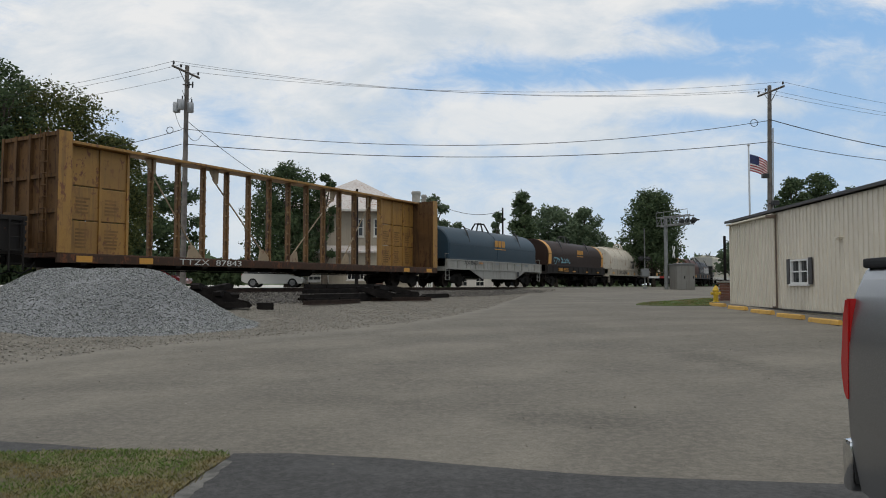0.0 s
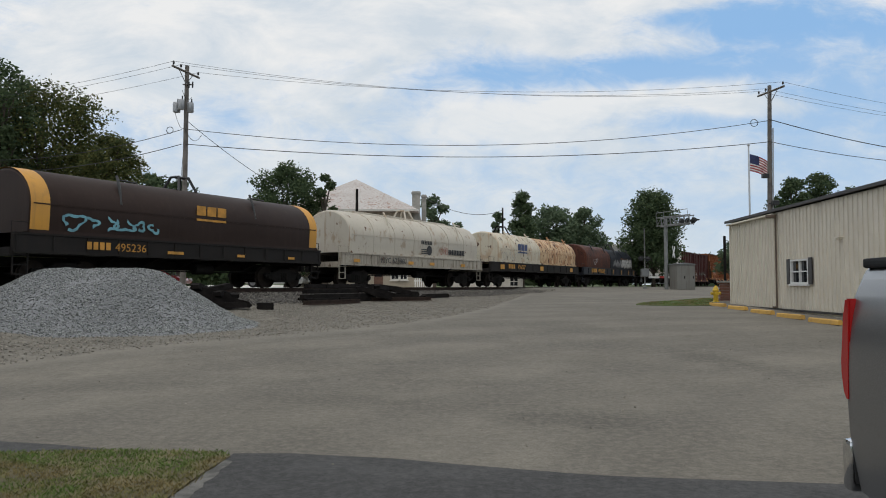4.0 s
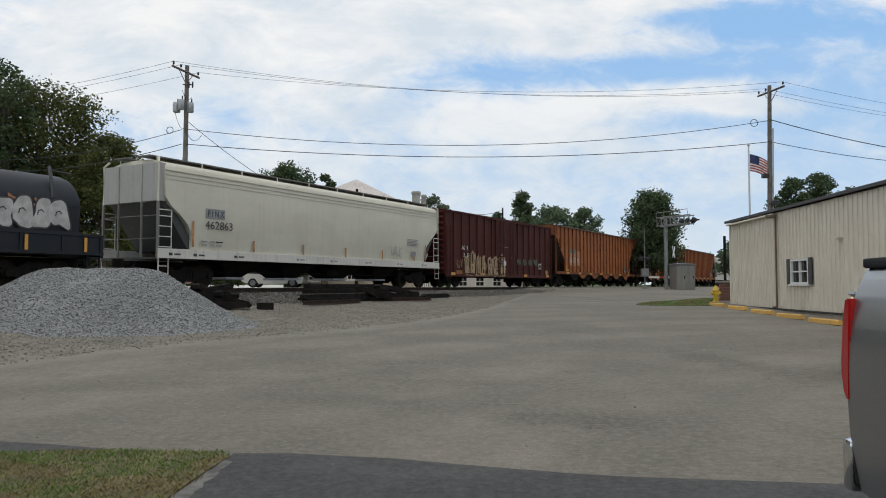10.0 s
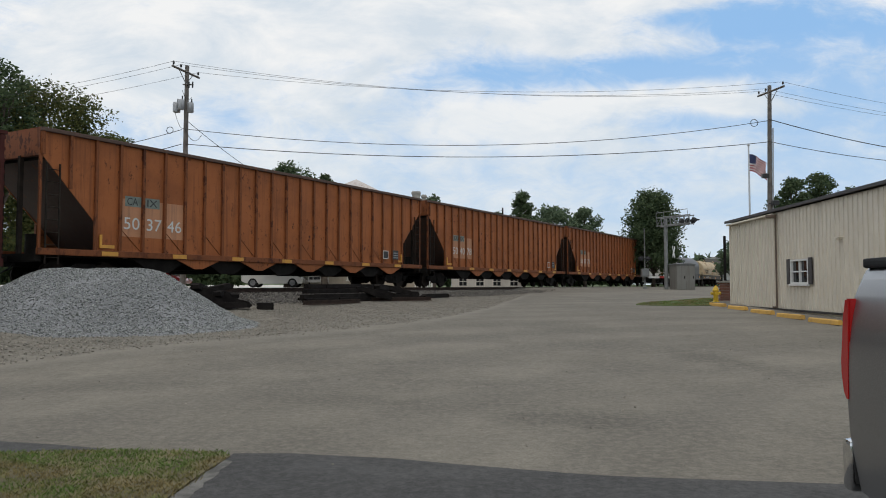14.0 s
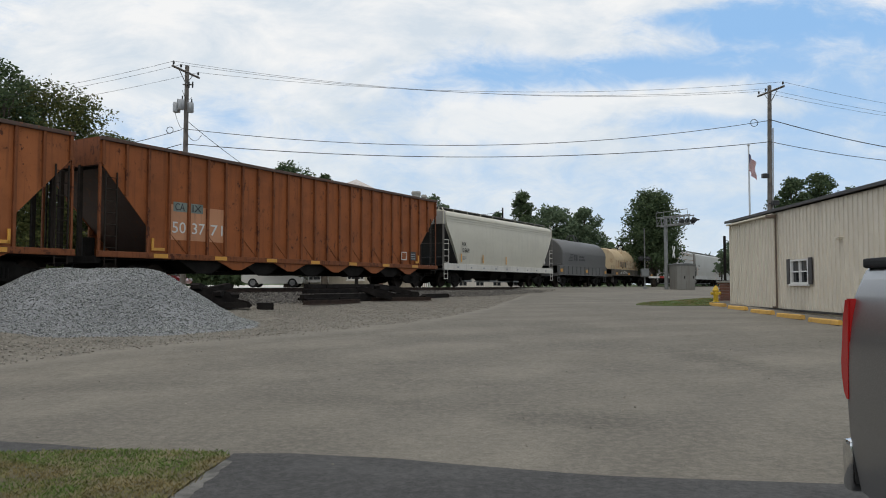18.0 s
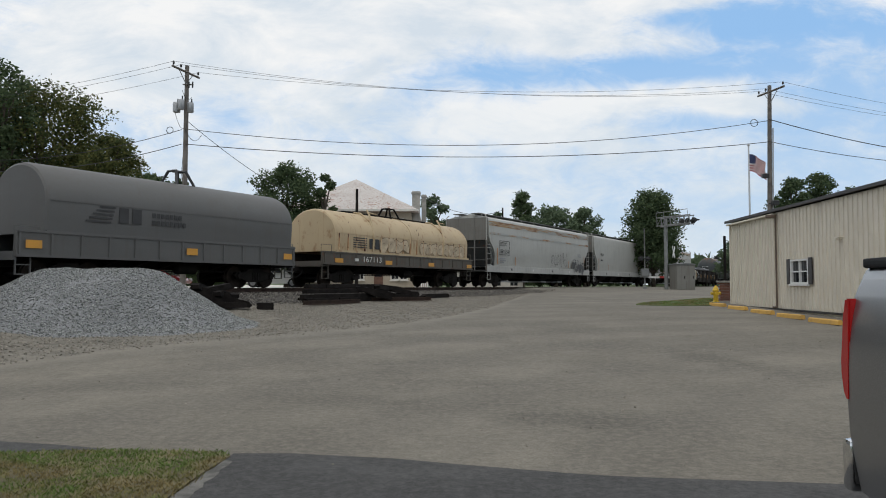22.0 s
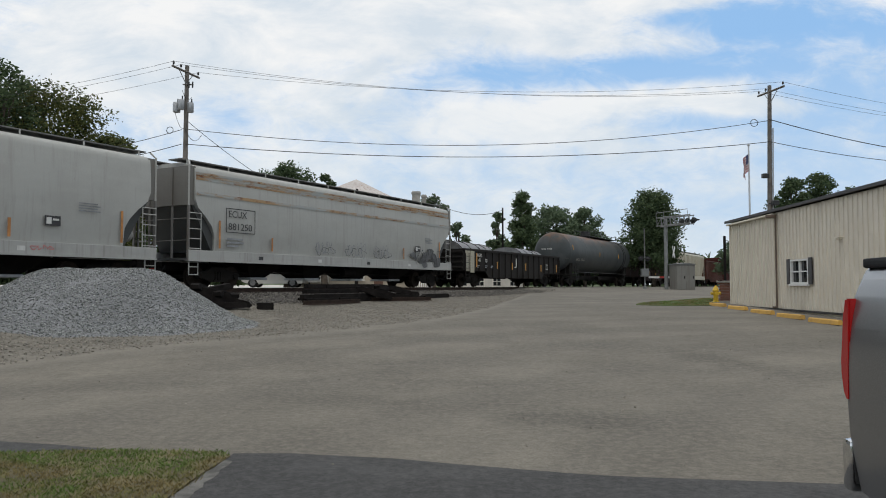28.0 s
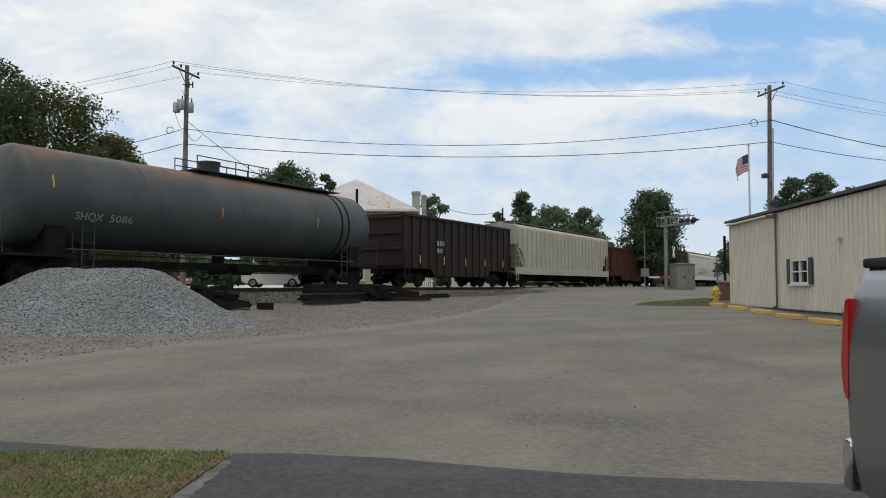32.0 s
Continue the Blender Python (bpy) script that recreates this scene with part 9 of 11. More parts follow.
        part("post", bm, M_TIE, sign)
    # pale garden wall and sheds further along
    sd2 = 62.0
    low = thing("low_building", pose(0, 0, 0), "long low pale building along the street", "building")
    lx0, lx1 = sight(800, sd2), sight(925, sd2)
    bm = bmesh.new()
    bm_box(bm, lx0, lx1, sd2, sd2 + 5, 0.8, height_at(478, sd2))
    part("wall", bm, M_HTRIM, low)
    bm = bmesh.new()
    bm_box(bm, lx0 - 0.3, lx1 + 0.3, sd2 - 0.3, sd2 + 5.3, height_at(478, sd2), height_at(474, sd2))
    part("roof", bm, M_HROOF, low)
    for k in range(4):
        sash_window(low, lx0 + 0.6 + k * 1.4, 1.3, 0.6, 0.7, sd2)
    # picket fence
    fence = thing("picket_fence", pose(sight(728, 57), 54.2, 0.8), "short white picket fence by the shop", "fence")
    bm = bmesh.new()
    bm_prism(bm, ((-0.04, 0), (0.04, 0), (0.04, 1.0), (0, 1.08), (-0.04, 1.0)), "y", 0, 0.03)
    me = mesh_of("picket", bm, M_WHITE)
    for k in range(9):
        share("picket", me, fence, pose(k * 0.15 + 0.4, 0, 0))
    bm = bmesh.new()
    for z in (0.25, 0.8):
        bm_box(bm, 0.3, 1.75, 0.03, 0.07, z, z + 0.07)
    part("rail", bm, M_WHITE, fence)


build_house()


# ---- parked cars across the street ----
def small_car(x, d, g, color, label, turn, suv=True):
    car = thing("parked_car", pose(x, d, g, 0, 0, turn), label, "car", "parked cars")
    L, hw = 2.2, 0.9
    H = 1.62 if suv else 1.42
    b = bmesh.new()
    z_belt = 0.98 if suv else 0.88
    out = [(-L, 0.45), (-L, 0.85), (-L + 0.08, z_belt), (0.95, z_belt - 0.02), (1.75, z_belt - 0.17), (L - 0.06, z_belt - 0.34), (L, 0.5), (L - 0.1, 0.3)]
    for cx in (1.42, -1.38):
        out += [(cx + 0.40, 0.28)] + [(cx + 0.37 * math.cos(a), 0.34 + 0.37 * math.sin(a)) for a in [math.pi * i / 8 for i in range(9)]] + [(cx - 0.40, 0.28)]
    bm_prism(b, out, "y", -hw, hw)
    bmesh.ops.bevel(b, geom=[e for e in b.edges if abs(e.verts[0].co.y - e.verts[1].co.y) < 1e-4 and max(v.co.z for v in e.verts) > 0.45], offset=0.07, segments=2, affect="EDGES")
    part("body", b, color, car, smooth=40)
    b = bmesh.new()
    zt = H
    lo = [(-L + 0.1, z_belt), (1.15, z_belt)]
    hi = [(-L + 0.45, zt - 0.06), (0.25, zt)]
    v = [b.verts.new((x_, y, z)) for (x_, z), y in ((lo[0], -hw + 0.06), (lo[1], -hw + 0.06), (lo[1], hw - 0.06), (lo[0], hw - 0.06), (hi[0], -hw + 0.24), (hi[1], -hw + 0.24), (hi[1], hw - 0.24), (hi[0], hw - 0.24))]
    for q in ((4, 5, 6, 7), (0, 1, 5, 4), (1, 2, 6, 5), (2, 3, 7, 6), (3, 0, 4, 7)):
        b.faces.new([v[i] for i in q])
    part("cabin", b, color, car)
    for y, s in ((-1, -1), (1, 1)):
        for xa, xb in ((-L + 0.42, -1.02), (-0.95, -0.12), (-0.05, 0.72)):
            b = bmesh.new()
            def at(xx, k):
                return (xx - (0.42 * k if xb > 0.7 and xx == xb else -0.12 * k if xx < -1.7 else 0), s * (hw - 0.06 - 0.18 * k + 0.008), z_belt + (zt - z_belt) * k)
            b.faces.new([b.verts.new(at(*p)) for p in ((xa, 0.10), (xb, 0.10), (xb, 0.80), (xa, 0.80))])
            part("side_window", b, M_WINGLASS, car)
    b = bmesh.new()
    b.faces.new([b.verts.new(p) for p in ((1.13, -hw + 0.14, z_belt + 0.05), (1.13, hw - 0.14, z_belt + 0.05), (0.33, hw - 0.28, zt - 0.05), (0.33, -hw + 0.28, zt - 0.05))])
    part("windscreen", b, M_WINGLASS, car)
    for cx in (1.42, -1.38):
        for y in (-hw + 0.1, hw - 0.1):
            b = bmesh.new()
            bm_lathe(b, ((0.18, -0.10), (0.31, -0.11), (0.34, -0.06), (0.34, 0.06), (0.31, 0.11), (0.18, 0.10)), "y", 18, (cx, y, 0.34))
            w = part("wheel", b, M_RUBBER, car, smooth=40)
            b = bmesh.new()
            bm_lathe(b, ((0.03, -0.115), (0.2, -0.112), (0.2, 0.112), (0.03, 0.115)), "y", 14, (cx, y, 0.34))
            part("rim", b, plain("car_rim_grey", (0.16, 0.16, 0.16), 0.4, 0.6), w)
    for y in (-hw + 0.2, hw - 0.2):
        b = bmesh.new()
        bm_box(b, L - 0.20, L - 0.02, y - 0.16, y + 0.16, z_belt - 0.36, z_belt - 0.22, 0.03)
        part("headlight", b, M_ALU, car)
        b = bmesh.new()
        bm_box(b, -L - 0.01, -L + 0.12, y - 0.1, y + 0.1, 0.75, 0.98, 0.02)
        part("tail_light", b, plain("lamp_red", (0.3, 0.02, 0.02), 0.3), car)
    return car


C_WHITE = glass("car_silver_white", (0.46, 0.45, 0.42), 0.25)
C_RED = glass("car_red", (0.16, 0.014, 0.016), 0.25)
bm = bmesh.new()
bm_box(bm, -48, 0.5, 48.5, 57.3, 0.5, 1.16)
solo("street", bm, M_ROADFAR, "pale concrete street beyond the railway", "street", kind="structure")
small_car(sight(487, 54), 54, 1.16, C_WHITE, "silver-white compact car parked on the street", 0, True)
small_car(sight(280, 54), 54, 1.16, C_RED, "dark red car parked on the street", 0, False)


# ---- old ties and rails beside the track ----
def build_scrap():
    rng = random.Random(8)
    bm = bmesh.new()
    bm_box(bm, -1.28, 1.28, -0.115, 0.115, 0, 0.17, 0.012)
    me = mesh_of("timber", bm, M_TIE)

    bm = bmesh.new()
    bm_prism(bm, ((-0.62, 0), (0.58, 0), (0.66, 0.10), (0.52, 0.20), (-0.50, 0.20), (-0.66, 0.12)), "y", -0.13, 0.13)
    chunk = mesh_of("timber", bm, M_TIE)

    def heap(name, label, rows, me):
        for x, w, z, turn, tilt in rows:
            u = beside_track(x, w)
            X, Y, _ = on_track(u, w)
            m = pose(X, Y, ground_z(X, Y) + z, 0, tilt, TURN + turn)
            o = new(name, me)
            o.matrix_basis = m
            tagged(o, label, "railway tie", "discarded ties")
    rows = []
    for x in (572, 600, 632):
        for k in range(3):
            rows.append((x + rng.uniform(-4, 4), -3.9 - 0.3 * (k % 2) + rng.uniform(-0.08, 0.08), 0.17 * k, rng.uniform(-2, 2), 0))
    for x in (578, 608, 630):
        rows.append((x, -3.7, 0.52, rng.uniform(-3, 3), 0))
        rows.append((x, -4.3, 0.02, rng.uniform(-3, 3), 0))
    heap("railway_tie", "dark weathered railway tie in a low stack", rows, me)
    rows = [(655, -4.4, 0.30, -42, 18), (668, -4.5, 0.24, -38, 20), (684, -4.4, 0.20, -30, 14), (696, -4.5, 0.12, -34, 8), (712, -4.7, 0.08, -26, 6), (728, -4.8, 0.03, -22, 2), (704, -4.1, 0.30, -40, 10), (722, -4.1, 0.18, -12, 4), (760, -4.2, 0.02, 4, 0), (780, -4.2, 0.02, 0, 0), (690, -3.9, 0.42, -20, 6), (676, -4.0, 0.44, 14, 6)]
    heap("railway_tie", "loose weathered railway tie lying askew", rows, chunk)
    rows = [(345, -4.2, 0.34, -40, 16), (360, -4.4, 0.22, -30, 14), (372, -4.3, 0.40, -35, 12), (378, -4.7, 0.06, -25, 4), (390, -4.5, 0.24, -40, 16), (400, -4.4, 0.30, 20, 8), (405, -4.8, 0.04, -15, 0), (410, -4.7, 0.16, -34, 14), (386, -4.1, 0.50, 5, -8), (356, -4.0, 0.50, 30, 8), (408, -4.2, 0.22, 60, 6)]
    heap("railway_tie", "broken dark railway tie in a jumbled heap", rows, chunk)
    u = beside_track(470, -5.2)
    X, Y, _ = on_track(u, -5.2)
    bm = bmesh.new()
    bm_box(bm, -0.27, 0.27, -0.13, 0.13, 0, 0.24, 0.03)
    solo("tie_stub", bm, M_TIE, "short dark sawn-off tie end on the gravel", "timber", m=pose(X, Y, ground_z(X, Y) - 0.01, 0, 0, 20))
    for x, turn in ((700, -28), (590, 2)):
        u = beside_track(x, -4.9)
        X, Y, _ = on_track(u, -4.9)
        bm = bmesh.new()
        bm_prism(bm, ((-0.07, 0), (0.07, 0), (0.07, 0.015), (0.012, 0.03), (0.012, 0.12), (0.035, 0.13), (0.035, 0.165), (-0.035, 0.165), (-0.035, 0.13), (-0.012, 0.12), (-0.012, 0.03), (-0.07, 0.015)), "x", -1.8, 1.8)
        solo("scrap_rail", bm, M_RAIL, "length of rusty scrap rail on the gravel", "rail", m=pose(X, Y, ground_z(X, Y) + 0.02, 0, 0, TURN + turn))


build_scrap()
# ---- pickup trucks ----
M_CHROME = plain("chrome", (0.72, 0.72, 0.72), 0.10, 1.0, vary=0.03, bump=0.0)
M_RIM = plain("polished_rim", (0.46, 0.46, 0.46), 0.30, 0.55, vary=0.06, bump=0.0)
M_LAMP_R = glass("tail_lamp_red", (0.42, 0.012, 0.012), 0.12)
M_LAMP_A = glass("lamp_amber", (0.62, 0.22, 0.02), 0.12)
M_LAMP_C = glass("lamp_clear", (0.62, 0.62, 0.6), 0.08)
M_HEAD_ON = glow("running_lamp", (1.0, 0.70, 0.38), 0.5)
M_BRAKE_ON = glow("brake_lamp", (0.62, 0.012, 0.010), 0.34)
M_SMOKE = glass("smoked_plastic", (0.045, 0.043, 0.042), 0.16)
M_TINT = glass("tinted_glass", (0.006, 0.007, 0.008), 0.04)
M_TINT.node_tree.nodes["Principled BSDF"].inputs["Specular IOR Level"].default_value = 0.2
M_STEP = plain("dulled_chrome", (0.30, 0.30, 0.30), 0.14, 1.0, vary=0.05, bump=0.0)
M_FLARE = plain("black_plastic", (0.017, 0.018, 0.019), 0.75, sheen=0.25)


def car_paint(name, color, flake, coat=0.7, rough=0.32, metal=0.8):
    m = blank(name)
    nt = m.node_tree
    b = nt.nodes["Principled BSDF"]
    v = coords(nt)
    f, _ = noise_fac(nt, v, 220.0, 0.4, 0.7, detail=2)
    c = mixc(nt, f, color, flake)
    f2, _ = noise_fac(nt, coords(nt, (1, 1, 2.0)), 2.0, 0.45, 0.8)
    k = node(nt, "ShaderNodeMath", operation="MULTIPLY")
    k.inputs[1].default_value = 0.03
    nt.links.new(f2, k.inputs[0])
    c = mixc(nt, k.outputs[0], c, (0.10, 0.09, 0.08))
    nt.links.new(c, b.inputs["Base Color"])
    b.inputs["Roughness"].default_value = rough
    b.inputs["Metallic"].default_value = metal
    b.inputs["Coat Weight"].default_value = coat
    b.inputs["Coat Roughness"].default_value = 0.06
    return m


def arch(cx, r, z0, a0=0.0, a1=math.pi, n=10):
    return [(cx + r * math.cos(a0 + (a1 - a0) * i / n), 0.385 + r * math.sin(a0 + (a1 - a0) * i / n)) for i in range(n + 1)]


def side_bulge(z, tuck=0.050):
    """Half width of the body at a height: fullest at the waist, drawn in towards sill and rail."""
    k = (z - 0.88) / 0.5
    return 1.0 - 0.022 * k * k if k < 0 else 1.0 - tuck * k ** 2.2


def crisp(ob):
    """Keep broad panels flat in shading and let only the rounded edges turn."""
    ob.modifiers.new("even_shading", "WEIGHTED_NORMAL").keep_sharp = True
    return ob


def sculpted(bm, tuck=0.050):
    for z in (0.34, 0.45, 0.60, 0.70, 0.80, 0.88, 0.98, 1.06, 1.13, 1.19, 1.24, 1.28, 1.32):
        bmesh.ops.bisect_plane(bm, geom=list(bm.verts) + list(bm.edges) + list(bm.faces), plane_co=(0, 0, z), plane_no=(0, 0, 1))
    for v in bm.verts:
        if abs(v.co.y) > 0.8:
            v.co.y *= side_bulge(v.co.z, tuck)


def bevelled(bm, offset=0.05, keep=0.5):
    tail = [e for e in bm.edges if offset > 0.08 and max(v.co.x for v in e.verts) < -0.9 and max(v.co.z for v in e.verts) < 1.35]
    edges = [e for e in bm.edges if e not in tail and not (abs(e.verts[0].co.x - e.verts[1].co.x) < 1e-3 and 1.0 < e.verts[0].co.x < 3.2) and abs(e.verts[0].co.y - e.verts[1].co.y) < 1e-4 and abs(e.verts[0].co.y) > 0.5 and max(v.co.z for v in e.verts) > keep]
    bmesh.ops.bevel(bm, geom=edges, offset=offset, segments=3, affect="EDGES", profile=0.5)


def wheel_meshes():
    if "tyre" in SHARED:
        return
    bm = bmesh.new()
    bm_lathe(bm, ((0.215, -0.12), (0.24, -0.135), (0.34, -0.135), (0.38, -0.115), (0.392, -0.085), (0.392, -0.05), (0.380, -0.045), (0.380, -0.03), (0.393, -0.025), (0.393, 0.025), (0.380, 0.03), (0.380, 0.045), (0.392, 0.05), (0.392, 0.085), (0.38, 0.115), (0.34, 0.135), (0.24, 0.135), (0.215, 0.12)), "y", 36)
    SHARED["tyre"] = mesh_of("tyre", bm, M_RUBBER, flat=False, angle=35)
    bm = bmesh.new()
    bm_lathe(bm, ((0.20, 0.05), (0.215, 0.125), (0.240, 0.140), (0.240, 0.11), (0.23, 0.03)), "y", 30)
    bm_lathe(bm, ((0.02, 0.13), (0.075, 0.128), (0.085, 0.10), (0.085, 0.05)), "y", 18)
    for i in range(6):
        a = 2 * math.pi * i / 6
        c, s = math.cos(a), math.sin(a)
        out = ((0.06, -0.045), (0.218, -0.072), (0.218, 0.072), (0.06, 0.045))
        lo = [bm.verts.new((r * c - t * s, 0.06, r * s + t * c)) for r, t in out]
        hi = [bm.verts.new((r * c - 0.8 * t * s, 0.126, r * s + 0.8 * t * c)) for r, t in out]
        bm.faces.new(lo)
        bm.faces.new(hi[::-1])
        for k in range(4):
            bm.faces.new((lo[k], hi[k], hi[(k + 1) % 4], lo[(k + 1) % 4]))
    SHARED["rim"] = mesh_of("rim", bm, M_RIM, flat=False, angle=35)
    bm = bmesh.new()
    bm_lathe(bm, ((0.02, -0.02), (0.205, -0.02), (0.205, 0.03), (0.02, 0.04)), "y", 24)
    SHARED["brake_disc"] = mesh_of("brake_disc", bm, M_STEEL)


def pickup(m, color, label, shoulder=0.045, tuck=0.05):
    """Origin on the ground below the rear axle; x forward, y to the driver's side."""
    wheel_meshes()
    t = thing("pickup_truck", m, label, "pickup truck")
    F = 3.645
    hw = 0.96
    # bed sides
    bed_out = [(1.06, 0.52), (1.06, 1.36), (-0.99, 1.36), (-1.01, 1.30), (-0.99, 0.56), (-0.93, 0.32), (-0.54, 0.30)] + arch(0, 0.50, 0)[::-1][1:-1] + [(0.54, 0.50)]
    for y0, y1 in ((-hw, -hw + 0.30), (hw - 0.30, hw)):
        bm = bmesh.new()
        bm_prism(bm, bed_out, "y", y0, y1)
        bevelled(bm, shoulder, 0.62)
        sculpted(bm, tuck)
        crisp(part("bed_side", bm, color, t, smooth=35))
    bm = bmesh.new()
    bm_box(bm, -1.01, -0.93, -hw + 0.13, hw - 0.13, 0.68, 1.36, 0.02)
    part("tailgate", bm, color, t)
    bm = bmesh.new()
    bm_box(bm, -0.93, 1.0, -0.66, 0.66, 0.62, 0.70)
    part("bed_floor", bm, M_FLARE, t)
    for s in (-1, 1):
        bm = bmesh.new()
        bm_box(bm, -0.97, 1.04, s * (hw - 0.16) - 0.09, s * (hw - 0.16) + 0.08, 1.33, 1.375, 0.015)
        part("rail_cap", bm, M_FLARE, t, "black bed rail cap")
    # cab and fenders
    cab_out = [(1.085, 0.50), (1.085, 1.30), (3.034, 1.28), (3.034, 0.50)]
    bm = bmesh.new()
    bm_prism(bm, cab_out, "y", -hw, hw)
    bevelled(bm, 0.05, 0.55)
    sculpted(bm)
    crisp(part("cab", bm, color, t, smooth=35))
    fr = [(3.042, 0.50), (3.042, 1.27), (3.35, 1.245), (4.05, 1.19), (4.36, 1.13), (4.44, 1.05), (4.46, 0.72), (4.30, 0.60), (4.19, 0.52)] + arch(F, 0.51, 0)[1:-1] + [(3.10, 0.50)]
    bm = bmesh.new()
    bm_prism(bm, fr, "y", -hw, hw)
    bevelled(bm, 0.06, 0.6)
    sculpted(bm)
    crisp(part("front_body", bm, color, t, smooth=35))
    bm = bmesh.new()
    bm_box(bm, 0.6, 4.2, -0.62, 0.62, 0.42, 0.9)
    bm_box(bm, -0.9, 0.6, -0.5, 0.5, 0.45, 0.62)
    part("chassis", bm, M_BLACK, t)
    for cx in (0, F):
        for s in (-1, 1):
            bm = bmesh.new()
            bm_prism(bm, [(cx + 0.52, 0.40)] + arch(cx, 0.52, 0) + [(cx - 0.52, 0.40)], "y", s * 0.55, s * 0.58)
            part("wheel_liner", bm, M_BLACK, t)
    # greenhouse
    zb, zt = 1.29, 1.87
    bm = bmesh.new()
    low = [bm.verts.new(p) for p in ((1.10, -0.91, zb), (3.34, -0.88, zb - 0.03), (3.34, 0.88, zb - 0.03), (1.10, 0.91, zb))]
    top = [bm.verts.new(p) for p in ((1.20, -0.71, zt - 0.03), (2.62, -0.70, zt), (2.62, 0.70, zt), (1.20, 0.71, zt - 0.03))]
    bm.faces.new(top)
    for i in range(4):
        bm.faces.new((low[i], low[(i + 1) % 4], top[(i + 1) % 4], top[i]))
    bmesh.ops.bevel(bm, geom=[e for e in bm.edges], offset=0.105, segments=5, affect="EDGES", profile=0.5)
    crisp(part("greenhouse", bm, color, t, smooth=35))

    def side(x, z, s, out=0.012):
        k = (z - zb) / (zt - zb)
        return (x, s * (0.905 - 0.20 * k + out), z)
    for s in (-1, 1):
        for poly in (((1.99, 1.335), (2.90, 1.335), (2.52, 1.775), (1.99, 1.775)), ((1.32, 1.345), (1.88, 1.335), (1.88, 1.775), (1.38, 1.765))):
            bm = bmesh.new()
            bm.faces.new([bm.verts.new(side(x, z, s)) for x, z in poly])
            r = bmesh.ops.extrude_face_region(bm, geom=list(bm.faces))
            for v in r["geom"]:
                if isinstance(v, bmesh.types.BMVert):
                    v.co.y -= s * 0.02
            win = part("side_window", bm, M_TINT, t, "dark tinted side window")
            bm = bmesh.new()
            pts = [side(x, z, s, 0.016) for x, z in poly]
            pts = [pts[-1], pts[2]] if len(pts) == 4 else pts
            bm_tube(bm, [side(x, z + 0.012, s, 0.014) for x, z in (poly[3], poly[2])] + ([side(poly[1][0] + 0.02, poly[1][1] + 0.02, s, 0.012)] if poly[1][0] > 2.5 else []), 0.022, 6)
            part("vent_visor", bm, M_FLARE, win)
        # doors: shut lines, handle, moulding, mirror, running board
        for x in (1.10, 1.935, 3.03):
            bm = bmesh.new()
            bm_box(bm, x - 0.006, x + 0.006, s * hw - 0.012, s * hw + 0.002, 0.56, 1.27)
            part("shut_line", bm, M_BLACK, t)
        bm = bmesh.new()
        bm_box(bm, 2.02, 2.22, s * (hw + 0.012) - 0.02, s * (hw + 0.012) + 0.02, 1.10, 1.18, 0.015)
        part("door_handle", bm, M_FLARE, t)
        for a, b in ((1.13, 1.92), (1.95, 3.0)):
            bm = bmesh.new()
            bm_box(bm, a, b, s * (hw + 0.008) - 0.012, s * (hw + 0.008) + 0.012, 0.80, 0.845, 0.01)
            part("side_moulding", bm, color, t)
        bm = bmesh.new()
        bm_box(bm, 2.72, 2.92, s * 1.06 - 0.11, s * 1.06 + 0.11, 1.28, 1.49, 0.09)
        bm_box(bm, 2.80, 2.90, min(s * 0.92, s * 1.0), max(s * 0.92, s * 1.0), 1.26, 1.34, 0.01)
        part("mirror", bm, M_FLARE, t, "black door mirror")
        bm = bmesh.new()
        bm_tube(bm, ((0.72, s * 0.86, 0.46), (0.80, s * 0.98, 0.42), (1.2, s * 1.0, 0.42), (2.9, s * 1.0, 0.42), (3.02, s * 0.88, 0.46)), 0.038, 10)
        part("running_board", bm, M_STEP, t, "chrome tubular step", smooth=40)
        # lamps
        x1 = -1.0
        # a tall lamp, fullest low down, wrapped round the corner
        edge = hw * side_bulge(0.95) + 0.004
        bm = bmesh.new()
        bm_prism(bm, ((x1 + 0.055, 1.19), (x1 + 0.012, 1.19), (x1 - 0.012, 1.10), (x1 - 0.030, 0.98), (x1 - 0.052, 0.90), (x1 - 0.050, 0.84), (x1 - 0.022, 0.76), (x1 + 0.0, 0.72), (x1 + 0.03, 0.72)), "y", min(s * (edge - 0.15), s * edge), max(s * (edge - 0.15), s * edge))
        bmesh.ops.bevel(bm, geom=list(bm.edges), offset=0.007, segments=2, affect="EDGES")
        lamp = part("tail_lamp", bm, M_LAMP_R, t, smooth=40)
        bm = bmesh.new()
        bm_box(bm, x1 - 0.034, x1 - 0.010, s * (edge - 0.085) - 0.05, s * (edge - 0.085) + 0.05, 0.985, 1.10, 0.01)
        part("reversing_lamp", bm, M_LAMP_C, lamp)
        for z0, z1, mt in ((0.95, 1.08, M_LAMP_C), (0.82, 0.925, M_LAMP_C)):
            bm = bmesh.new()
            bm_box(bm, 4.28, 4.463, s * 0.77 - 0.15, s * 0.77 + 0.15, z0, z1, 0.02)
            part("headlamp", bm, mt, t)
            bm = bmesh.new()
            bm_box(bm, 4.24, 4.45, s * (hw - 0.04) - 0.05, s * (hw - 0.04) + 0.048, z0, z1, 0.015)
            part("side_marker", bm, M_LAMP_A if z0 > 0.9 else M_LAMP_C, t, "wrap-round marker lamp")
    # windscreen
    bm = bmesh.new()
    bm.faces.new([bm.verts.new(p) for p in ((3.285, -0.83, 1.315), (3.285, 0.83, 1.315), (2.70, 0.675, 1.825), (2.70, -0.675, 1.825))])
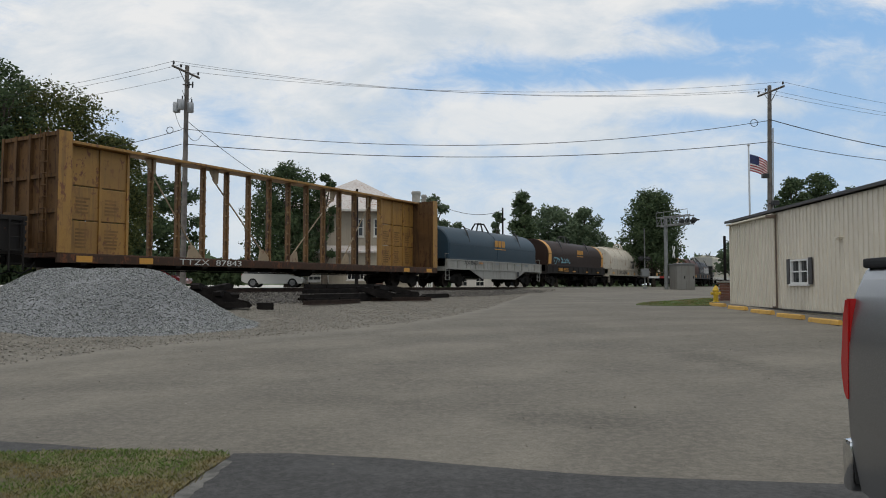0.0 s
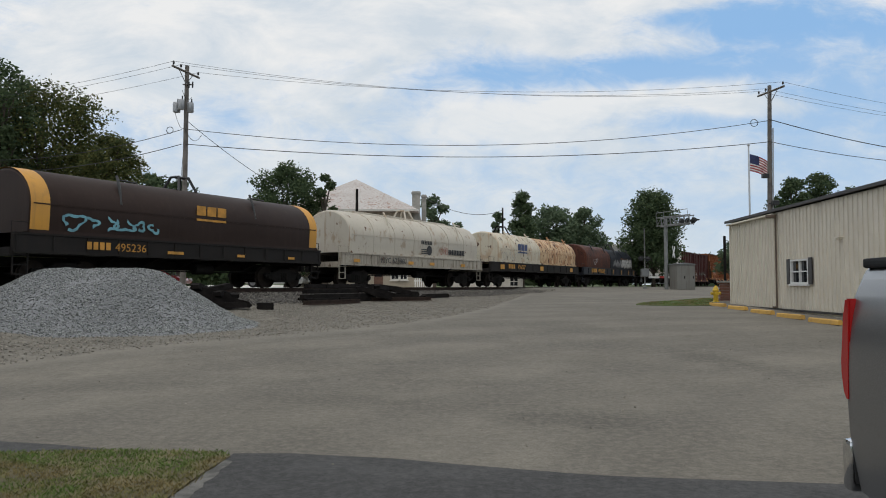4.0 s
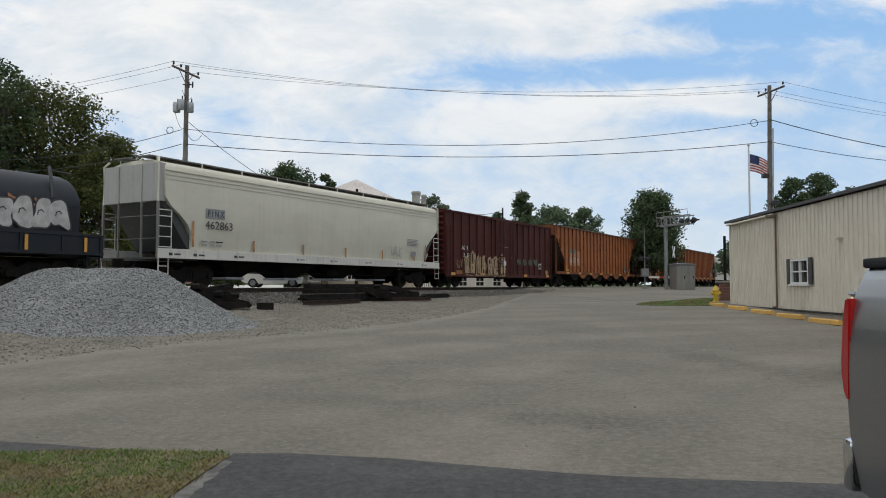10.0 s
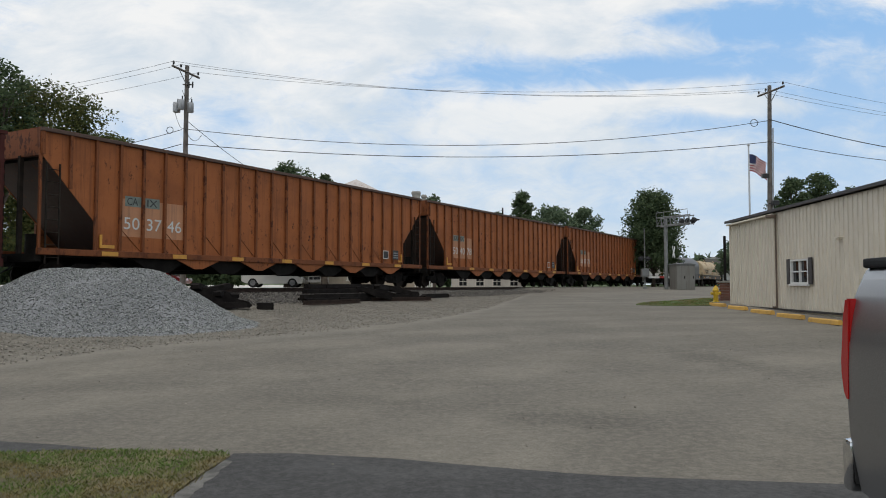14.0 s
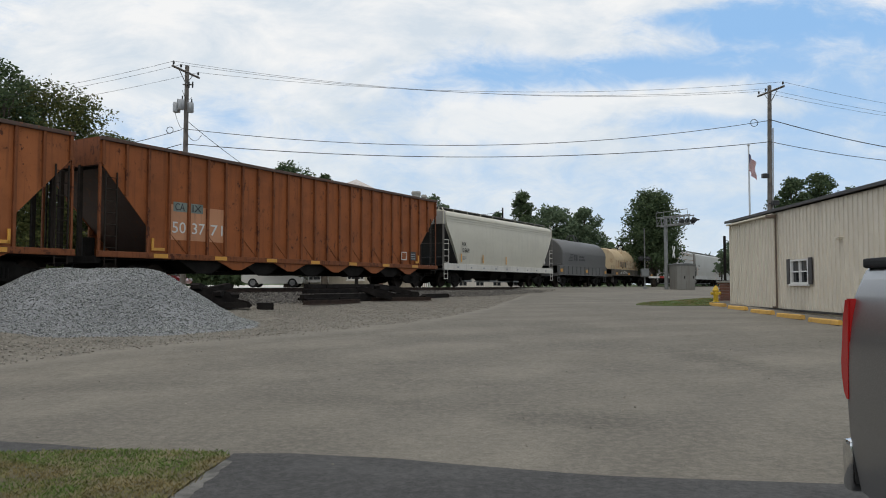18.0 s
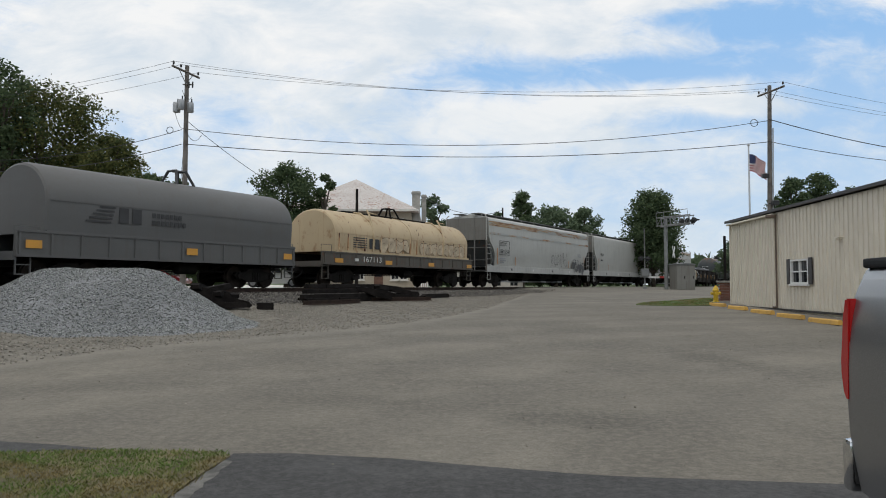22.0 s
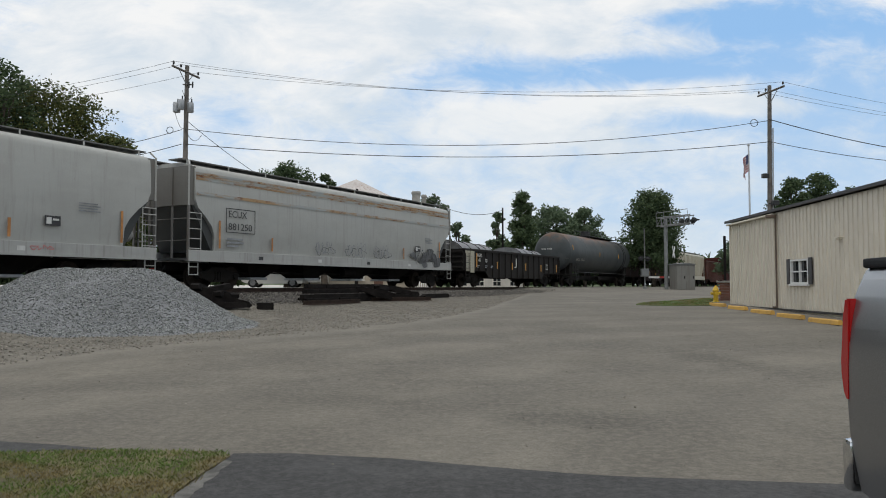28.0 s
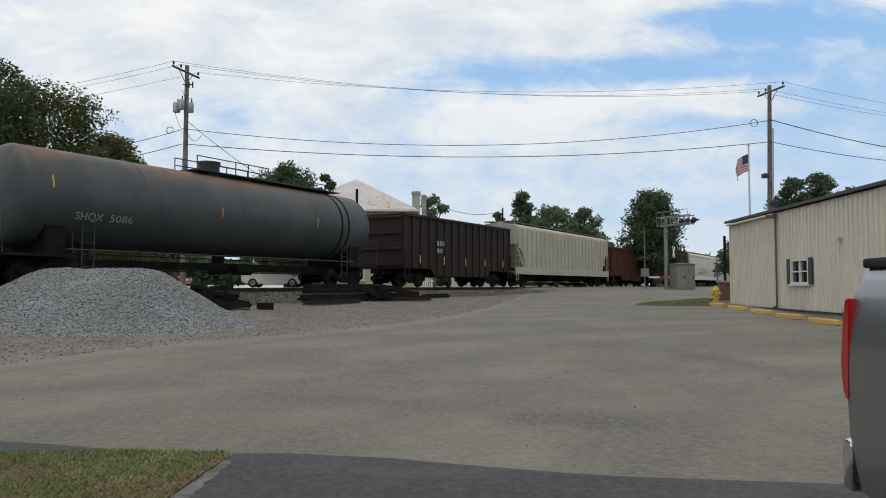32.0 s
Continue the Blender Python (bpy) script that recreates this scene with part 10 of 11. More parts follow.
    r = bmesh.ops.extrude_face_region(bm, geom=list(bm.faces))
    for v in r["geom"]:
        if isinstance(v, bmesh.types.BMVert):
            v.co.x += 0.022
            v.co.z += 0.012
    part("windscreen", bm, glass("dark_windscreen_glass", (0.06, 0.07, 0.075), 0.03), t)
    bm = bmesh.new()
    bm.faces.new([bm.verts.new(p) for p in ((1.085, -0.7, 1.36), (1.085, 0.7, 1.36), (1.165, 0.6, 1.76), (1.165, -0.6, 1.76))])
    part("rear_window", bm, M_TINT, t)
    # grille, bumpers, hood guard
    bm = bmesh.new()
    bm_box(bm, 4.40, 4.475, -0.60, 0.60, 0.82, 1.10, 0.015)
    gr = part("grille", bm, M_CHROME, t, "chrome grille")
    for k in range(4):
        bm = bmesh.new()
        bm_box(bm, 4.476, 4.485, -0.55, 0.55, 0.85 + 0.06 * k, 0.885 + 0.06 * k)
        part("grille_slot", bm, M_BLACK, gr)
    bm = bmesh.new()
    bm_box(bm, 4.25, 4.60, -0.97, 0.97, 0.63, 0.76, 0.05)
    part("front_bumper", bm, M_CHROME, t, "chrome front bumper", smooth=40)
    bm = bmesh.new()
    bm_box(bm, 4.16, 4.54, -0.94, 0.94, 0.36, 0.64, 0.06)
    part("front_valance", bm, M_FLARE, t, smooth=40)
    bm = bmesh.new()
    bm_box(bm, -1.07, -0.975, -0.965, 0.965, 0.30, 0.54, 0.03)
    part("rear_bumper", bm, M_CHROME, t, smooth=40)
    bm = bmesh.new()
    bm_box(bm, -1.20, -0.9, -0.06, 0.06, 0.40, 0.5, 0.02)
    part("tow_hitch", bm, M_BLACK, t)
    for cx in (0, F):
        for s in (-1, 1):
            turn = 0 if s > 0 else 180
            mm = pose(cx, s * 0.83, 0.344, 0, 0, turn)
            w = new("wheel")
            w.empty_display_size = 0.1
            w.parent = t
            w.matrix_basis = mm
            share("tyre", SHARED["tyre"], w)
            share("rim", SHARED["rim"], w)
            share("brake_disc", SHARED["brake_disc"], w)
    return t


C_GREY = car_paint("truck_grey", (0.22, 0.222, 0.228), (0.30, 0.302, 0.308), 0.7, 0.34)
# the parked truck: its near rear corner stands a few metres from the camera
GREY_TURN = -96.7
gc, gs = math.cos(radians(GREY_TURN)), math.sin(radians(GREY_TURN))
gx, gy = 1.875 + 1.0 * gc - 0.96 * gs, 3.52 + 1.0 * gs + 0.96 * gc
parked = pickup(pose(gx, gy, 0.05, 0, 0, GREY_TURN), C_GREY, "metallic grey pickup truck parked on the apron", shoulder=0.085, tuck=0.10)

# ---- the blue pickup that drives through ----
BLUE_BASE, BLUE_R = 3.645, 0.40
M_CHROME_RIM = plain("bright_wheel_alloy", (0.46, 0.46, 0.46), 0.20, 1.0, vary=0.06, bump=0.02)
M_TREAD = plain("step_pad", (0.02, 0.02, 0.021), 0.7, sheen=0.3)
# the pale base colour stands in for sky mirrored in the glass
M_SCREEN_SKY = glass("sky_pale_windscreen", (0.30, 0.33, 0.33), 0.06)
M_PLATE = plain("plate_white", (0.55, 0.55, 0.54), 0.5, vary=0.05)


def squarish(k, a, b, e):
    """Point on a rounded arch: k runs from 0 at its front foot to 1 at its rear foot."""
    th = math.pi * k
    c, s = math.cos(th), math.sin(th)
    return a * math.copysign(abs(c) ** (2 / e), c), b * abs(s) ** (2 / e)


def arch_top(x, cx, a, b, e, floor):
    d = abs(x - cx) / a
    return max(floor, BLUE_R + b * (1 - d ** e) ** (1 / e)) if d < 1 else floor


def truck_half(z, full=0.985):
    """Half width of the sheet metal by height: fullest below the waist line, leaning in above it."""
    if z > 0.86:
        return full - 0.010 - 0.060 * ((z - 0.86) / 0.5) ** 2
    return full - (0.0 if z > 0.80 else 0.09 * ((0.80 - z) / 0.42) ** 2)


def truck_skin(stations, inner=None):
    """Skin over cross sections (x, width factor, sill height, top height, crown, corner radius)."""
    bm = bmesh.new()
    rows = []
    for x, wide, low, high, crown, r in stations:
        half = [(truck_half(low + (high - r - low) * k / 11), low + (high - r - low) * k / 11) for k in range(12)]
        y0 = half[-1][0]
        half += [(y0 - r * (1 - math.cos(a)), high - r + r * math.sin(a)) for a in (0.3, 0.6, 0.9, 1.2, 1.571)]
        y1 = half[-1][0]
        if inner is None:
            half += [(y1 * k, high + crown * (1 - k * k)) for k in (0.75, 0.5, 0.25)]
            full = half + [(0.0, high + crown)] + [(-y, z) for y, z in half[::-1]]
        else:
            full = half + [(inner, high), (inner, low)]
        rows.append([bm.verts.new((x, y * wide, z)) for y, z in full])
    n = len(rows[0])
    for a, b in zip(rows, rows[1:]):
        for i in range(n):
            f = bm.faces.new((a[i], a[(i + 1) % n], b[(i + 1) % n], b[i]))
            f.material_index = 1 if i == n - 1 else 0
    bm.faces.new(rows[0][::-1])
    bm.faces.new(rows[-1])
    return bm


def spaced(a, b, step):
    n = max(1, round((b - a) / step))
    return [a + (b - a) * i / n for i in range(n + 1)]


def nose(th, out=0.0):
    """Plan curve of the front: th 0 at the side of the wing, pi/2 at the middle of the nose."""
    return 4.17 + (0.41 + out) * math.sin(th) ** 0.62, (0.985 + out) * math.cos(th) ** 0.62


def nose_band(t0, t1, z0, z1, out, depth=0.05, n=10, bulge=0.0, soft=0.0):
    """A band wrapped round the nose between two angles (pi - th is the other side), its ends rounded by soft."""
    bm = bmesh.new()
    rows = []
    for i in range(n + 1):
        th = t0 + (t1 - t0) * i / n
        f = 1 - soft * (1 - max(0.02, 1 - abs(2 * i / n - 1) ** 7) ** 0.3)
        zm = 0.5 * (z0 + z1)
        row = []
        for k, (z, o) in enumerate(((z0, out - 0.012), (z0 + 0.012, out), (0.5 * (z0 + z1), out + bulge), (z1 - 0.012, out), (z1, out - 0.012), (z1, out - depth), (z0, out - depth))):
            side = 1 if th <= math.pi / 2 else -1
            x, y = nose(max(0.0, min(th, math.pi - th)), o)
            row.append(bm.verts.new((x, side * y, zm + (z - zm) * f)))
        rows.append(row)
    for a, b in zip(rows, rows[1:]):
        for i in range(7):
            bm.faces.new((a[i], b[i], b[(i + 1) % 7], a[(i + 1) % 7]))
    bm.faces.new(rows[0])
    bm.faces.new(rows[-1][::-1])
    return bm


def cab_ring(z):
    """Plan outline of the upper cab at a height: rear end, foot of the front pillar, half width, bow of the glass, inset."""
    k = min(1.0, (z - 1.30) / 0.52)
    over = max(0.0, z - 1.82)
    inset = 0.0 if over == 0 else 0.118 - math.sqrt(max(0.0, 0.118 ** 2 - (over * 1.05) ** 2))
    return 1.125 + 0.085 * k ** 2 + inset, 3.175 - 0.465 * k - 1.6 * inset, 0.925 - 0.155 * k ** 1.2 - inset, 0.255 - 0.10 * k


def cab_half(z):
    return cab_ring(z)[2]


def screen_point(k, z, out=0.0):
    xr, xf, hw, bow = cab_ring(z)
    y = hw * (1 - 2 * k)
    return (xf + bow * (1 - (2 * k - 1) ** 2) ** 0.8 + out, y * (1 + out), z + 0.6 * out)


def blue_wheel_meshes():
    R = BLUE_R
    bm = bmesh.new()
    bm_lathe(bm, ((0.225, -0.02), (0.225, -0.11), (0.25, -0.133), (0.35, -0.136), (R - 0.02, -0.118), (R - 0.003, -0.09), (R, -0.05), (R - 0.012, -0.046), (R - 0.012, -0.034), (R, -0.03), (R, 0.03), (R - 0.012, 0.034), (R - 0.012, 0.046), (R, 0.05), (R - 0.003, 0.09), (R - 0.02, 0.118), (0.35, 0.136), (0.31, 0.139), (0.25, 0.133), (0.225, 0.11), (0.225, 0.0)), "y", 40)
    SHARED["blue_tyre"] = mesh_of("tyre", bm, M_RUBBER, flat=False, angle=35)
    # wheel face: broad spokes round a large cap, six openings near the rim
    bm = bmesh.new()
    bm_lathe(bm, ((0.222, 0.04), (0.212, 0.104), (0.220, 0.134), (0.246, 0.142), (0.250, 0.13), (0.244, 0.03), (0.222, 0.03)), "y", 36)
    radii = ((0.075, 0.118), (0.115, 0.108), (0.150, 0.100), (0.185, 0.100), (0.214, 0.112))
    n = 48
    front = [[bm.verts.new((r * math.cos(2 * math.pi * i / n), y, r * math.sin(2 * math.pi * i / n))) for i in range(n)] for r, y in radii]
    back = [[bm.verts.new((r * math.cos(2 * math.pi * i / n), y - 0.035, r * math.sin(2 * math.pi * i / n))) for i in range(n)] for r, y in radii]

    def solid(k, i):
        j = i % 8
        return k == 0 or not (2 <= j <= 6 if k >= 2 else 3 <= j <= 5)
    for k in range(4):
        for i in range(n):
            if not solid(k, i):
                continue
            q = (i + 1) % n
            bm.faces.new((front[k][i], front[k][q], front[k + 1][q], front[k + 1][i]))
            bm.faces.new((back[k][i], back[k + 1][i], back[k + 1][q], back[k][q]))
            for ii, jj in ((i - 1, i), (i + 1, q)):
                if not solid(k, ii % n):
                    bm.faces.new((front[k][jj], front[k + 1][jj], back[k + 1][jj], back[k][jj]))
            if k < 3 and not solid(k + 1, i):
                bm.faces.new((front[k + 1][i], front[k + 1][q], back[k + 1][q], back[k + 1][i]))
    bm_lathe(bm, ((0.004, 0.140), (0.05, 0.138), (0.075, 0.128), (0.084, 0.112), (0.084, 0.08)), "y", 24)
    SHARED["blue_rim"] = mesh_of("rim", bm, M_CHROME_RIM, flat=False, angle=30)
    bm = bmesh.new()
    bm_lathe(bm, ((0.02, -0.03), (0.20, -0.03), (0.20, 0.03), (0.02, 0.035)), "y", 24)
    SHARED["blue_drum"] = mesh_of("brake_disc", bm, M_BLACK)


def flat_plate(pts, thick):
    """A thin solid from an outline of points, thickened along y."""
    bm = bmesh.new()
    a = [bm.verts.new(p) for p in pts]
    b = [bm.verts.new((p[0], p[1] + thick, p[2])) for p in pts]
    bm.faces.new(a)
    bm.faces.new(b[::-1])
    for i in range(len(pts)):
        j = (i + 1) % len(pts)
        bm.faces.new((a[i], b[i], b[j], a[j]))
    bmesh.ops.recalc_face_normals(bm, faces=bm.faces)
    return bm


BLUE_WHEELS = []


def blue_pickup(m):
    """Origin on the ground below the rear axle; x forward, y to the driver's side."""
    blue_wheel_meshes()
    t = thing("pickup_truck", m, "dark blue extended-cab pickup truck with black fender flares", "pickup truck")
    F = BLUE_BASE
    skin = [C_BLUE, M_BLACK]
    # box sides with the rear arches cut out of them
    for s in (-1, 1):
        rows = []
        for x in spaced(-0.955, 1.062, 0.042):
            low = 0.50 + 0.10 * max(0.0, (-0.62 - x) / 0.33)
            rows.append((x, s * 1.0, arch_top(x, -0.01, 0.46, 0.585, 3.3, low), 1.368, 0.0, 0.03))
        bm = truck_skin(rows, inner=0.74)
        bmesh.ops.recalc_face_normals(bm, faces=bm.faces)
        side = part("bed_side", bm, skin, t, smooth=40)
        bm = bmesh.new()
        bm_tube(bm, [(x, s * (truck_half(0.865) + 0.002), 0.865) for x in (-0.93, -0.55)], 0.006, 6)
        part("crease", bm, C_BLUE, side)
    bm = bmesh.new()
    bm_box(bm, -0.965, -0.90, -0.80, 0.80, 0.68, 1.365, 0.02)
    part("tailgate", bm, C_BLUE, t)
    bm = bmesh.new()
    bm_box(bm, -0.93, 1.04, -0.80, 0.80, 0.60, 0.70)
    part("bed_floor", bm, M_FLARE, t)
    bm = bmesh.new()
    bm_prism(bm, ((-0.90, 1.370), (0.90, 1.370), (0.90, 1.392), (0.80, 1.408), (0.0, 1.418), (-0.80, 1.408), (-0.90, 1.392)), "x", -0.955, 1.05)
    part("tonneau_cover", bm, plain("cover_vinyl", (0.10, 0.10, 0.10), 0.45, vary=0.1, sheen=0.6), t, "dull black soft tonneau cover")
    # doors and lower cab
    bm = truck_skin([(x, 1.0, 0.465, 1.325, 0.0, 0.035) for x in spaced(1.088, 3.098, 0.20)])
    part("cab", bm, skin, t, smooth=40)
    # wings, hood and nose
    rows = []
    for x in spaced(3.108, 4.17, 0.045):
        high = 1.345 - 0.02 * ((x - 3.108) / 0.5) if x < 3.6 else 1.325 - 0.085 * ((x - 3.6) / 0.57) ** 1.5
        rows.append((x, 1.0, arch_top(x, F - 0.005, 0.50, 0.575, 3.3, 0.47 if x < F else 0.56), high - 0.015, 0.035, 0.13))
    for th in spaced(0.0, 1.25, 0.10)[1:]:
        x, y = nose(th)
        k = (x - 4.17) / 0.41
        rows.append((x, y / 0.985, 0.60, 1.225 - 0.085 * k - 0.02 * k * k, 0.035, 0.10))
    bm = truck_skin(rows)
    part("front_body", bm, skin, t, smooth=50)
    bm = bmesh.new()
    bm_box(bm, 3.13, 3.17, -0.86, 0.86, 1.30, 1.352, 0.01)
    part("cowl", bm, M_FLARE, t, "black cowl panel")
    for s in (-1, 1):
        bm = bmesh.new()
        bm_tube(bm, ((3.40, s * 0.12, 1.372), (3.37, s * 0.45, 1.378), (3.30, s * 0.68, 1.395)), 0.010, 5)
        part("wiper", bm, M_BLACK, t)
    bm = bmesh.new()
    bm_box(bm, 0.6, 4.15, -0.62, 0.62, 0.44, 0.90)
    bm_box(bm, -0.88, 0.6, -0.5, 0.5, 0.46, 0.62)
    bm_tube(bm, ((0, -0.7, BLUE_R), (0, 0.7, BLUE_R)), 0.06, 8)
    bm_tube(bm, ((F, -0.7, BLUE_R - 0.03), (F, 0.7, BLUE_R - 0.03)), 0.05, 8)
    part("chassis", bm, M_BLACK, t)
    # upper cab, as plan outlines stacked up to the roof
    bm = bmesh.new()
    rings = []
    for z in (1.30, 1.40, 1.50, 1.60, 1.70, 1.78, 1.82, 1.85, 1.875, 1.90, 1.915):
        xr, xf, hw, bow = cab_ring(z)
        pts = [(xr + 0.05 * (1 - math.cos(a)), hw - 0.05 + 0.05 * math.sin(a)) for a in (0.0, 0.5, 1.05, 1.571)]
        pts += [(xr + 0.05 + (xf - xr - 0.10) * k, hw) for k in (0.33, 0.66, 1.0)]
        pts += [(xf + bow * (1 - (1 - 2 * k) ** 2) ** 0.8, hw * (1 - 2 * k)) for k in [0.02, 0.06] + [0.125 * j for j in range(1, 8)] + [0.94, 0.98]]
        pts += [(x, -y) for x, y in pts[6::-1]]
        rings.append([bm.verts.new((x, y, z)) for x, y in pts])
    n = len(rings[0])
    for a, b in zip(rings, rings[1:]):
        for i in range(n):
            bm.faces.new((a[i], a[(i + 1) % n], b[(i + 1) % n], b[i]))
    tip = bm.verts.new((1.95, 0, 1.932))
    for i in range(n):
        bm.faces.new((rings[-1][i], rings[-1][(i + 1) % n], tip))
    bmesh.ops.recalc_face_normals(bm, faces=bm.faces)
    part("greenhouse", bm, C_BLUE, t, smooth=45)
    # windscreen
    bm = bmesh.new()
    zs = [1.345 + 0.475 * j / 6 for j in range(7)]
    grid = [[bm.verts.new(screen_point(0.045 + 0.91 * i / 14, z, 0.007)) for i in range(15)] for z in zs]
    for a, b in zip(grid, grid[1:]):
        for i in range(14):
            bm.faces.new((a[i], a[i + 1], b[i + 1], b[i]))
    r = bmesh.ops.extrude_face_region(bm, geom=list(bm.faces))
    for v in r["geom"]:
        if isinstance(v, bmesh.types.BMVert):
            v.co.x -= 0.02
    bmesh.ops.recalc_face_normals(bm, faces=bm.faces)
    part("windscreen", bm, M_SCREEN_SKY, t, "windscreen with the sky's reflection put into its pale colour", smooth=40)
    bm = bmesh.new()
    bm.faces.new([bm.verts.new(p) for p in ((1.112, -0.7, 1.40), (1.112, 0.7, 1.40), (1.185, 0.62, 1.76), (1.185, -0.62, 1.76))])
    part("rear_window", bm, M_TINT, t)
    # glass, doors, trim, lamps
    front_pane = ((3.06, 1.328), (2.74, 1.70), (2.70, 1.752), (2.64, 1.785), (2.54, 1.80), (2.03, 1.81), (2.005, 1.79), (1.975, 1.345), (1.99, 1.328))
    rear_pane = ((1.87, 1.81), (1.40, 1.80), (1.355, 1.785), (1.335, 1.74), (1.295, 1.36), (1.31, 1.338), (1.78, 1.335), (1.80, 1.36), (1.865, 1.79))
    for s in (-1, 1):
        for pane in (front_pane, rear_pane):
            cx, cz = sum(p[0] for p in pane) / 9, sum(p[1] for p in pane) / 9
            rim = [(cx + (x - cx) * 1.035, s * (cab_half(z) - 0.012), cz + (z - cz) * 1.06) for x, z in pane]
            part("window_seal", flat_plate(rim, s * 0.016), M_BLACK, t)
            win = part("side_window", flat_plate([(x, s * (cab_half(z) - 0.010), z) for x, z in pane], s * 0.018), M_TINT, t, "dark tinted side window")
            bm = bmesh.new()
            line = [p for p in pane if p[1] > 1.60]
            line = sorted(line, key=lambda p: -p[0])
            bm_tube(bm, [(x, s * (cab_half(z) + 0.018), z) for x, z in line], 0.019, 6)
            part("vent_visor", bm, M_FLARE, win, smooth=40)
        for x, z0, z1 in ((1.175, 0.50, 1.30), (1.905, 0.50, 1.31), (3.103, 0.50, 1.31)):
            bm = bmesh.new()
            bm_tube(bm, [(x, s * (truck_half(z0 + (z1 - z0) * k / 8) - 0.003), z0 + (z1 - z0) * k / 8) for k in range(9)], 0.007, 4)
            part("shut_line", bm, M_BLACK, t)
        bm = bmesh.new()
        bm_box(bm, 1.955, 2.115, s * 0.972 - 0.022, s * 0.972 + 0.022, 1.105, 1.175, 0.02)
        part("door_handle", bm, M_BLACK, t)
        for a, b in ((1.20, 1.895), (1.915, 3.075)):
            y = truck_half(0.80)
            bm = bmesh.new()
            rows = []
            for x in (a, b - 0.10, b - 0.03, b):
                k = 1.0 if x < b - 0.05 else 0.7 if x < b else 0.15
                rows.append([bm.verts.new((x, s * (y - 0.004 + dy), 0.795 + k * dz)) for dy, dz in ((0.0, -0.024), (0.014, -0.022), (0.024, -0.008), (0.006, 0.026), (0.0, 0.026))])
            for p, q in zip(rows, rows[1:]):
                for k in range(5):
                    bm.faces.new((p[k], q[k], q[(k + 1) % 5], p[(k + 1) % 5]))
            bm.faces.new(rows[0])
            bm.faces.new(rows[-1][::-1])
            bmesh.ops.recalc_face_normals(bm, faces=bm.faces)
            part("side_moulding", bm, M_CHROME, t, "chrome side moulding")
        bm = bmesh.new()
        bmesh.ops.create_icosphere(bm, subdivisions=3, radius=1.0)
        for v in bm.verts:
            d = v.co
            d.x, d.y, d.z = d.x * (0.085 if d.x > 0 else 0.055), d.y * 0.125, (abs(d.z) ** 0.7) * math.copysign(0.105, d.z)
            d.x += 2.80
            d.y += s * 1.085
            d.z += 1.425
        bm_tube(bm, ((2.88, s * 0.90, 1.345), (2.84, s * 1.04, 1.375)), 0.035, 8)
        part("mirror", bm, M_FLARE, t, "black door mirror", smooth=50)
        bm = bmesh.new()
        bm_tube(bm, ((1.12, s * 0.86, 0.44), (1.20, s * 0.99, 0.385), (1.32, s * 1.02, 0.375), (2.98, s * 1.02, 0.375), (3.08, s * 0.99, 0.385), (3.15, s * 0.86, 0.44)), 0.040, 12)
        board = part("running_board", bm, M_STEP, t, "chrome tubular step", smooth=40)
        for a, b in ((1.45, 2.02), (2.30, 2.84)):
            bm = bmesh.new()
            bm_box(bm, a, b, s * 1.02 - 0.032, s * 1.02 + 0.032, 0.392, 0.422, 0.01)
            part("step_pad", bm, M_TREAD, board)
        for cx, a, b in ((-0.01, 0.50, 0.685), (F - 0.005, 0.555, 0.672)):
            bm = bmesh.new()
            rows = []
            for i in range(33):
                k = i / 32
                ox, oz = squarish(k, a, b, 3.5)
                ix, iz = squarish(k, a - 0.055, b - 0.100, 3.3)
                row = []
                for x, z, y in ((ix, iz, 0.80), (ix, iz, 1.015), (0.75 * ix + 0.25 * ox, 0.75 * iz + 0.25 * oz, 1.038), (0.3 * ix + 0.7 * ox, 0.3 * iz + 0.7 * oz, 1.022), (ox, oz, 0.995), (ox, oz, 0.90)):
                    row.append(bm.verts.new((cx + x, s * y, BLUE_R + max(z, 0.0) + 0.07 * (1 - min(1.0, z / 0.3)))))
                rows.append(row)
            for p, q in zip(rows, rows[1:]):
                for i in range(5):
                    bm.faces.new((p[i], q[i], q[i + 1], p[i + 1]))
            bmesh.ops.recalc_face_normals(bm, faces=bm.faces)
            part("fender_flare", bm, M_FLARE, t, "black fender flare", smooth=50)
            bm = bmesh.new()
            bm_prism(bm, [(cx + x * 1.06, BLUE_R + z) for x, z in (squarish(k / 16, a - 0.02, b - 0.06, 2.8) for k in range(17))], "y", s * 0.52, s * 0.55)
            part("wheel_liner", bm, M_BLACK, t)
        # rear lamps, one above the other
        edge = truck_half(1.10) + 0.004
        for z0, z1, mt, nm in ((1.183, 1.315, M_BRAKE_ON, "brake_lamp"), (1.063, 1.183, M_LAMP_R, "tail_lamp"), (0.983, 1.063, M_LAMP_A, "turn_lamp"), (0.932, 0.983, M_LAMP_C, "reversing_lamp"), (0.880, 0.932, M_LAMP_R, "reflector")):
            bm = bmesh.new()
            rows = []
            for z in (z0, z1):
                out = edge - 0.050 * max(0.0, (z - 1.10) / 0.22) ** 2
                plan = ((-0.885, out - 0.14), (-0.885, out), (-0.945, out + 0.004), (-0.975, out - 0.012), (-0.988, out - 0.045), (-0.988, out - 0.14))
                rows.append([bm.verts.new((a, s * b, z)) for a, b in plan])
            for k in range(6):
                bm.faces.new((rows[0][k], rows[0][(k + 1) % 6], rows[1][(k + 1) % 6], rows[1][k]))
            bm.faces.new(rows[0][::-1])
            bm.faces.new(rows[1])
            part(nm, bm, mt, t, smooth=40)
        # headlamp above, marker below, chrome surround
        turn = (lambda a: a) if s > 0 else (lambda a: math.pi - a)
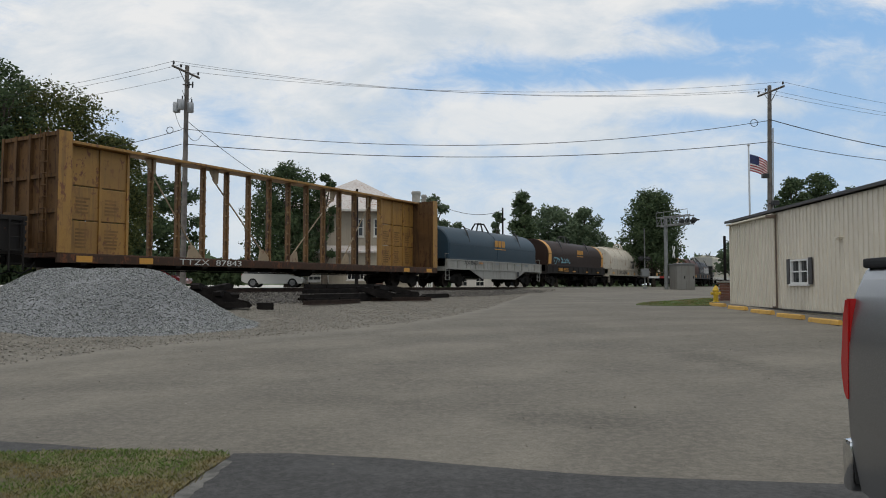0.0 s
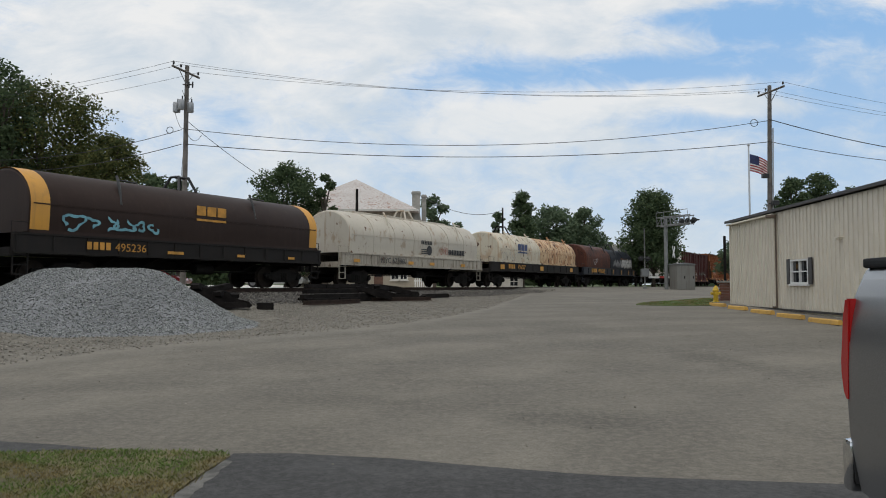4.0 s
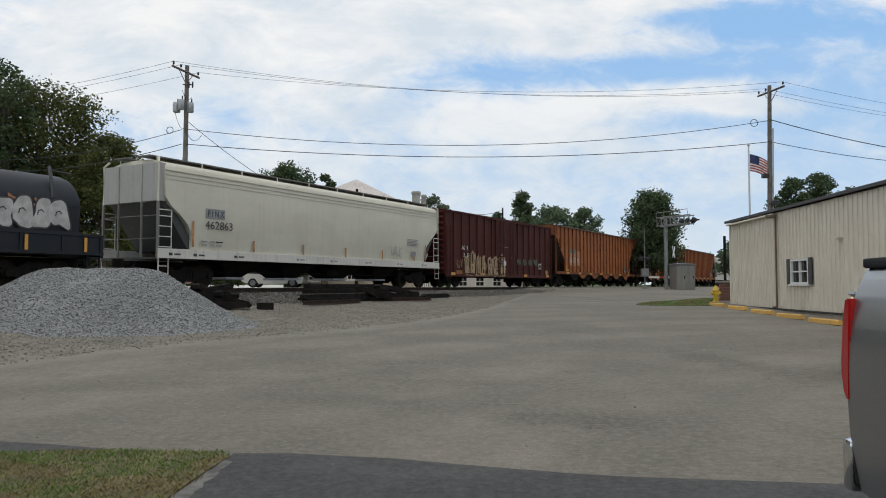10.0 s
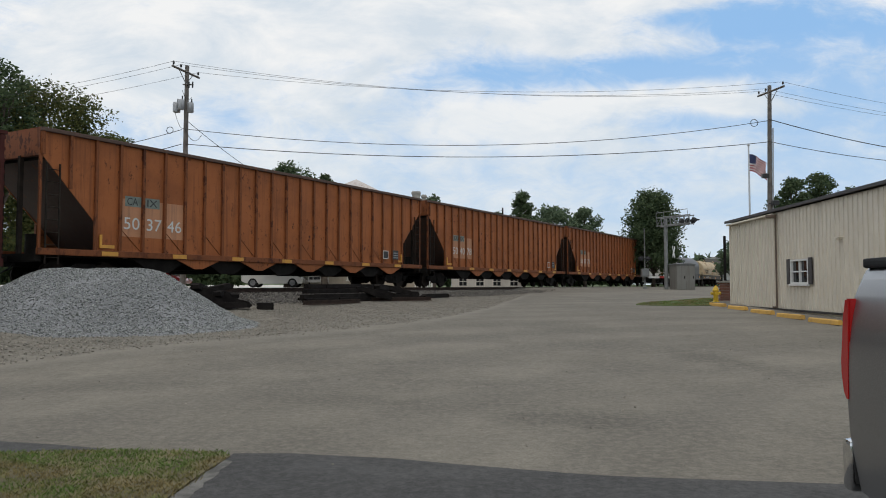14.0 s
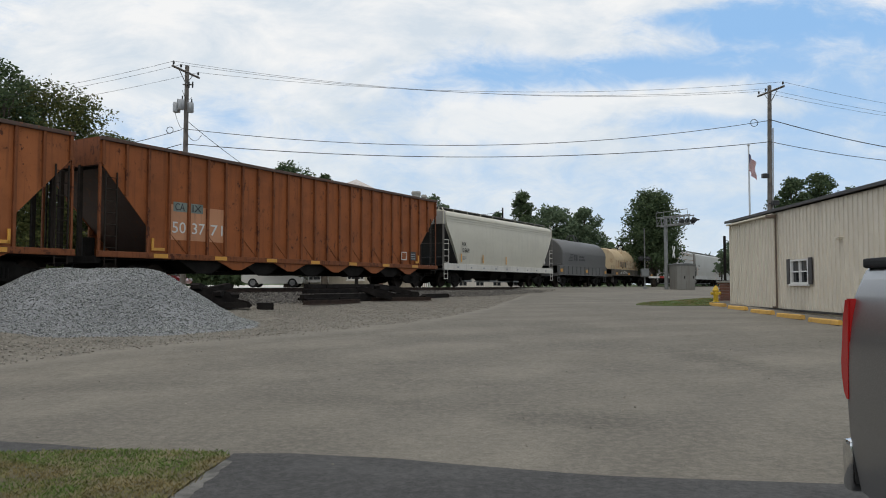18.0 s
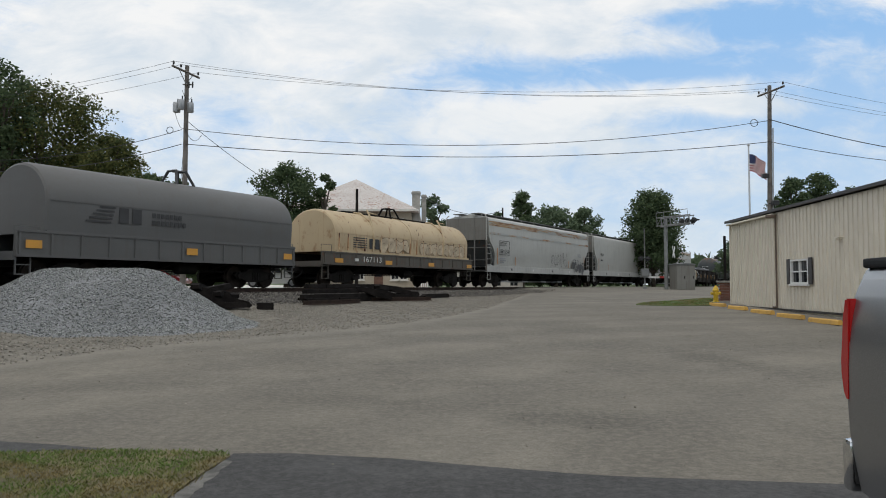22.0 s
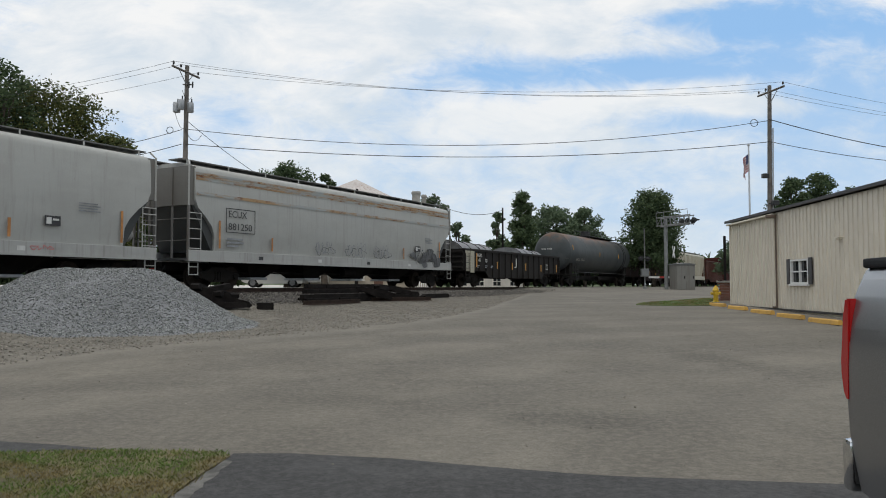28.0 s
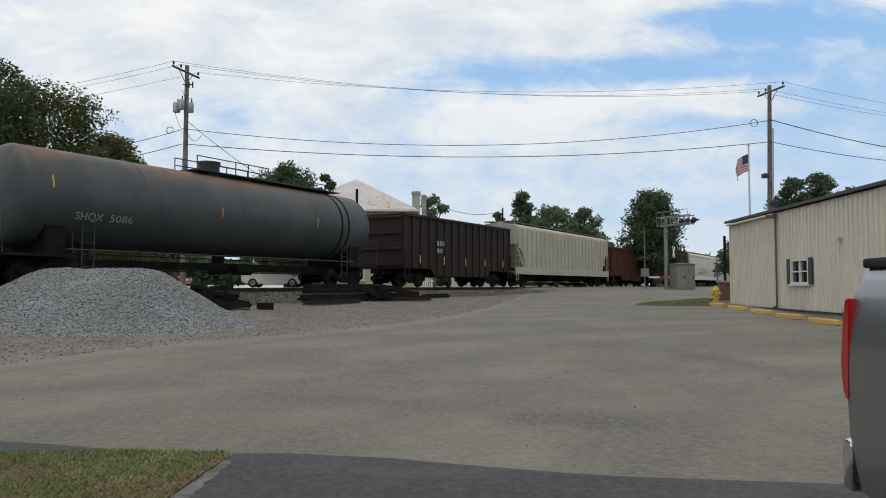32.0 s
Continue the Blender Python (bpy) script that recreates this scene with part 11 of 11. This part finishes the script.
        part("lamp_surround", nose_band(turn(0.05), turn(1.02), 0.825, 1.15, 0.004, 0.06, 20, soft=0.5), M_CHROME, t, "chrome lamp surround", smooth=40)
        part("turn_lamp", nose_band(turn(0.07), turn(0.30), 1.0, 1.135, 0.014, 0.06, 14, bulge=0.010, soft=0.45), M_LAMP_A, t, "amber wrap-round turn lamp", smooth=40)
        part("headlamp", nose_band(turn(0.29), turn(0.92), 1.0, 1.135, 0.013, 0.06, 14, bulge=0.010, soft=0.3), M_HEAD_ON, t, "lit headlamp", smooth=40)
        part("marker_lamp", nose_band(turn(0.14), turn(0.36), 0.862, 0.945, 0.014, 0.06, 12, soft=0.4), M_LAMP_A, t, smooth=40)
        part("driving_lamp", nose_band(turn(0.37), turn(0.90), 0.862, 0.945, 0.014, 0.06, 12, soft=0.3), M_LAMP_C, t, smooth=40)
    for s in (-1, 1):
        turn = 180 if s > 0 else 0
        lettering("Z", 0.085, M_LAMP_R, t, pose(-0.57 if s > 0 else -0.83, s * 0.974, 0.955, 90, 0, turn), 0.10, name="badge", label="red badge letter")
        lettering("71", 0.085, P_TEXTW, t, pose(-0.69 if s > 0 else -0.71, s * 0.974, 0.955, 90, 0, turn), 0.14, name="badge", label="white badge numerals")
    # grille, bumper, valance, plate
    gr = part("grille", nose_band(1.02, math.pi - 1.02, 0.805, 1.140, 0.034, 0.08, 20, 0.012, 0.35), M_CHROME, t, "chrome grille surround", smooth=40)
    for k in range(3):
        part("grille_slot", nose_band(1.10, math.pi - 1.10, 0.848 + 0.088 * k, 0.918 + 0.088 * k, 0.048, 0.04, 16, 0.002, 0.4), M_BLACK, gr, smooth=40)
    part("front_bumper", nose_band(0.0, math.pi, 0.685, 0.805, 0.055, 0.12, 36, 0.012), M_CHROME, t, "chrome front bumper", smooth=40)
    part("front_valance", nose_band(0.0, math.pi, 0.45, 0.685, 0.030, 0.25, 36, 0.01), C_BLUE, t, smooth=40)
    part("air_dam", nose_band(0.1, math.pi - 0.1, 0.385, 0.45, 0.0, 0.2, 30), M_BLACK, t, smooth=40)
    bm = bmesh.new()
    bm_box(bm, 4.655, 4.668, -0.155, 0.155, 0.56, 0.71, 0.004)
    plate = part("number_plate", bm, M_PLATE, t, "pale number plate")
    bm = bmesh.new()
    bm_box(bm, 4.669, 4.672, -0.11, 0.11, 0.61, 0.665)
    part("bar", bm, M_BLACK, plate)
    for s in (-1, 1):
        bm = bmesh.new()
        bm_tube(bm, ((4.52, s * 0.42, 0.53), (4.63, s * 0.42, 0.52), (4.66, s * 0.42, 0.48), (4.60, s * 0.42, 0.45)), 0.016, 6)
        part("tow_hook", bm, M_BLACK, t)
    part("hood_deflector", nose_band(0.24, math.pi - 0.24, 1.128, 1.205, 0.022, 0.035, 40, 0.030, 0.7), M_SMOKE, t, "smoked plastic hood deflector", smooth=40)
    bm = bmesh.new()
    bm_box(bm, -1.085, -0.955, -0.93, 0.93, 0.60, 0.765, 0.035)
    rear = part("rear_bumper", bm, M_CHROME, t, "chrome rear step bumper", smooth=40)
    bm = bmesh.new()
    bm_box(bm, -1.09, -0.94, -0.94, 0.94, 0.755, 0.785, 0.012)
    part("bumper_step", bm, M_FLARE, rear)
    bm = bmesh.new()
    bm_box(bm, -1.14, -0.85, -0.06, 0.06, 0.45, 0.55, 0.02)
    part("tow_hitch", bm, M_BLACK, t)
    for y in (-0.45, -0.16, 0.0, 0.16, 0.45):
        bm = bmesh.new()
        bm_box(bm, 2.54, 2.64, y - 0.045, y + 0.045, 1.885, 1.935, 0.02)
        part("roof_lamp", bm, M_FLARE if y in (-0.45, 0.45) else M_LAMP_A, t, "cab roof marker lamp")
    bm = bmesh.new()
    bm_tube(bm, ((3.02, -0.90, 1.30), (2.95, -0.93, 1.62)), 0.004, 4)
    part("aerial", bm, M_BLACK, t)
    for cx in (0, F):
        for s in (-1, 1):
            w = new("wheel")
            w.empty_display_size = 0.1
            w.parent = t
            w.matrix_basis = pose(cx, s * 0.825, BLUE_R, 0, 0, 0 if s > 0 else 180)
            share("tyre", SHARED["blue_tyre"], w)
            share("rim", SHARED["blue_rim"], w)
            share("brake_disc", SHARED["blue_drum"], w)
            BLUE_WHEELS.append((w, cx, s))
    return t


C_BLUE = car_paint("truck_blue", (0.0008, 0.0165, 0.066), (0.0012, 0.026, 0.092), 0.28, 0.24)
# time, near rear hub above the ground (x, y) and heading
BLUE_ROWS = [(0.0, 33.0, 11.0, 180.0), (7.0, 33.0, 11.0, 180.0), (8.5, 20.2, 9.7, 181.0), (9.5, 13.2, 9.25, 181.5), (10.0, 10.35, 9.05, 182.0), (10.6, 7.17, 8.83, 182.4), (10.8, 6.20, 8.77, 182.6), (11.0, 5.32, 8.70, 183.0), (11.25, 4.03, 8.56, 184.3),
             (11.5, 2.76, 8.38, 186.2), (11.75, 1.70, 8.24, 192.2), (12.0, 0.61, 8.00, 198.5), (12.2, -0.36, 7.72, 202.0), (12.4, -1.25, 7.38, 205.0), (12.6, -2.05, 6.87, 208.2), (12.8, -2.76, 6.24, 211.5), (13.0, -3.36, 5.62, 214.5), (13.5, -4.95, 4.35, 219.0), (14.5, -8.2, 1.6, 224.0), (16.0, -12.4, -3.1, 231.0), (18.0, -15.0, -6.6, 235.0), (32.0, -15.0, -6.6, 235.0)]


def blue_pose(x, y, h):
    c, s = math.cos(radians(h)), math.sin(radians(h))
    # from the near wheel's outer face to the middle of the axle
    return pose(x + 0.96 * s, y - 0.96 * c, 0.004 + max(0.0, 0.021 * (y - 8.6)), 0, 0, h)


blue = blue_pickup(blue_pose(*BLUE_ROWS[0][1:]))


def motions():
    """The train rolls by, the blue truck drives through, the flag swings in the wind."""
    for car, mid in TRAIN:
        walk(car, [(2.0 * i, pose(*on_track(mid - travelled(2.0 * i), 0, RAIL), 0, 0, TURN)) for i in range(17)])
    walk(blue, [(t, blue_pose(x, y, h)) for t, x, y, h in BLUE_ROWS])
    # wheels turn with the road, a short step at a time; the front pair steers along the bend
    for w, cx, s in BLUE_WHEELS:
        rows, gone = [], 0.0
        flip = pose(0, 0, 0, 0, 0, 0 if s > 0 else 180)
        steers = [0.0]
        for (t0, x0, y0, h0), (t1, x1, y1, h1) in zip(BLUE_ROWS, BLUE_ROWS[1:]):
            dist = math.hypot(x1 - x0, y1 - y0)
            steers.append(math.degrees(math.atan(BLUE_BASE * radians(h1 - h0) / dist)) * 0.8 if dist > 0.1 and cx > 1 else 0.0)
        steers.append(0.0)
        for k, ((t0, x0, y0, h0), (t1, x1, y1, h1)) in enumerate(zip(BLUE_ROWS, BLUE_ROWS[1:])):
            dist = math.hypot(x1 - x0, y1 - y0)
            a0, a1 = 0.5 * (steers[k] + steers[k + 1]), 0.5 * (steers[k + 1] + steers[k + 2])
            n = max(1, math.ceil(dist / 0.40))
            for i in range(n):
                roll = math.degrees((gone + dist * i / n) / BLUE_R)
                rows.append((t0 + (t1 - t0) * i / n, pose(cx, s * 0.825, BLUE_R, 0, 0, a0 + (a1 - a0) * i / n) @ pose(0, 0, 0, 0, roll, 0) @ flip))
            gone += dist
        rows.append((32.0, pose(cx, s * 0.825, BLUE_R, 0, math.degrees(gone / BLUE_R), 0) @ flip))
        walk(w, rows)
    flag, x, d, z = FLAG[0]
    swing = ((0, -15), (6, -20), (9, -10), (10.4, -60), (11, -140), (11.7, -110), (12.4, -15), (12.7, -90), (13, -165), (13.6, -120), (14.2, -60), (16.5, -100), (19, -100), (20.3, -115), (21.5, -80), (23, -68), (24.3, -65), (25, -110), (27.5, -115), (28, -128), (29.5, -160), (31, -165), (32, -150))
    walk(flag, [(t, pose(x, d, z, 0, 0, a)) for t, a in swing])


motions()
